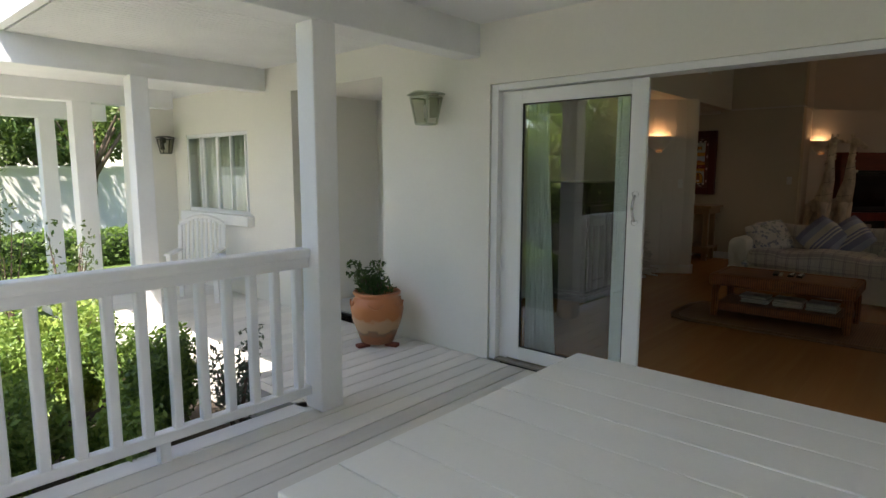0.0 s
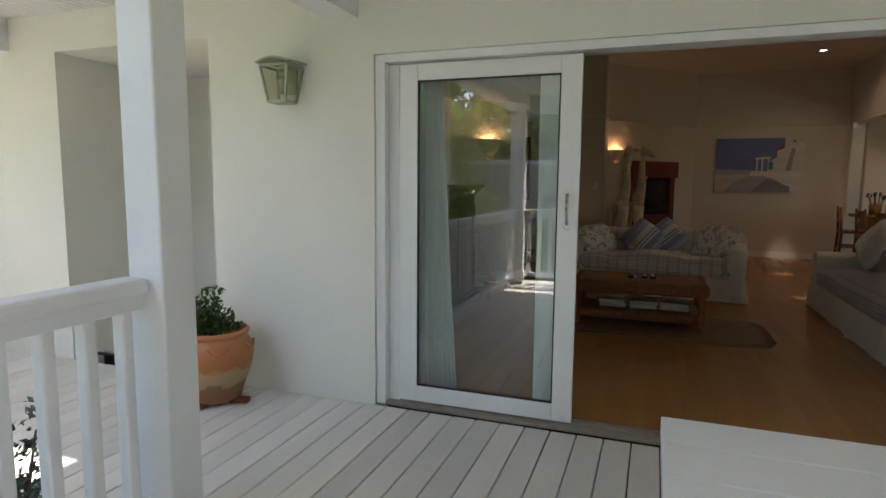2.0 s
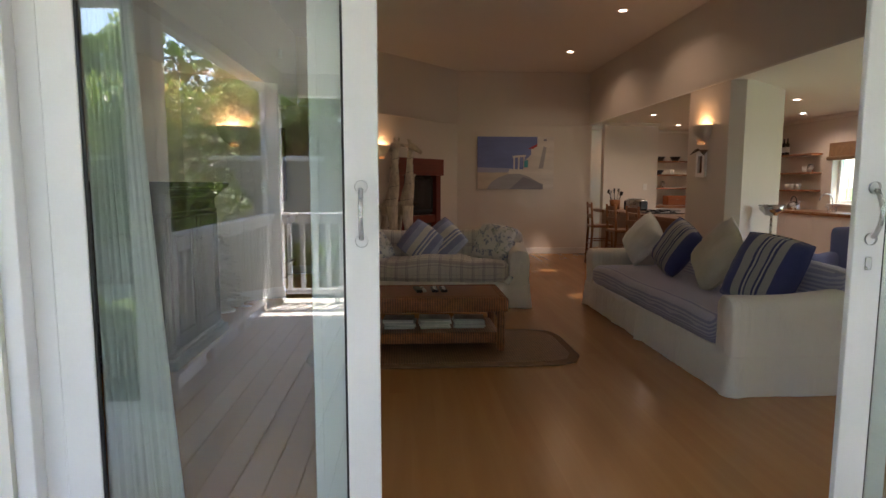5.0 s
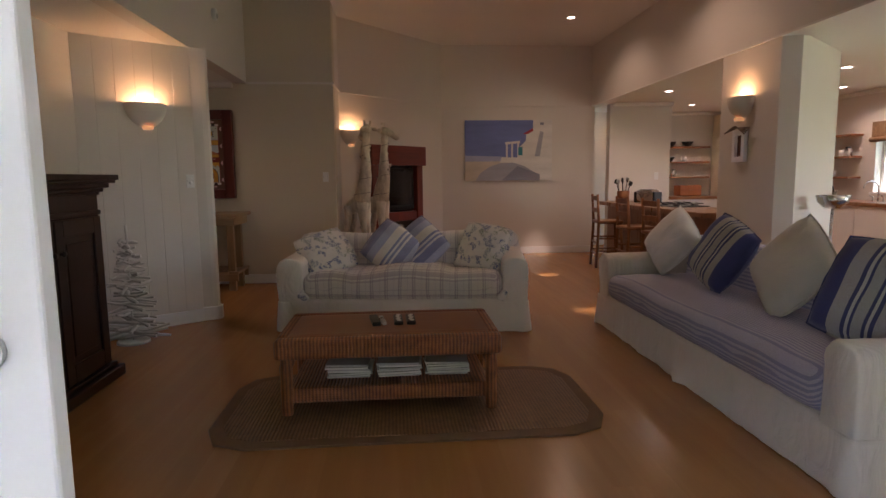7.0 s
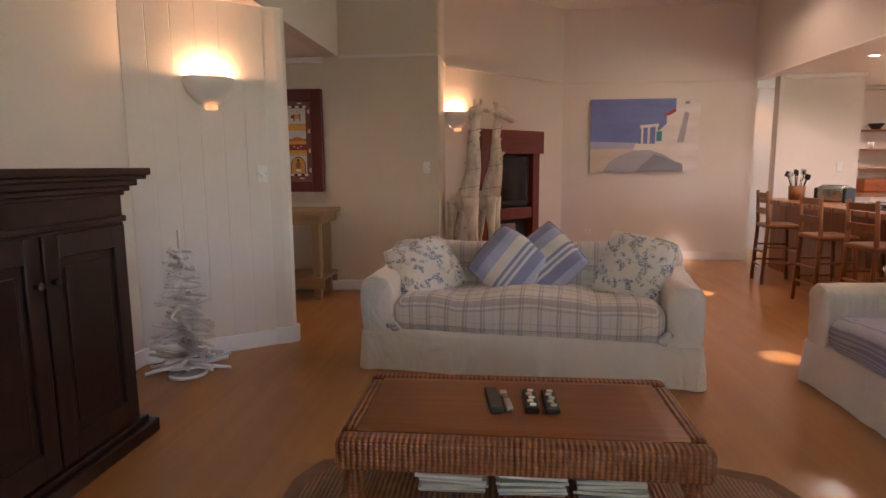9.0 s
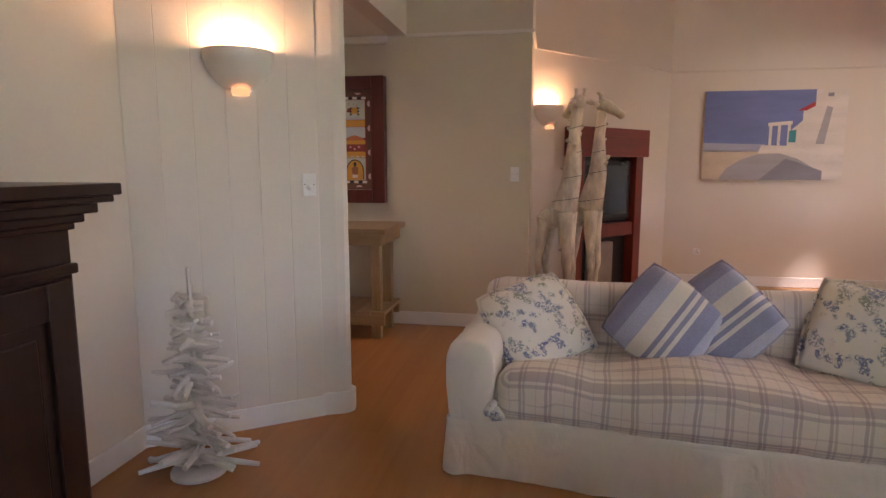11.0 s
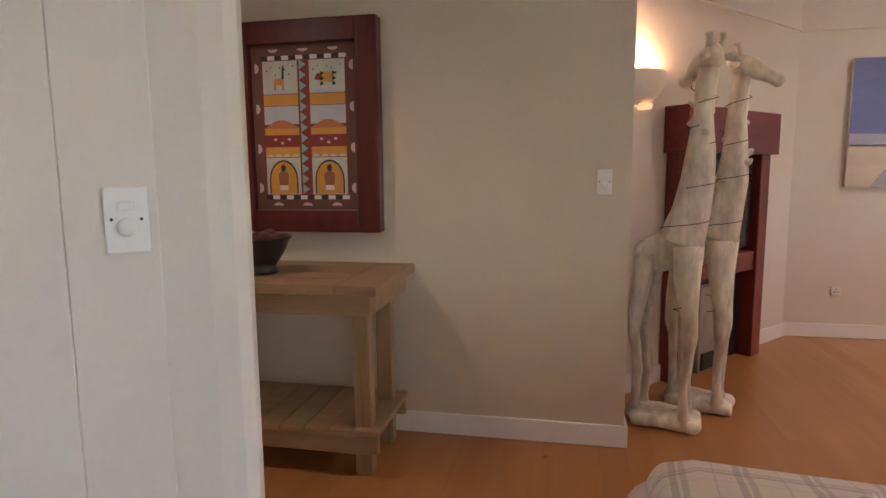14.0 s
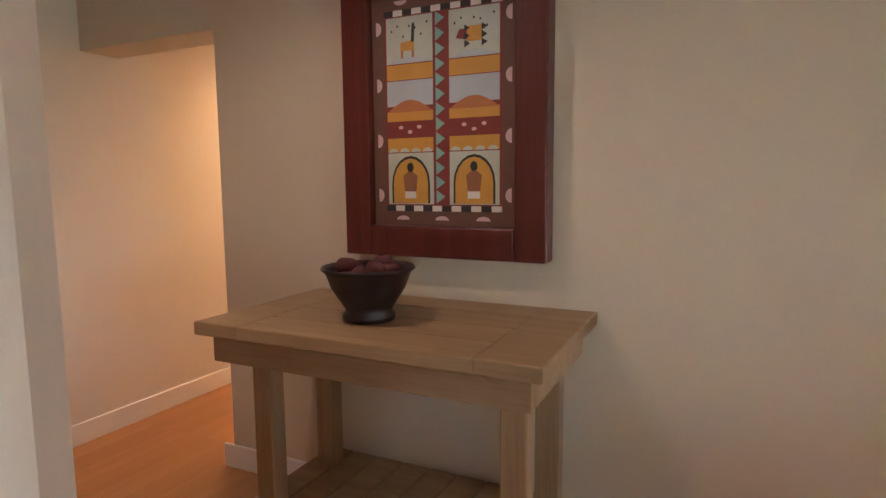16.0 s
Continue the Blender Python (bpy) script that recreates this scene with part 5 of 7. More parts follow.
for s in (-1, 1):
    y0, y1 = sorted((s * 0.006, s * (W - 0.03)))
    bm = B()
    for a, b, c, d2 in ((y0, y0 + 0.085, 0.12, 1.09), (y1 - 0.085, y1, 0.12, 1.09), (y0 + 0.085, y1 - 0.085, 0.12, 0.23), (y0 + 0.085, y1 - 0.085, 0.99, 1.09)):
        box(bm, 0.622, 0.645, a, b, c, d2, 0.004)
    dr = part("door", bm, DARKWOOD, cab)
    bm = B()
    box(bm, 0.612, 0.63, y0 + 0.085, y1 - 0.085, 0.23, 0.99)
    box(bm, 0.63, 0.636, y0 + 0.12, y1 - 0.12, 0.27, 0.95, 0.005)
    part("panel", bm, DARKWOOD, dr)
    bm = B()
    vs = lathe(bm, ((0.0, 0.03), (0.014, 0.028), (0.018, 0.02), (0.009, 0.008), (0.012, 0.0)), 12)
    bmesh.ops.transform(bm, matrix=pose(0.645, s * 0.045, 0.90, 0, 90, 0), verts=vs)
    part("knob", bm, BLACK, dr, "small black knob", True)

# driftwood tree
DRIFT = surface("white_driftwood", (0.66, 0.62, 0.58), 0.85, 0.2, 9, 80, 0.6)
dtree = thing("driftwood_tree", "small tree of stacked white driftwood sticks", "decoration", pose(-3.015, 8.10, 0))
bm = B()
lathe(bm, ((0.0, 0.02), (0.12, 0.02), (0.125, 0.012), (0.125, 0.0), (0.0, 0.0)), 24)
part("base_disc", bm, DRIFT, dtree)
bm = B()
tube(bm, ((0, 0, 0.01), (0.004, 0, 0.5), (0, 0.004, 0.96)), (0.008, 0.008, 0.011), 6)
part("pole", bm, DRIFT, dtree)
r = random.Random(11)
for k in range(54):
    z = 0.05 + 0.80 * k / 54
    L = 0.235 * (1 - k / 58) + 0.025
    a = r.uniform(0, 6.28) if k % 2 else r.uniform(-0.5, 0.9)
    d = Vector((math.cos(a), math.sin(a), r.uniform(-0.12, 0.12)))
    c = Vector((r.uniform(-0.03, 0.03), r.uniform(-0.03, 0.03), z))
    bm = B()
    rr = r.uniform(0.011, 0.018)
    tube(bm, [c + d * L * u + Vector((0, 0, 0.012 * math.sin(u * 4 + k))) for u in (-1, -0.4, 0.3, 1)], (rr * 0.8, rr, rr * 1.1, rr * 0.7), 6)
    part("stick", bm, DRIFT, dtree)

# ---- lamps ----
SHELL = surface("plaster_shell", (0.74, 0.70, 0.64), 0.7, 0.05, 6, 90, 0.1)
WARM = (1.0, 0.56, 0.26)
GLOWCUP = glow("warm_glass", (1.0, 0.55, 0.25), 0.04)


def sconce(x, y, z, turn, watts):
    """A quarter-bowl uplighter; its back lies on the wall and it faces local -y."""
    m = pose(x, y, z, 0, 0, turn)
    t = thing("wall_sconce", "white plaster bowl wall uplighter, lit warm", "wall lamp", m, "wall uplighters")
    bm = B()
    R = 0.172
    prof = [(R, 0.0), (R * 0.985, -0.035), (R * 0.90, -0.085), (R * 0.72, -0.135), (R * 0.46, -0.175), (R * 0.25, -0.195)]
    prof += [(q * 0.93, k + 0.006) for q, k in prof[::-1]]
    lathe(bm, prof, 24, (0, 0), math.pi, math.pi)
    for v in bm.verts:
        v.co.y *= 0.8
    part("bowl", bm, SHELL, t, "white plaster bowl", True)
    bm = B()
    lathe(bm, ((0.044, -0.185), (0.046, -0.198), (0.040, -0.216), (0.0, -0.219)), 18, (0, -0.04))
    part("lower_cup", bm, GLOWCUP, t, "glowing lower glass cup", True)
    bm = B()
    lathe(bm, ((0.0, -0.02), (0.018, -0.03), (0.024, -0.055), (0.014, -0.09), (0.0, -0.09)), 12, (0, -0.075))
    part("bulb", bm, glow("bulb_glow", (1.0, 0.6, 0.3), 6.0), t, "lit bulb", True)
    lt = new("sconce_light", bpy.data.lights.new("sconce_light", "POINT"))
    lt.data.energy, lt.data.color, lt.data.shadow_soft_size = watts * 0.55, WARM, 0.03
    lt.matrix_world = m @ pose(0, -0.085, 0.0)
    return t


SC = 0.66
sconce(-2.988, 8.577, 1.965, 35.9, SC)
sconce(-1.50, 11.61, 1.97, 47.9, SC)
sconce(2.45, 8.70, 2.03, -90, SC)

LAMPGLOW = glow("downlight_glow", (1.0, 0.88, 0.75), 3.0)


def downlight(x, y, z, watts, spread=110, tone=(1.0, 0.72, 0.50)):
    t = thing("downlight", "small round recessed ceiling downlight, lit", "ceiling light", pose(x, y, z), "ceiling downlights")
    bm = B()
    lathe(bm, ((0.045, -0.004), (0.058, -0.008), (0.066, -0.004), (0.066, 0.0)), 24)
    part("ring", bm, WHITE, t, smooth=True)
    bm = B()
    lathe(bm, ((0.0, -0.003), (0.045, -0.003)), 24)
    part("lens", bm, LAMPGLOW, t, "bright lamp lens")
    lt = new("downlight_light", bpy.data.lights.new("downlight_light", "SPOT"))
    lt.data.energy, lt.data.color, lt.data.shadow_soft_size = watts * 0.55, tone, 0.04
    lt.data.spot_size, lt.data.spot_blend = radians(spread), 0.6
    lt.matrix_world = pose(x, y, z - 0.012)
    return t


for x, y in ((1.59, 9.19), (1.57, 11.45)):
    downlight(x, y, ZC, 7.0, 150)
for x, y in ((3.0, 11.48), (4.17, 13.1), (4.2, 9.65), (5.3, 11.1), (4.2, 6.5)):
    downlight(x, y, ZL, 8.0, 150, (1.0, 0.80, 0.64))
downlight(-4.85, 12.6, ZL, 11, 150, (1.0, 0.56, 0.22))
# Added lamp with no known fitting here; it brightens the hall and art wall.
downlight(-3.6, 9.7, ZL, 2.5, 150)
downlight(3.1, 13.7, ZL, 2, 150, (1.0, 0.5, 0.2))

# narrow spots added at the ceiling lamps for the bright floor patches; the last stands in for the floor's reflected
# glow on the end wall
for a, b, watts in (((1.59, 9.19), (1.02, 8.76, 0.0), 110.0), ((1.57, 11.45), (1.15, 10.9, 0.0), 140.0), ((1.57, 11.45), (1.5, 13.02, 0.0), 60.0)):
    lt = new("added_beam", bpy.data.lights.new("added_beam", "SPOT"))
    lt.data.energy, lt.data.color, lt.data.shadow_soft_size = watts * 0.62, (1.0, 0.86, 0.72), 0.02
    lt.data.spot_size, lt.data.spot_blend = radians(6 if b[1] < 13 else 11), 1.0
    lt.matrix_world = look((*a, ZC - 0.015), b)

# ---- switches and sockets ----
def switch(m, dial):
    t = thing("light_switch", "white plastic wall light switch plate", "light switch", m, "wall switches")
    bm = B()
    box(bm, -0.036, 0.036, -0.009, 0, -0.06, 0.06, 0.003)
    part("plate", bm, PLASTIC, t)
    bm = B()
    box(bm, -0.014, 0.014, -0.015, -0.009, 0.018, 0.034, 0.002)
    part("rocker", bm, PLASTIC, t)
    if dial:
        bm = B()
        vs = lathe(bm, ((0.0, 0.016), (0.013, 0.015), (0.016, 0.008), (0.016, 0.0)), 18)
        bmesh.ops.transform(bm, matrix=pose(0, -0.009, -0.012, 90, 0, 0), verts=vs)
        part("dimmer_knob", bm, PLASTIC, t, "round dimmer knob", True)
        for x in (-0.024, 0.024):
            bm = B()
            vs = lathe(bm, ((0.0, 0.002), (0.003, 0.002), (0.003, 0.0)), 8)
            bmesh.ops.transform(bm, matrix=pose(x, -0.009, 0.002, 90, 0, 0), verts=vs)
            part("screw", bm, BLACK, t, "dark screw")
    return t


switch(pose(-2.722 + 0.0041, 8.7755 - 0.0057, 1.303, 0, 0, 35.9), True)
switch(pose(-1.745, 10.788, 1.335), True)
switch(pose(3.42, 12.748, 1.30), False)
bm = B()
box(bm, 0.25, 0.325, 13.148, 13.158, 0.36, 0.43, 0.002)
sk = part("power_socket", bm, PLASTIC, None, "white plastic wall power socket", category="socket")
for x, z in ((0.275, 0.385), (0.30, 0.385), (0.287, 0.41)):
    bm = B()
    vs = lathe(bm, ((0.0, 0.002), (0.005, 0.002), (0.005, 0.0)), 8)
    bmesh.ops.transform(bm, matrix=pose(x, 13.148, z, 90, 0, 0), verts=vs)
    part("pin_hole", bm, BLACK, sk)

sn = thing("alarm_sensor", "small white motion sensor on the header", "sensor", pose(-2.67, 9.55, 2.97, 0, 0, 90))
bm = B()
soft(bm, 0.07, 0.05, 0.11, 0.015, 6, m=pose(0, -0.025, 0))
part("housing", bm, PLASTIC, sn, smooth=True)
bm = B()
soft(bm, 0.045, 0.02, 0.05, 0.01, 6, m=pose(0, -0.045, -0.015))
part("lens_window", bm, surface("sensor_lens", (0.45, 0.45, 0.44), 0.4, 0.1, 9, 90, 0.05), sn, "grey lens window", True)

# ---- red cabinet on the diagonal wall ----
RED = pose(-0.922, 12.247, 0, 0, 0, 47.9)  # local x along the wall, front towards -y
rc = thing("media_cabinet", "red-stained wooden surround with black television and hearth", "cabinet", RED)
for x0, x1, n in ((-0.56, -0.43, "left_upright"), (0.43, 0.56, "right_upright")):
    bm = B()
    box(bm, x0, x1, -0.13, 0.0, 0, 1.55, 0.006)
    part("upright", bm, REDWOOD, rc)
bm = B()
box(bm, -0.60, 0.60, -0.17, 0.0, 1.50, 1.79, 0.008)
part("top_beam", bm, wood("red_wood_level", (0.10, 0.014, 0.010), (0.17, 0.024, 0.015), (0.24, 0.045, 0.024), 0.3, 0, 20, False, False), rc)
bm = B()
box(bm, -0.43, 0.43, -0.11, 0.0, 0.66, 0.80, 0.005)
part("cross_rail", bm, REDWOOD, rc)
bm = B()
box(bm, -0.43, 0.43, -0.02, 0.0, 0.0, 1.5)
part("back_panel", bm, BLACK, rc, "black inner back")
bm = B()
box(bm, -0.40, 0.40, -0.08, -0.02, 0.83, 1.46, 0.01)
tv = part("television", bm, surface("tv_case", (0.01, 0.01, 0.011), 0.3, 0.2, 6, 90, 0.05), rc, "black television")
bm = B()
box(bm, -0.34, 0.34, -0.084, -0.08, 0.90, 1.41, 0.002)
part("screen", bm, surface("tv_screen", (0.006, 0.006, 0.008), 0.12, 0.1, 4, 90, 0.0), tv, "dark glossy screen")
bm = B()
box(bm, -0.25, 0.12, -0.10, -0.02, 0.0, 0.60, 0.01)
part("hearth_door", bm, surface("ash_panel", (0.30, 0.26, 0.23), 0.7, 0.3, 6, 60, 0.3), rc, "pale grey panel in the hearth")
bm = B()
box(bm, -0.22, 0.1, -0.115, -0.10, 0.02, 0.14, 0.006)
part("grille", bm, BLACK, rc)

# ---- giraffe sculptures: one plain mesh each ----
GWOOD = surface("carved_pale_wood", (0.80, 0.71, 0.60), 0.85, 0.55, 8, 34, 1.0, stretch=(1, 1, 0.4))


WIRE = surface("dark_wire", (0.05, 0.05, 0.06), 0.5, 0.2, 9, 90, 0.1, 0.8)


def giraffe(m, k, head_turn, label):
    """A whittled giraffe on a stone-like foot, facing local +x; thin dark wire winds round it."""
    bm = B()

    def blob(c, s, rz=0, ry=0):
        vs = soft(bm, s[0], s[1], s[2], min(s) / 2.05, 9, 0.02, 6, k)
        bmesh.ops.transform(bm, matrix=pose(*c, 0, ry, rz), verts=vs)

    blob((0.0, 0, 0.035), (0.36, 0.24, 0.085), 12)
    blob((-0.035, 0, 0.965), (0.33, 0.18, 0.215), 0, -24)
    blob((0.055, 0, 1.03), (0.20, 0.17, 0.30), 0, 14)
    legs = ((-0.12, 0.055, 0.95, -0.05, 0.02), (-0.13, -0.06, 0.95, -0.04, -0.01), (0.08, 0.05, 1.0, 0.015, 0.015), (0.09, -0.06, 1.0, 0.04, -0.02))
    for x, y, zt, b, c in legs:
        tube(bm, ((x, y, zt), (x + b * 0.2, y, 0.80), (x + b * 0.7, y + c, 0.62), (x + b, y + c, 0.50), (x + b * 0.7, y + c * 0.5, 0.42), (x + b * 0.4, y, 0.26), (x + b * 0.5, y, 0.12), (x + b * 0.7, y, 0.03)), (0.068, 0.055, 0.038, 0.036, 0.027, 0.024, 0.025, 0.044), 10)
    tube(bm, ((-0.18, 0, 1.0), (-0.215, 0.01, 0.93), (-0.20, 0.0, 0.84), (-0.175, 0.0, 0.80)), (0.012, 0.011, 0.012, 0.02), 7)
    neck = [(0.045, 0, 1.02), (0.085, 0, 1.18), (0.11, 0, 1.34), (0.12, 0, 1.50), (0.122, 0, 1.66), (0.13, 0, 1.80), (0.14, 0, 1.90)]
    tube(bm, neck, (0.115, 0.098, 0.080, 0.066, 0.056, 0.050, 0.046), 12)
    vs = tube(bm, ((-0.06, 0, 0.0), (-0.02, 0, 0.03), (0.05, 0, 0.012), (0.12, 0, -0.035), (0.175, 0, -0.07), (0.19, 0, -0.08)), (0.03, 0.066, 0.058, 0.038, 0.034, 0.02), 10)
    for q in (-1, 1):
        vs += tube(bm, ((-0.015, q * 0.028, 0.06), (-0.028, q * 0.036, 0.115), (-0.03, q * 0.038, 0.14)), (0.017, 0.014, 0.02), 7)
        vs += tube(bm, ((-0.035, q * 0.05, 0.03), (-0.055, q * 0.09, 0.03), (-0.06, q * 0.125, 0.01)), (0.014, 0.028, 0.006), 7)
    bmesh.ops.transform(bm, matrix=pose(0.145, 0, 1.915, 0, 0, head_turn), verts=vs)
    r = random.Random(k)
    for a in range(9):  # curled bark ends standing off the neck
        q, z = r.uniform(0, 6.28), r.uniform(1.3, 1.85)
        o = Vector((math.cos(q), math.sin(q), r.uniform(-0.4, 0.6)))
        c = Vector((0.12, 0, z)) + o * (0.075 - 0.04 * (z - 1.3) / 0.55)
        tube(bm, (c - o * 0.02, c + o * 0.012, c + o * 0.028 + Vector((0, 0, 0.006))), (0.024, 0.018, 0.006), 6)
    for v in bm.verts:
        p = v.co.copy()
        v.co += Vector((noise.noise(p * 9 + Vector((k, 0, 0))), noise.noise(p * 9 + Vector((0, k, 0))), 0)) * 0.014
        v.co += Vector((noise.noise(p * 26 + Vector((k, 2, 0))), noise.noise(p * 26 + Vector((3, k, 0))), 0)) * 0.007
    wood_faces = len(bm.faces)
    for z0, n, rad, x0 in ((1.08, 14, 0.122, 0.06), (1.30, 14, 0.098, 0.105), (1.52, 12, 0.078, 0.12), (1.72, 12, 0.066, 0.126), (0.60, 10, 0.056, 0.09)):
        yc = -0.06 if z0 < 0.9 else 0.0
        q0 = r.uniform(0, 6.28)
        tube(bm, [(x0 + rad * math.cos(q0 + 5.6 * i / n), yc + rad * math.sin(q0 + 5.6 * i / n), z0 + 0.09 * i / n) for i in range(n + 1)], 0.0022, 5)
    ob = part("giraffe_sculpture", bm, GWOOD, None, label, True, m, "sculpture", "giraffe pair")
    ob.data.materials.append(WIRE)
    for f in list(ob.data.polygons)[wood_faces:]:
        f.material_index = 1
    return ob


giraffe(pose(-1.36, 11.13, 0, 0, 0, -28), 3, 150, "tall pale carved wooden giraffe with wire")
giraffe(pose(-1.12, 11.42, 0, 0, 0, -35), 8, 15, "tall carved wooden giraffe with tan head")

# ---- seaside painting ----
pt = thing("painting", "canvas painting of white seaside houses under blue sky", "painting", pose(0.28, 13.118, 1.25))
SEA = [surface("paint_" + n, c, 0.65, 0.18, 4, 60, 0.25, stretch=(0.4, 1, 2.0)) for n, c in (("sky", (0.17, 0.22, 0.50)), ("haze", (0.42, 0.45, 0.62)), ("white", (0.74, 0.71, 0.68)), ("grey", (0.40, 0.40, 0.46)), ("shade", (0.26, 0.27, 0.34)), ("red", (0.45, 0.05, 0.06)), ("teal", (0.05, 0.30, 0.36)), ("sand", (0.62, 0.55, 0.46)))]
PW, PH = 1.48, 1.0
bm = B()
box(bm, 0, PW, 0, 0.036, 0, PH, 0.004)
part("canvas", bm, SEA[2], pt, "pale canvas edge")


def paint(name, pts, mat, lift, parent=pt, sx=PW, sz=PH):
    bm = B()
    f = [bm.verts.new((x * sx, -lift, z * sz)) for x, z in pts]
    bm.faces.new(f)
    g = bmesh.ops.extrude_face_region(bm, geom=bm.faces[:])
    bmesh.ops.translate(bm, vec=(0, lift - 0.0005 if lift > 0.0012 else 0.0004, 0), verts=[v for v in g["geom"] if isinstance(v, bmesh.types.BMVert)])
    return part(name, bm, mat, parent)


paint("painted_sky", ((0.0, 0.32), (0.78, 0.32), (0.78, 1.0), (0.0, 1.0)), SEA[0], 0.002)
paint("painted_haze", ((0.0, 0.32), (0.45, 0.32), (0.45, 0.40), (0.0, 0.42)), SEA[1], 0.003)
paint("painted_sand", ((0.0, 0.0), (0.5, 0.0), (0.5, 0.33), (0.0, 0.33)), SEA[7], 0.003)
paint("painted_house", ((0.62, 0.36), (0.62, 0.55), (0.70, 0.66), (0.70, 0.78), (0.78, 0.86), (0.78, 1.0), (1.0, 1.0), (1.0, 0.0), (0.8, 0.0)), SEA[2], 0.004)
paint("painted_roof", ((0.66, 0.77), (0.78, 0.87), (0.78, 0.82), (0.72, 0.77)), SEA[5], 0.005)
paint("painted_dome", ((0.12, 0.0), (0.18, 0.13), (0.28, 0.23), (0.40, 0.29), (0.55, 0.30), (0.68, 0.24), (0.86, 0.08), (0.86, 0.0)), SEA[3], 0.0055)
paint("painted_stair_shade", ((0.42, 0.0), (0.60, 0.24), (0.68, 0.20), (0.86, 0.10), (0.86, 0.0)), SEA[4], 0.0065)
for x in (0.47, 0.53, 0.60):
    paint("painted_column", ((x, 0.38), (x + 0.02, 0.38), (x + 0.02, 0.62), (x, 0.62)), SEA[2], 0.005)
paint("painted_lintel", ((0.46, 0.60), (0.63, 0.62), (0.63, 0.66), (0.46, 0.64)), SEA[2], 0.0055)
paint("painted_terrace", ((0.40, 0.30), (0.70, 0.30), (0.70, 0.38), (0.42, 0.39)), SEA[2], 0.0048)
paint("painted_door", ((0.61, 0.42), (0.66, 0.42), (0.66, 0.56), (0.61, 0.55)), SEA[6], 0.0058)
paint("painted_tower_shade", ((0.80, 0.40), (0.86, 0.40), (0.90, 0.80), (0.86, 0.82)), SEA[3], 0.0058)
paint("painted_window", ((0.86, 0.92), (0.90, 0.92), (0.90, 0.96), (0.86, 0.96)), SEA[4], 0.0058)

# ---- folk art panel ----
AX0, AX1, AZ0, AZ1 = -3.66, -2.852, 1.085, 2.16
fa = thing("framed_panel", "painted folk-art panel in wide dark red frame", "picture", pose(AX0, 10.75, AZ0))
AW, AH = AX1 - AX0, AZ1 - AZ0
FRAME = wood("dark_red_frame", (0.055, 0.008, 0.006), (0.09, 0.013, 0.010), (0.125, 0.021, 0.014), 0.35, 2, 20, False, False)
f = 0.115
for n, x0, x1, z0, z1 in (("frame_side", 0, f, 0, AH), ("frame_side", AW - f, AW, 0, AH), ("frame_bar", f, AW - f, 0, f), ("frame_bar", f, AW - f, AH - f, AH)):
    bm = B()
    box(bm, x0, x1, -0.05, 0.036, z0, z1, 0.006)
    part(n, bm, FRAME, fa, "dark red wooden frame")
PAINTS = {n: surface("folk_" + n, c, 0.6, 0.12, 9, 90, 0.2) for n, c in (("brown", (0.13, 0.06, 0.04)), ("sky", (0.46, 0.50, 0.44)), ("ochre", (0.55, 0.28, 0.04)), ("blue", (0.42, 0.47, 0.52)), ("orange", (0.42, 0.15, 0.05)), ("red", (0.20, 0.03, 0.025)), ("teal", (0.20, 0.40, 0.36)), ("white", (0.66, 0.62, 0.58)), ("black", (0.02, 0.02, 0.02)), ("skin", (0.26, 0.11, 0.05)), ("pink", (0.6, 0.42, 0.42)))}
bm = B()
box(bm, f, AW - f, -0.012, 0.034, f, AH - f)
part("backing", bm, PAINTS["brown"], fa, "brown painted border")
PX, PZ, PWW, PHH = f + 0.055, f + 0.055, AW - 2 * f - 0.11, AH - 2 * f - 0.11
fp = new("picture_field")
place(fp, fa, pose(PX, -0.012, PZ))


def fpaint(name, pts, mat, lift):
    return paint(name, pts, PAINTS[mat], lift, fa_field, PWW, PHH)


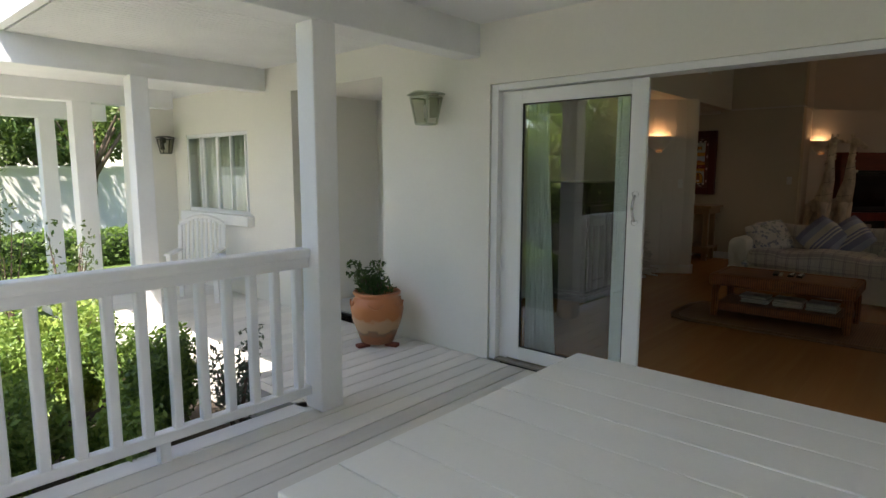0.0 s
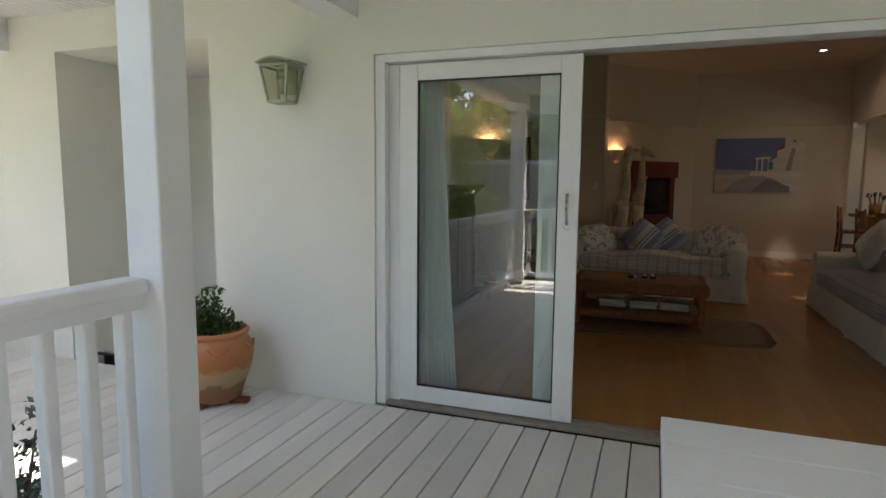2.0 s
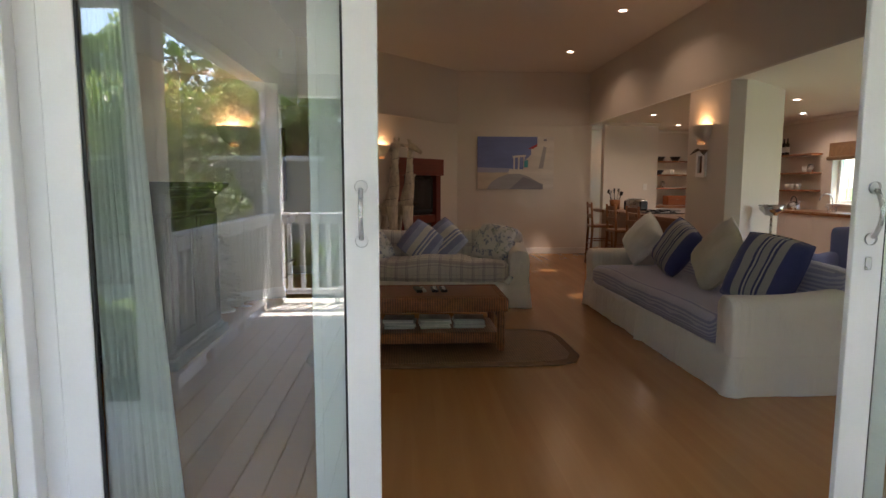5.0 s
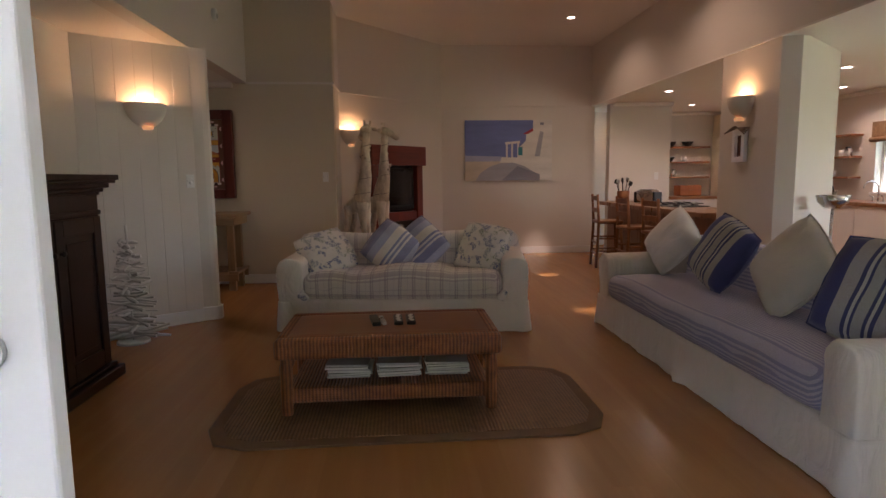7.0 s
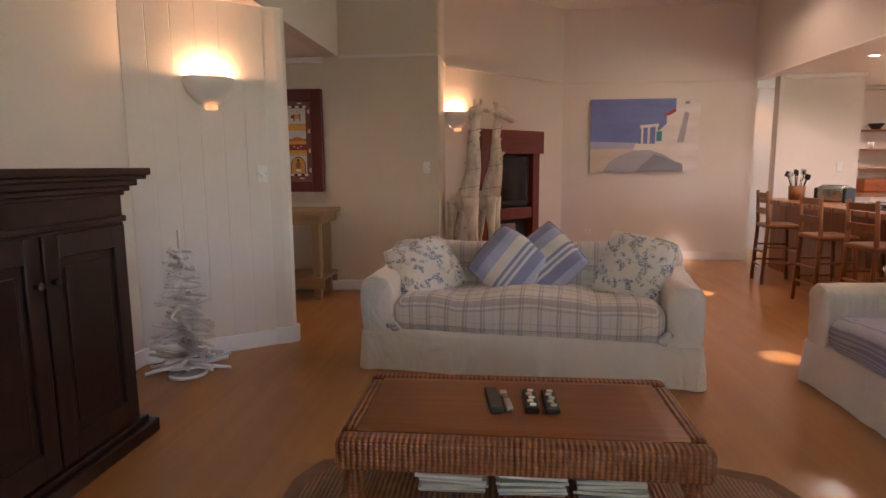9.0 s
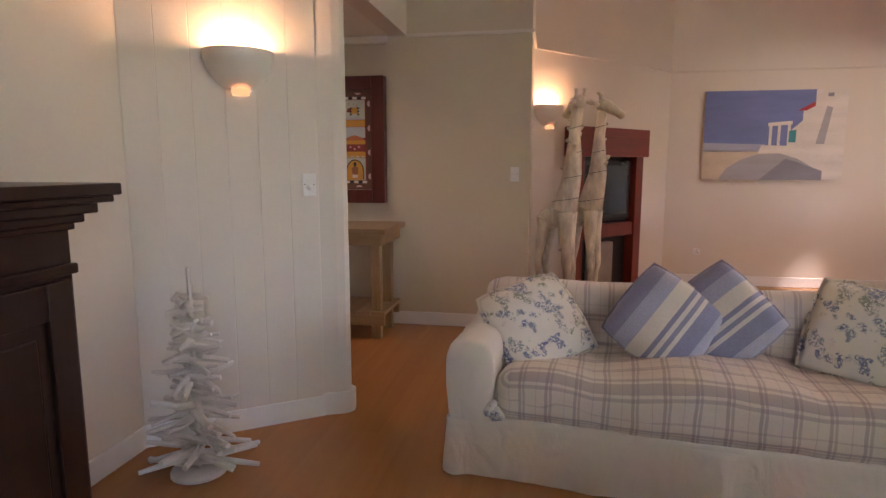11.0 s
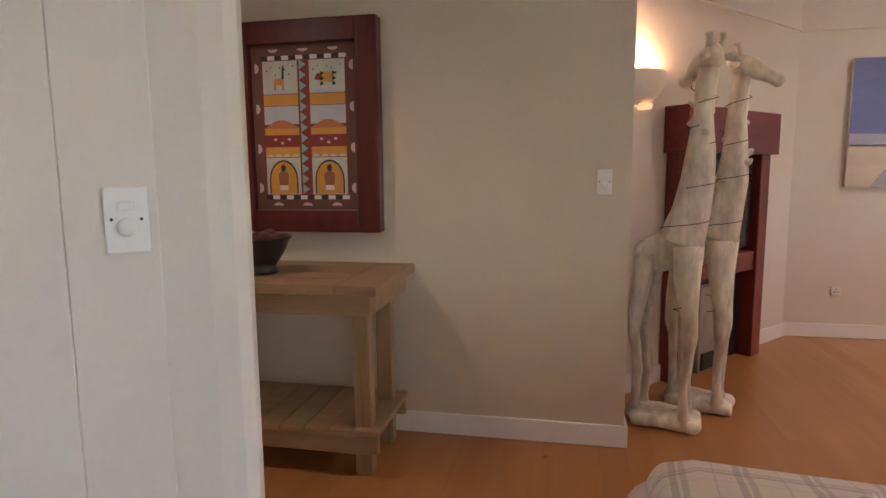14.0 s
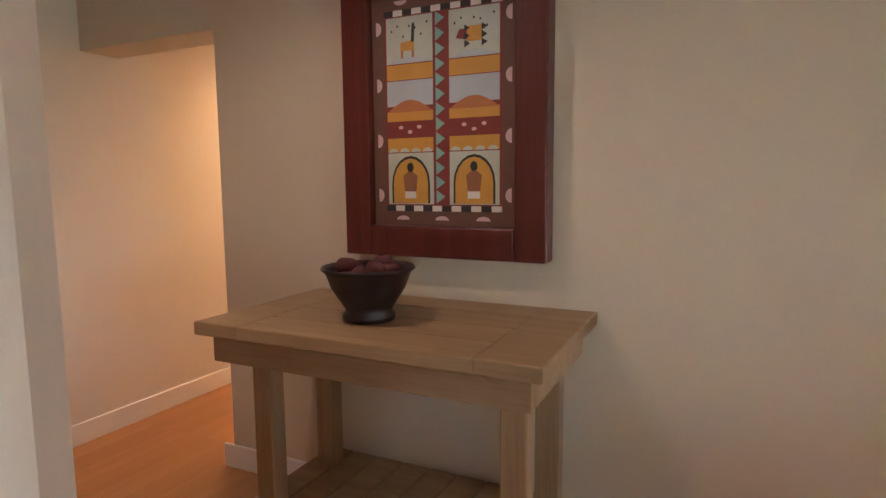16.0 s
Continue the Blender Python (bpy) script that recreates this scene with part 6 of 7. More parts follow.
bm = B()
box(bm, 0, PWW, -0.0008, 0.002, 0, PHH)
bpy.data.objects.remove(fp)
fa_field = part("picture_field", bm, PAINTS["red"], fa, "painted picture field", m=pose(PX, -0.0125, PZ))
for i in range(12):
    for z0, z1 in ((0.0, 0.028), (0.972, 1.0)):
        fpaint("border_check", ((i / 12, z0), ((i + 1) / 12, z0), ((i + 1) / 12, z1), (i / 12, z1)), "white" if i % 2 else "black", 0.002)
for x0, x1 in ((0.02, 0.43), (0.57, 0.98)):
    w = x1 - x0
    fpaint("top_scene", ((x0, 0.74), (x1, 0.74), (x1, 0.965), (x0, 0.965)), "sky", 0.002)
    fpaint("hill", [(x0 + w * k / 8, 0.74 + 0.035 * math.sin(math.pi * k / 8)) for k in range(9)], "blue", 0.003)
    fpaint("ochre_band", ((x0, 0.66), (x1, 0.66), (x1, 0.735), (x0, 0.735)), "ochre", 0.002)
    fpaint("landscape_sky", ((x0, 0.53), (x1, 0.53), (x1, 0.655), (x0, 0.655)), "blue", 0.002)
    fpaint("landscape_hill", [(x0 + w * k / 8, 0.50 + 0.06 * math.sin(math.pi * k / 8)) for k in range(9)], "orange", 0.003)
    fpaint("landscape_ground", ((x0, 0.455), (x1, 0.455), (x1, 0.505), (x0, 0.505)), "ochre", 0.0025)
    fpaint("ochre_band", ((x0, 0.30), (x1, 0.30), (x1, 0.37), (x0, 0.37)), "ochre", 0.002)
    for k in range(4):
        cx = x0 + w * (k + 0.5) / 4
        fpaint("scallop", [(cx + w * 0.10 * math.cos(a), 0.30 + 0.02 * math.sin(a)) for a in [math.pi * q / 6 for q in range(7)]], "sky", 0.003)
    fpaint("figure_scene", ((x0, 0.035), (x1, 0.035), (x1, 0.295), (x0, 0.295)), "sky", 0.002)
    arch = [(x0 + w * (0.5 + 0.42 * math.cos(a)), 0.14 + 0.14 * math.sin(a)) for a in [math.pi * q / 10 for q in range(11)]]
    fpaint("arch_edge", [(x0 + 0.08 * w, 0.04)] + [(x0 + 0.92 * w, 0.04)] + arch, "black", 0.003)
    arch = [(x0 + w * (0.5 + 0.38 * math.cos(a)), 0.14 + 0.127 * math.sin(a)) for a in [math.pi * q / 10 for q in range(11)]]
    fpaint("arch", [(x0 + 0.12 * w, 0.04)] + [(x0 + 0.88 * w, 0.04)] + arch, "ochre", 0.004)
    c = x0 + w * 0.5
    fpaint("plain_motif", ((c - 0.05, 0.09), (c + 0.05, 0.09), (c + 0.065, 0.18), (c + 0.02, 0.20), (c - 0.02, 0.20), (c - 0.065, 0.18)), "skin", 0.005)
    fpaint("plain_motif", ((c - 0.05, 0.065), (c + 0.05, 0.065), (c + 0.05, 0.10), (c - 0.05, 0.10)), "white", 0.0055)
    fpaint("plain_motif", [(c + 0.03 * math.cos(a), 0.222 + 0.025 * math.sin(a)) for a in [2 * math.pi * q / 10 for q in range(10)]], "black", 0.005)
    for k in range(3):
        fpaint("flower", [(x0 + w * (0.3 + 0.2 * k) + 0.02 * math.cos(a), 0.412 + 0.012 * (-1) ** k + 0.009 * math.sin(a)) for a in [2 * math.pi * q / 8 for q in range(8)]], "pink", 0.003)
    for k in range(7):
        fpaint("spot", [(x0 + w * (0.12 + 0.128 * k) + 0.008 * math.cos(a), 0.90 + 0.03 * math.sin(k * 2.3) + 0.006 * math.sin(a)) for a in [2 * math.pi * q / 6 for q in range(6)]], "black", 0.003)
# the two animals of the upper scenes
c = 0.23
fpaint("plain_motif", ((c - 0.08, 0.80), (c + 0.04, 0.80), (c + 0.04, 0.85), (c - 0.08, 0.84)), "ochre", 0.004)
fpaint("plain_motif", ((c + 0.015, 0.84), (c + 0.04, 0.84), (c + 0.045, 0.93), (c + 0.025, 0.93)), "black", 0.0045)
for x in (-0.075, 0.02):
    fpaint("plain_motif", ((c + x, 0.765), (c + x + 0.018, 0.765), (c + x + 0.018, 0.80), (c + x, 0.80)), "orange", 0.0045)
c = 0.78
fpaint("plain_motif", ((c - 0.06, 0.81), (c + 0.06, 0.81), (c + 0.06, 0.88), (c - 0.06, 0.88)), "ochre", 0.004)
fpaint("plain_motif", ((c - 0.15, 0.83), (c - 0.06, 0.82), (c - 0.06, 0.87), (c - 0.12, 0.87)), "red", 0.004)
for x in (-0.08, 0.06):
    for k in range(3):
        fpaint("plain_motif", ((c + x, 0.785 + 0.035 * k), (c + x + 0.045, 0.80 + 0.035 * k), (c + x, 0.818 + 0.035 * k)), "black", 0.0045)
for k in range(13):
    z = 0.04 + k * 0.072
    fpaint("zigzag", ((0.455, z), (0.455, z + 0.066), (0.53, z + 0.033)), "teal", 0.003)
for k in range(4):
    for x, s in ((-0.075, 1), (1.075, -1)):
        fpaint("half_moon", [(x + s * 0.05 * math.sin(a), 0.08 + 0.28 * k + 0.035 * math.cos(a)) for a in [math.pi * q / 6 for q in range(7)]], "pink", 0.001)
for k in range(3):
    for z, s in ((-0.045, 1), (1.045, -1)):
        fpaint("half_moon", [(0.15 + 0.35 * k + 0.06 * math.cos(a), z + s * 0.022 * math.sin(a)) for a in [math.pi * q / 6 for q in range(7)]], "pink", 0.001)

# ---- console table ----
CO = thing("console_table", "pale wooden plank console table with slatted shelf", "console table", pose(-3.27, 10.45, 0))
for x0, x1, y0, y1 in [(-0.58, -0.40, -0.34, 0.32), (0.40, 0.58, -0.34, 0.32)] + [(-0.399, 0.399, -0.34 + 0.165 * k + 0.001, -0.34 + 0.165 * (k + 1) - 0.001) for k in range(4)]:
    bm = B()
    box(bm, x0, x1, y0, y1, 0.878, 0.922, 0.004)
    part("plank", bm, PALEWOOD, CO)
for y in (-0.30, 0.25):
    bm = B()
    box(bm, -0.54, 0.54, y, y + 0.035, 0.785, 0.878, 0.003)
    part("apron", bm, PALEWOOD, CO)
for x in (-0.54, 0.505):
    bm = B()
    box(bm, x, x + 0.035, -0.265, 0.25, 0.785, 0.878, 0.003)
    part("apron", bm, PALEWOOD, CO)
for x in (-0.46, 0.45):
    for y in (-0.14, 0.20):
        bm = B()
        box(bm, x - 0.04, x + 0.04, y - 0.035, y + 0.035, 0, 0.878, 0.006)
        part("leg", bm, PALEWOOD_Z, CO)
for y in (-0.21, 0.26):
    bm = B()
    box(bm, -0.53, 0.53, y, y + 0.035, 0.12, 0.205, 0.003)
    part("shelf_rail", bm, PALEWOOD, CO)
for k in range(9):
    x = -0.54 + k * 0.12
    bm = B()
    box(bm, x + 0.003, x + 0.117, -0.22, 0.31, 0.206, 0.236, 0.005)
    part("shelf_slat", bm, PALEWOOD, CO)
bowl = thing("bowl", "dark glazed footed bowl of dried seed pods", "bowl", pose(-3.345, 10.37, 0.923) @ Matrix.Diagonal((0.93, 0.93, 0.93, 1)))
bm = B()
lathe(bm, ((0.0, 0.0), (0.09, 0.0), (0.093, 0.02), (0.08, 0.035), (0.095, 0.06), (0.13, 0.115), (0.148, 0.165), (0.165, 0.18), (0.160, 0.187), (0.14, 0.172), (0.12, 0.115), (0.06, 0.055), (0.0, 0.05)), 32)
part("dish", bm, surface("dark_glaze", (0.018, 0.012, 0.012), 0.35, 0.3, 8, 60, 0.1), bowl, smooth=True)
PODS = surface("seed_pods", (0.10, 0.025, 0.025), 0.7, 0.3, 12, 80, 0.5)
for k in range(9):
    a = k * 0.7
    bm = B()
    soft(bm, 0.075, 0.06, 0.06, 0.028, 6, 0.01, 20, k, pose(0.075 * math.cos(a) * (k > 0), 0.075 * math.sin(a) * (k > 0), 0.145 + 0.02 * (k % 3), 0, 0, k * 40))
    part("seed_pod", bm, PODS, bowl, "dark red dried pod", True)

# ---- curtain beside the door ----
n = 60
CURT = surface("aqua_voile", (0.84, 0.90, 0.90), 0.85, 0.08, 3, 120, 0.2, stretch=(6, 1, 0.3), sheen=0.2)
V, F = [], []
for i in range(n + 1):
    for j in range(9):
        z = 0.03 + 2.09 * j / 8
        sway = 0.11 * (1 - j / 8) ** 1.5
        V.append((-2.21 + (0.175 + sway) * i / n, 4.06 + 0.020 * math.sin(i * 1.05) + 0.010 * math.sin(i * 2.3 + j * 0.4), z))
for i in range(n):
    for j in range(8):
        a = i * 9 + j
        F.append((a, a + 9, a + 10, a + 1))
ct_ = raw("curtain", V, F, CURT, None, True, "pale aqua curtain gathered beside the glass door", "curtain")
sol = ct_.modifiers.new("thickness", "SOLIDIFY")
sol.thickness = 0.004
bm = B()
tube(bm, ((-2.4, 4.06, 2.13), (1.7, 4.06, 2.13)), 0.012, 8)
part("curtain_rod", bm, WHITE, None, "thin white curtain rod over the door", category="curtain rod")

# ---- kitchen ----
COUNTER = surface("wood_counter", (0.30, 0.14, 0.06), 0.3, 0.2, 3, 60, 0.1, stretch=(1, 6, 1))
bar = thing("kitchen_bar", "wooden breakfast bar with thick wooden top", "bar counter", pose(2.75, 10.85, 0))
bm = B()
box(bm, -0.36, 0.36, -1.6, 1.75, 0.85, 0.905, 0.008)
part("counter_top", bm, COUNTER, bar, "thick wooden counter top")
for k in range(8):
    bm = B()
    box(bm, -0.20, -0.17, -1.55 + k * 0.41, -1.55 + k * 0.41 + 0.405, 0.0, 0.85, 0.004)
    part("front_panel", bm, BARWOOD, bar)
bm = B()
box(bm, -0.17, 0.33, -1.55, 1.73, 0.08, 0.85)
part("body", bm, BARWOOD, bar)


def stool(m):
    t = thing("bar_stool", "brown wooden ladder-back bar stool", "bar stool", m, "bar stools")
    for x in (-0.17, 0.17):
        bm = B()
        tube(bm, ((x * 1.08, 0.19, 0), (x, 0.16, 0.64), (x, 0.185, 1.05)), (0.02, 0.021, 0.017), 8)
        part("back_leg", bm, BARWOOD, t, "", True)
        bm = B()
        tube(bm, ((x * 1.12, -0.19, 0), (x, -0.15, 0.64)), (0.019, 0.021), 8)
        part("front_leg", bm, BARWOOD, t, "", True)
        for z in (0.24, 0.42):
            bm = B()
            tube(bm, ((x * 1.06, -0.175, z), (x * 1.04, 0.178, z)), 0.012, 6)
            part("stretcher", bm, BARWOOD, t)
    bm = B()
    soft(bm, 0.40, 0.37, 0.045, 0.02, 8, m=pose(0, 0, 0.655))
    part("seat", bm, BARWOOD, t, "", True)
    for z in (0.20, 0.36):
        for y in (-0.178, 0.18):
            bm = B()
            tube(bm, ((-0.18, y, z), (0.18, y, z)), 0.012, 6)
            part("stretcher", bm, BARWOOD, t)
    for z in (0.82, 0.99):
        bm = B()
        box(bm, -0.165, 0.165, 0.168, 0.188, z - 0.03, z + 0.035, 0.005)
        part("back_slat", bm, BARWOOD, t)
    return t


st = stool(pose(2.18, 11.55, 0, 0, 0, 84))
copy_thing(st, pose(2.17, 10.50, 0, 0, 0, 92))
copy_thing(st, pose(2.20, 9.75, 0, 0, 0, 96))

# bar top things
tp = thing("utensil_pot", "brown wooden pot full of kitchen utensils", "utensil pot", pose(2.66, 12.2, 0.906))
bm = B()
lathe(bm, ((0.0, 0.0), (0.085, 0.0), (0.095, 0.17), (0.082, 0.17), (0.075, 0.02), (0.0, 0.02)), 22)
part("pot", bm, BARWOOD, tp, smooth=True)
r = random.Random(1)
for k in range(9):
    a = k * 0.7
    e = Vector((0.11 * math.cos(a), 0.11 * math.sin(a), r.uniform(0.27, 0.36)))
    bm = B()
    tube(bm, ((0.03 * math.cos(a), 0.03 * math.sin(a), 0.03), e), 0.006, 6)
    soft(bm, 0.055, 0.03, 0.07, 0.014, 4, m=pose(*e, 0, 20 * math.cos(a), math.degrees(a)))
    part("utensil", bm, METAL if k % 2 else BLACK, tp, "steel ladle" if k % 2 else "black spoon")
to = thing("toaster", "brushed steel toaster with black ends", "toaster", pose(2.86, 11.75, 0.906, 0, 0, -65))
bm = B()
soft(bm, 0.34, 0.18, 0.19, 0.05, 8, m=pose(0, 0, 0.10))
part("shell", bm, METAL, to, smooth=True)
for x in (-0.175, 0.175):
    bm = B()
    box(bm, x - 0.02, x + 0.02, -0.085, 0.085, 0.0, 0.165, 0.015)
    part("end_cap", bm, BLACK, to, "black plastic end")
bm = B()
box(bm, -0.12, 0.12, -0.05, -0.02, 0.19, 0.197)
part("slot", bm, BLACK, to)
bm = B()
box(bm, -0.12, 0.12, 0.02, 0.05, 0.19, 0.197)
part("slot", bm, BLACK, to)
hob = thing("gas_hob", "black gas hob set in the counter", "hob", pose(2.86, 10.75, 0.906))
bm = B()
box(bm, -0.24, 0.24, -0.33, 0.33, 0.0, 0.012, 0.004)
part("plate", bm, BLACK, hob)
for x in (-0.12, 0.12):
    for y in (-0.17, 0.17):
        bm = B()
        lathe(bm, ((0.0, 0.03), (0.04, 0.03), (0.045, 0.012)), 14, (x, y))
        part("burner", bm, BLACK, hob)
        bm = B()
        for a in range(4):
            box(bm, 0.02, 0.11, -0.006, 0.006, 0.035, 0.047, 0, pose(x, y, 0, 0, 0, 45 + 90 * a))
        part("pan_grate", bm, BLACK, hob)


def shelf_unit(name, m, w, heights, label, things):
    for z in heights:
        bm = B()
        box(bm, 0, w, -0.2, 0, -0.03, 0, 0.003)
        part("wall_shelf", bm, BARWOOD, None, label, False, m @ pose(0, 0, z), "shelf", "kitchen shelves")
    for kind, x, z in things:
        b = m @ pose(x, -0.10, z + 0.001)
        bm = B()
        if kind == "bowl":
            lathe(bm, ((0.0, 0.0), (0.05, 0.0), (0.10, 0.07), (0.108, 0.09), (0.095, 0.085), (0.04, 0.02), (0.0, 0.018)), 18)
            part("bowl", bm, BLACK, None, "dark bowl on a kitchen shelf", True, b, "bowl")
        elif kind == "cup":
            lathe(bm, ((0.0, 0.0), (0.035, 0.0), (0.042, 0.10), (0.038, 0.10), (0.032, 0.01), (0.0, 0.01)), 16)
            o = part("cup", bm, PLASTIC, None, "white cup on a kitchen shelf", True, b, "cup", "shelf cups")
            bm = B()
            tube(bm, [(0.04 + 0.025 * math.sin(math.pi * k / 6), 0, 0.02 + 0.06 * k / 6) for k in range(7)], 0.005, 6)
            part("handle", bm, PLASTIC, o)
        elif kind == "bottle":
            lathe(bm, ((0.0, 0.0), (0.037, 0.0), (0.038, 0.19), (0.02, 0.225), (0.014, 0.235), (0.014, 0.30), (0.0, 0.30)), 16)
            o = part("wine_bottle", bm, BLACK, None, "dark wine bottle with pale label", True, b, "bottle", "shelf bottles")
            bm = B()
            lathe(bm, ((0.0385, 0.05), (0.0395, 0.055), (0.0395, 0.14), (0.0385, 0.145)), 16)
            part("label", bm, PLASTIC, o, "pale paper label", True)
        elif kind == "jar":
            lathe(bm, ((0.0, 0.0), (0.05, 0.0), (0.055, 0.05), (0.05, 0.11), (0.035, 0.12), (0.0, 0.12)), 16)
            o = part("jar", bm, METAL, None, "steel jar on a kitchen shelf", True, b, "jar")
            bm = B()
            lathe(bm, ((0.037, 0.12), (0.037, 0.135), (0.0, 0.14)), 16)
            part("lid", bm, BLACK, o, "dark lid", True)


shelf_unit("alcove", pose(3.66, 14.19, 0), 1.35, (1.28, 1.56, 1.84), "brown wooden shelf in the kitchen alcove", (("bowl", 0.15, 1.84), ("bowl", 0.62, 1.84), ("bowl", 0.95, 1.84), ("jar", 0.3, 1.56), ("bowl", 0.6, 1.56), ("cup", 0.9, 1.56), ("cup", 0.2, 1.28), ("jar", 0.7, 1.28)))
shelf_unit("window_wall", pose(5.94, 12.7, 0, 0, 0, -90), 1.25, (1.26, 1.56, 1.88), "brown wooden shelf beside the kitchen window", (("bottle", 0.35, 1.88), ("bottle", 0.45, 1.88), ("cup", 0.95, 1.56), ("jar", 1.1, 1.56), ("cup", 0.5, 1.26), ("cup", 0.65, 1.26), ("cup", 0.82, 1.26), ("jar", 0.2, 1.26)))

kc = thing("kitchen_counter", "white kitchen counter with wooden top", "kitchen counter", pose(5.62, 10.7, 0))
bm = B()
box(bm, -0.32, 0.32, -1.9, 3.4, 0.87, 0.92, 0.006)
part("counter_top", bm, COUNTER, kc, "wooden counter top")
for k in range(8):
    bm = B()
    y = -1.88 + k * 0.655
    box(bm, -0.28, 0.32, y, y + 0.65, 0.09, 0.87, 0.004)
    part("cupboard_front", bm, WHITE, kc)
ac = thing("kitchen_counter", "white alcove counter with wooden top", "kitchen counter", pose(4.4, 13.88, 0))
bm = B()
box(bm, -0.74, 0.62, -0.32, 0.31, 0.87, 0.92, 0.006)
part("counter_top", bm, COUNTER, ac, "wooden counter top")
for k in range(2):
    bm = B()
    box(bm, -0.72 + k * 0.66, -0.72 + k * 0.66 + 0.655, -0.28, 0.31, 0.09, 0.87, 0.004)
    part("cupboard_front", bm, WHITE, ac)
bb = thing("bread_box", "orange-brown wooden bread box", "bread box", pose(4.55, 13.9, 0.921))
bm = B()
box(bm, -0.21, 0.21, -0.13, 0.13, 0, 0.2, 0.02)
part("box", bm, wood("orange_wood", (0.26, 0.07, 0.02), (0.36, 0.11, 0.035), (0.45, 0.16, 0.05), 0.35, 0, 20, False, False), bb)
bm = B()
soft(bm, 0.08, 0.02, 0.02, 0.008, 4, m=pose(0, -0.138, 0.11))
part("knob", bm, BARWOOD, bb)
tc = thing("tall_cupboard", "tall cream painted kitchen cupboard", "cupboard", pose(5.45, 13.6, 0))
CREAM = surface("cream_cupboard_paint", (0.74, 0.66, 0.48), 0.45, 0.05, 2, 70, 0.08)
bm = B()
box(bm, -0.30, 0.15, -0.55, 0.58, 0.0, 2.42, 0.005)
part("body", bm, CREAM, tc)
for k in range(2):
    bm = B()
    y = -0.55 + k * 0.56
    box(bm, -0.32, -0.302, y + 0.005, y + 0.555, 0.1, 2.1, 0.004)
    dr = part("door", bm, CREAM, tc)
    bm = B()
    box(bm, -0.335, -0.322, y + 0.08, y + 0.48, 0.2, 2.0, 0.006)
    part("panel", bm, CREAM, dr)
kt = thing("kettle", "shiny steel stove kettle with black handle", "kettle", pose(5.55, 11.55, 0.921))
bm = B()
lathe(bm, ((0.0, 0.0), (0.10, 0.0), (0.105, 0.04), (0.09, 0.10), (0.05, 0.14), (0.0, 0.15)), 24)
part("body", bm, METAL, kt, smooth=True)
bm = B()
tube(bm, [(0, 0.08 * math.cos(math.pi * k / 8), 0.12 + 0.11 * math.sin(math.pi * k / 8)) for k in range(9)], 0.01, 8)
part("handle", bm, BLACK, kt, "black handle", True)
bm = B()
tube(bm, ((0, -0.08, 0.07), (0, -0.13, 0.12), (0, -0.15, 0.14)), (0.02, 0.014, 0.01), 8)
part("spout", bm, METAL, kt, smooth=True)
tapo = thing("kitchen_tap", "chrome swan-neck kitchen tap", "tap", pose(5.72, 10.85, 0.921))
bm = B()
tube(bm, [(0, 0, 0)] + [(-0.11 + 0.11 * math.cos(math.pi * k / 8), 0, 0.18 + 0.10 * math.sin(math.pi * k / 8)) for k in range(9)], 0.011, 8)
part("spout", bm, METAL, tapo, smooth=True)
for y in (-0.09, 0.09):
    bm = B()
    tube(bm, ((0, y, 0), (0, y, 0.06), (-0.04, y * 1.2, 0.08)), 0.012, 8)
    part("lever", bm, METAL, tapo, smooth=True)


def side_window(name, y0, y1, z0, z1, bars, label):
    t = thing(name, label, "window", kind="structure")
    bm = B()
    for a, b, c, d in ((y0, y1, z1 - 0.05, z1), (y0, y1, z0, z0 + 0.05), (y0, y0 + 0.05, z0 + 0.05, z1 - 0.05), (y1 - 0.05, y1, z0 + 0.05, z1 - 0.05), ((y0 + y1) / 2 - 0.03, (y0 + y1) / 2 + 0.03, z0 + 0.05, z1 - 0.05)):
        box(bm, 6.06, 6.12, a, b, c, d, 0.004)
    part("window_frame", bm, WHITE, t)
    for a, b in ((y0 + 0.05, (y0 + y1) / 2 - 0.03), ((y0 + y1) / 2 + 0.03, y1 - 0.05)):
        bm = B()
        box(bm, 6.085, 6.091, a, b, z0 + 0.05, z1 - 0.05)
        part("pane", bm, GLASS, t)
    bm = B()
    box(bm, 5.92, 6.06, y0 - 0.04, y1 + 0.04, z0 - 0.03, z0 - 0.002, 0.005)
    part("window_sill", bm, WHITE, t)
    if bars:
        k = 0
        while y0 + 0.12 + k * 0.115 < y1 - 0.06:
            bm = B()
            tube(bm, ((6.03, y0 + 0.12 + k * 0.115, z0 + 0.0), (6.03, y0 + 0.12 + k * 0.115, z1)), 0.007, 6)
            part("security_bar", bm, WHITE, t)
            k += 1
    return t


side_window("window_2", *KW, True, "white kitchen window with security bars")
side_window("window_3", *KW2, False, "white framed glazed side door")
bl = thing("window_blind", "rolled brown bamboo window blind", "blind", pose(5.93, (KW[0] + KW[1]) / 2, KW[3] - 0.02))
BAMBOO = wicker("bamboo_blind", (0.16, 0.08, 0.035), (0.36, 0.22, 0.11), 1, 0.02)
bm = B()
box(bm, -0.012, 0.0, -0.72, 0.72, -0.16, 0.10, 0.003)
part("slats", bm, BAMBOO, bl)
bm = B()
tube(bm, ((-0.02, -0.72, -0.15), (-0.02, 0.72, -0.15)), 0.035, 10)
part("roll", bm, BAMBOO, bl, "", True)

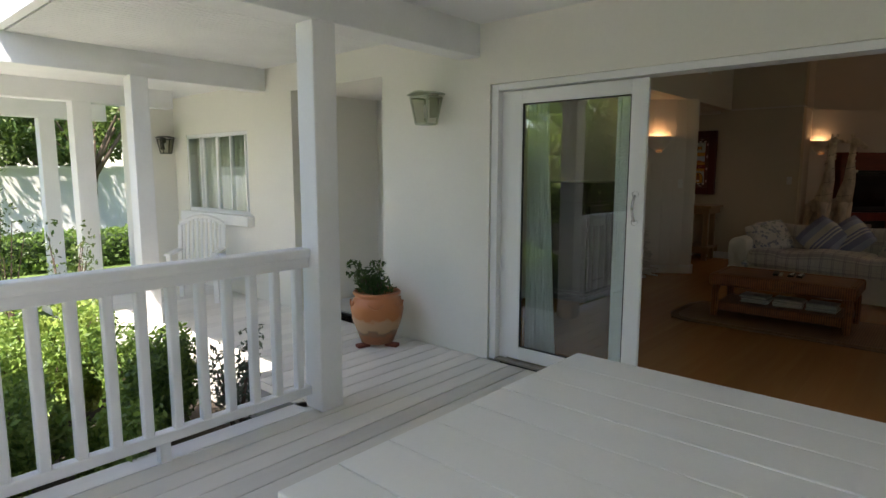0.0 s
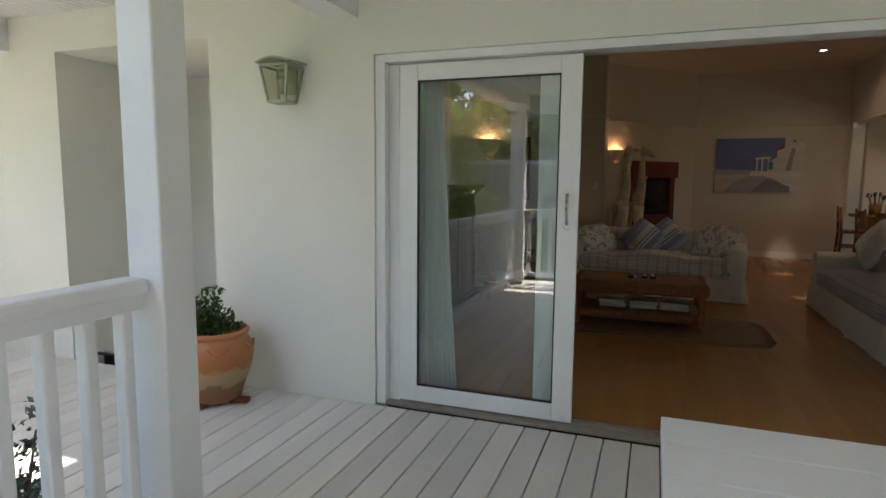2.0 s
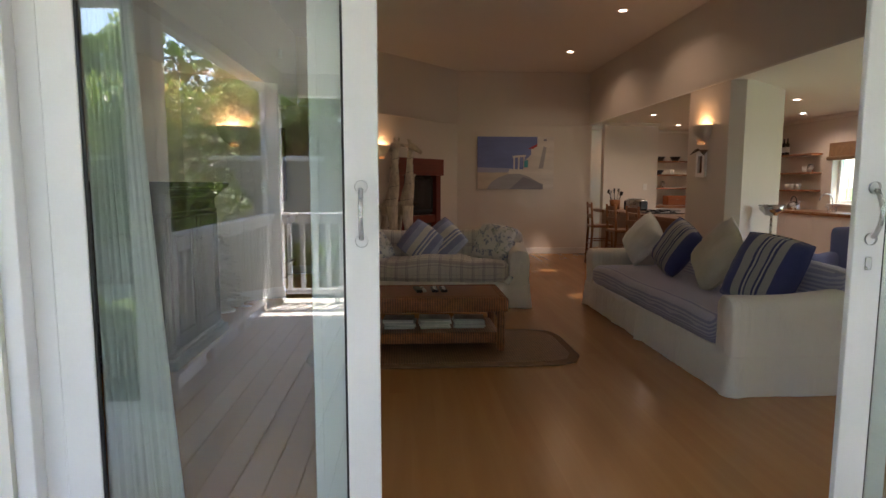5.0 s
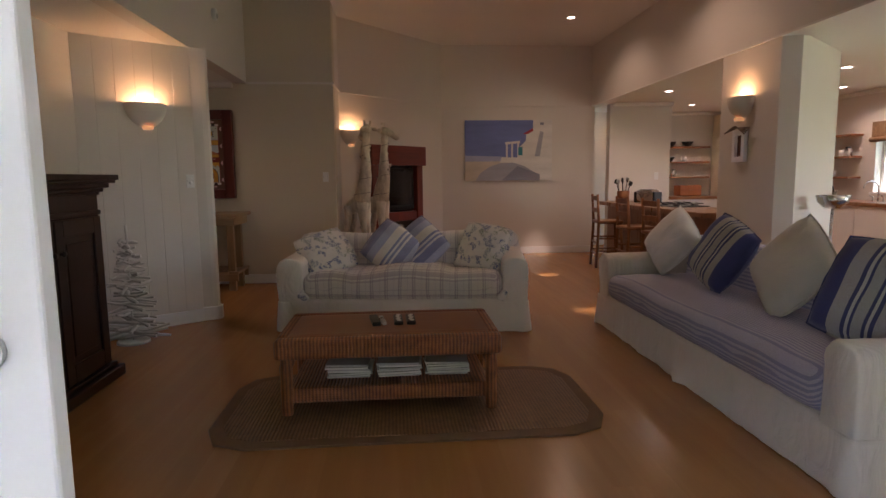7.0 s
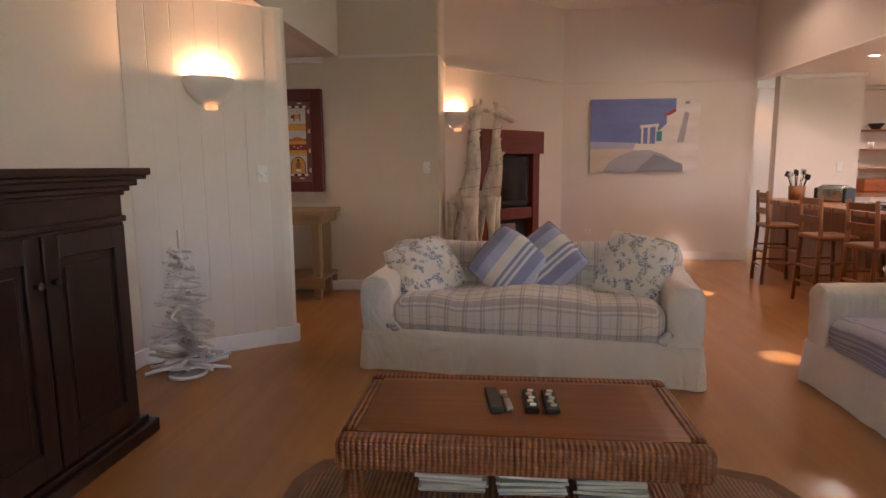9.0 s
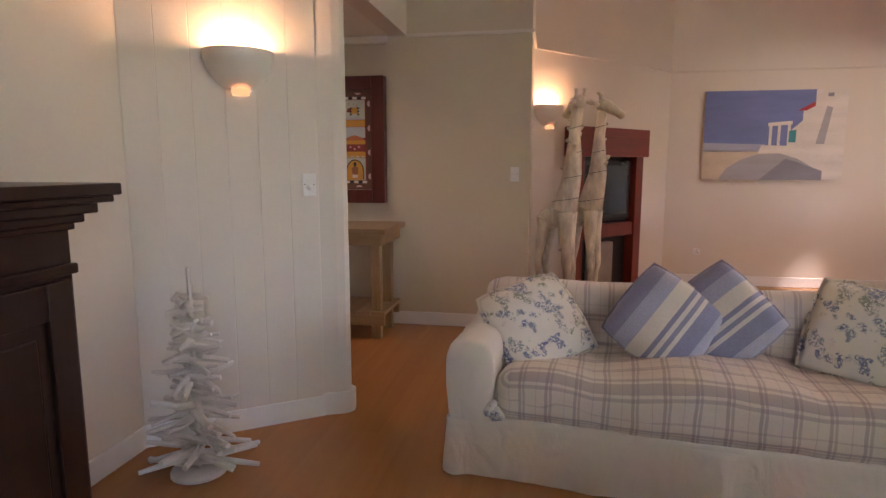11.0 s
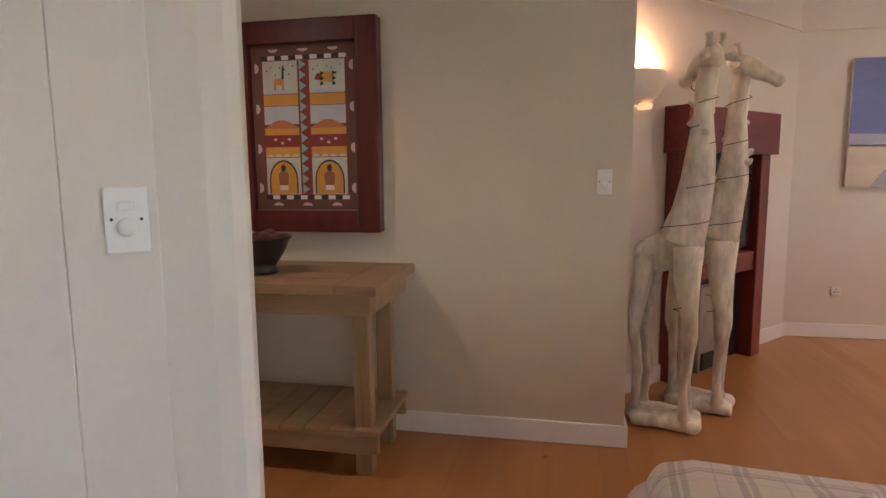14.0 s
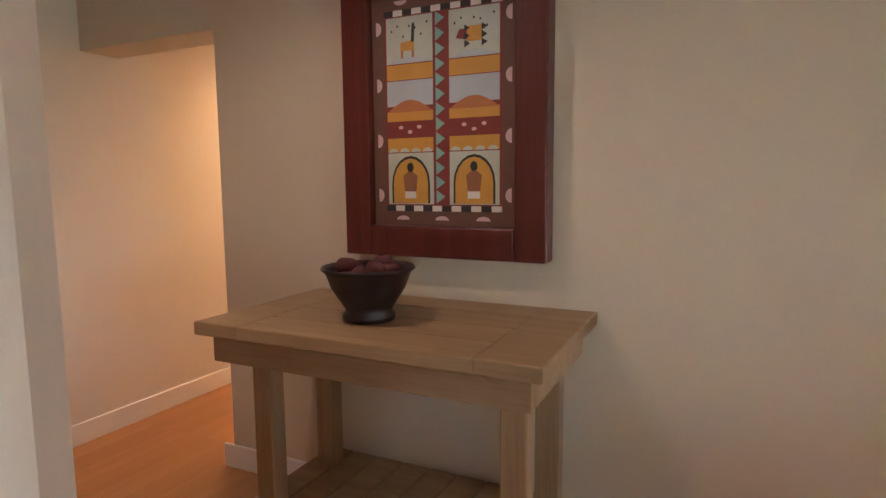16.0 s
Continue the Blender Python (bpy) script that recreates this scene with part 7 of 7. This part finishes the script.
# blue chair and steel bowl on stand beyond the sofa
BLUEC = surface("blue_canvas", (0.16, 0.18, 0.34), 0.85, 0.1, 5, 200, 0.3)
ch = thing("armchair", "low blue upholstered tub armchair", "armchair", pose(3.45, 7.45, 0, 0, 0, -60))
bm = B()
soft(bm, 0.74, 0.70, 0.34, 0.08, 8, 0.01, 4, 2, pose(0, 0, 0.26))
part("seat", bm, BLUEC, ch, "", True)
bm = B()
soft(bm, 0.74, 0.16, 0.60, 0.07, 8, 0.01, 4, 4, pose(0, 0.30, 0.60))
part("backrest", bm, BLUEC, ch, "", True)
for x in (-0.32, 0.32):
    bm = B()
    soft(bm, 0.13, 0.62, 0.34, 0.06, 8, 0.01, 4, 5, pose(x, -0.03, 0.46))
    part("armrest", bm, BLUEC, ch, "", True)
    for y in (-0.28, 0.28):
        bm = B()
        tube(bm, ((x, y, 0), (x, y, 0.1)), 0.025, 8)
        part("leg", bm, BARWOOD, ch)
sb = thing("steel_bowl", "shiny steel bowl on a tall thin stand", "bowl", pose(2.98, 8.15, 0))
bm = B()
lathe(bm, ((0.0, 1.0), (0.06, 1.005), (0.12, 1.06), (0.135, 1.12), (0.128, 1.12), (0.11, 1.07), (0.05, 1.02), (0.0, 1.018)), 24)
part("basin", bm, METAL, sb, smooth=True)
bm = B()
tube(bm, ((0, 0, 0.02), (0, 0, 1.0)), 0.012, 8)
lathe(bm, ((0.0, 0.03), (0.12, 0.02), (0.13, 0.0), (0.0, 0.0)), 20)
part("stand", bm, METAL, sb, smooth=True)

# small wall piece below the column lamp
wp = thing("wall_decoration", "white framed panel with dark twigs across", "decoration", pose(2.448, 8.70, 1.55, 0, 0, -90))
bm = B()
for x0, x1, z0, z1 in ((-0.10, -0.05, -0.12, 0.18), (0.05, 0.10, -0.12, 0.18), (-0.05, 0.05, -0.12, -0.07), (-0.05, 0.05, 0.13, 0.18)):
    box(bm, x0, x1, -0.04, 0, z0, z1, 0.004)
part("frame", bm, WHITE, wp)
bm = B()
box(bm, -0.05, 0.05, -0.012, 0, -0.07, 0.13)
part("inset", bm, PAINTS["brown"], wp, "brown inset")
for k in range(5):
    bm = B()
    tube(bm, ((-0.22 + 0.03 * k, -0.05, 0.16 + 0.012 * k), (0.0, -0.055 - 0.004 * k, 0.20 + 0.004 * k), (0.20 - 0.02 * k, -0.05, 0.19 - 0.014 * k)), 0.006, 5)
    part("twig", bm, BARK, wp, "dark twig")
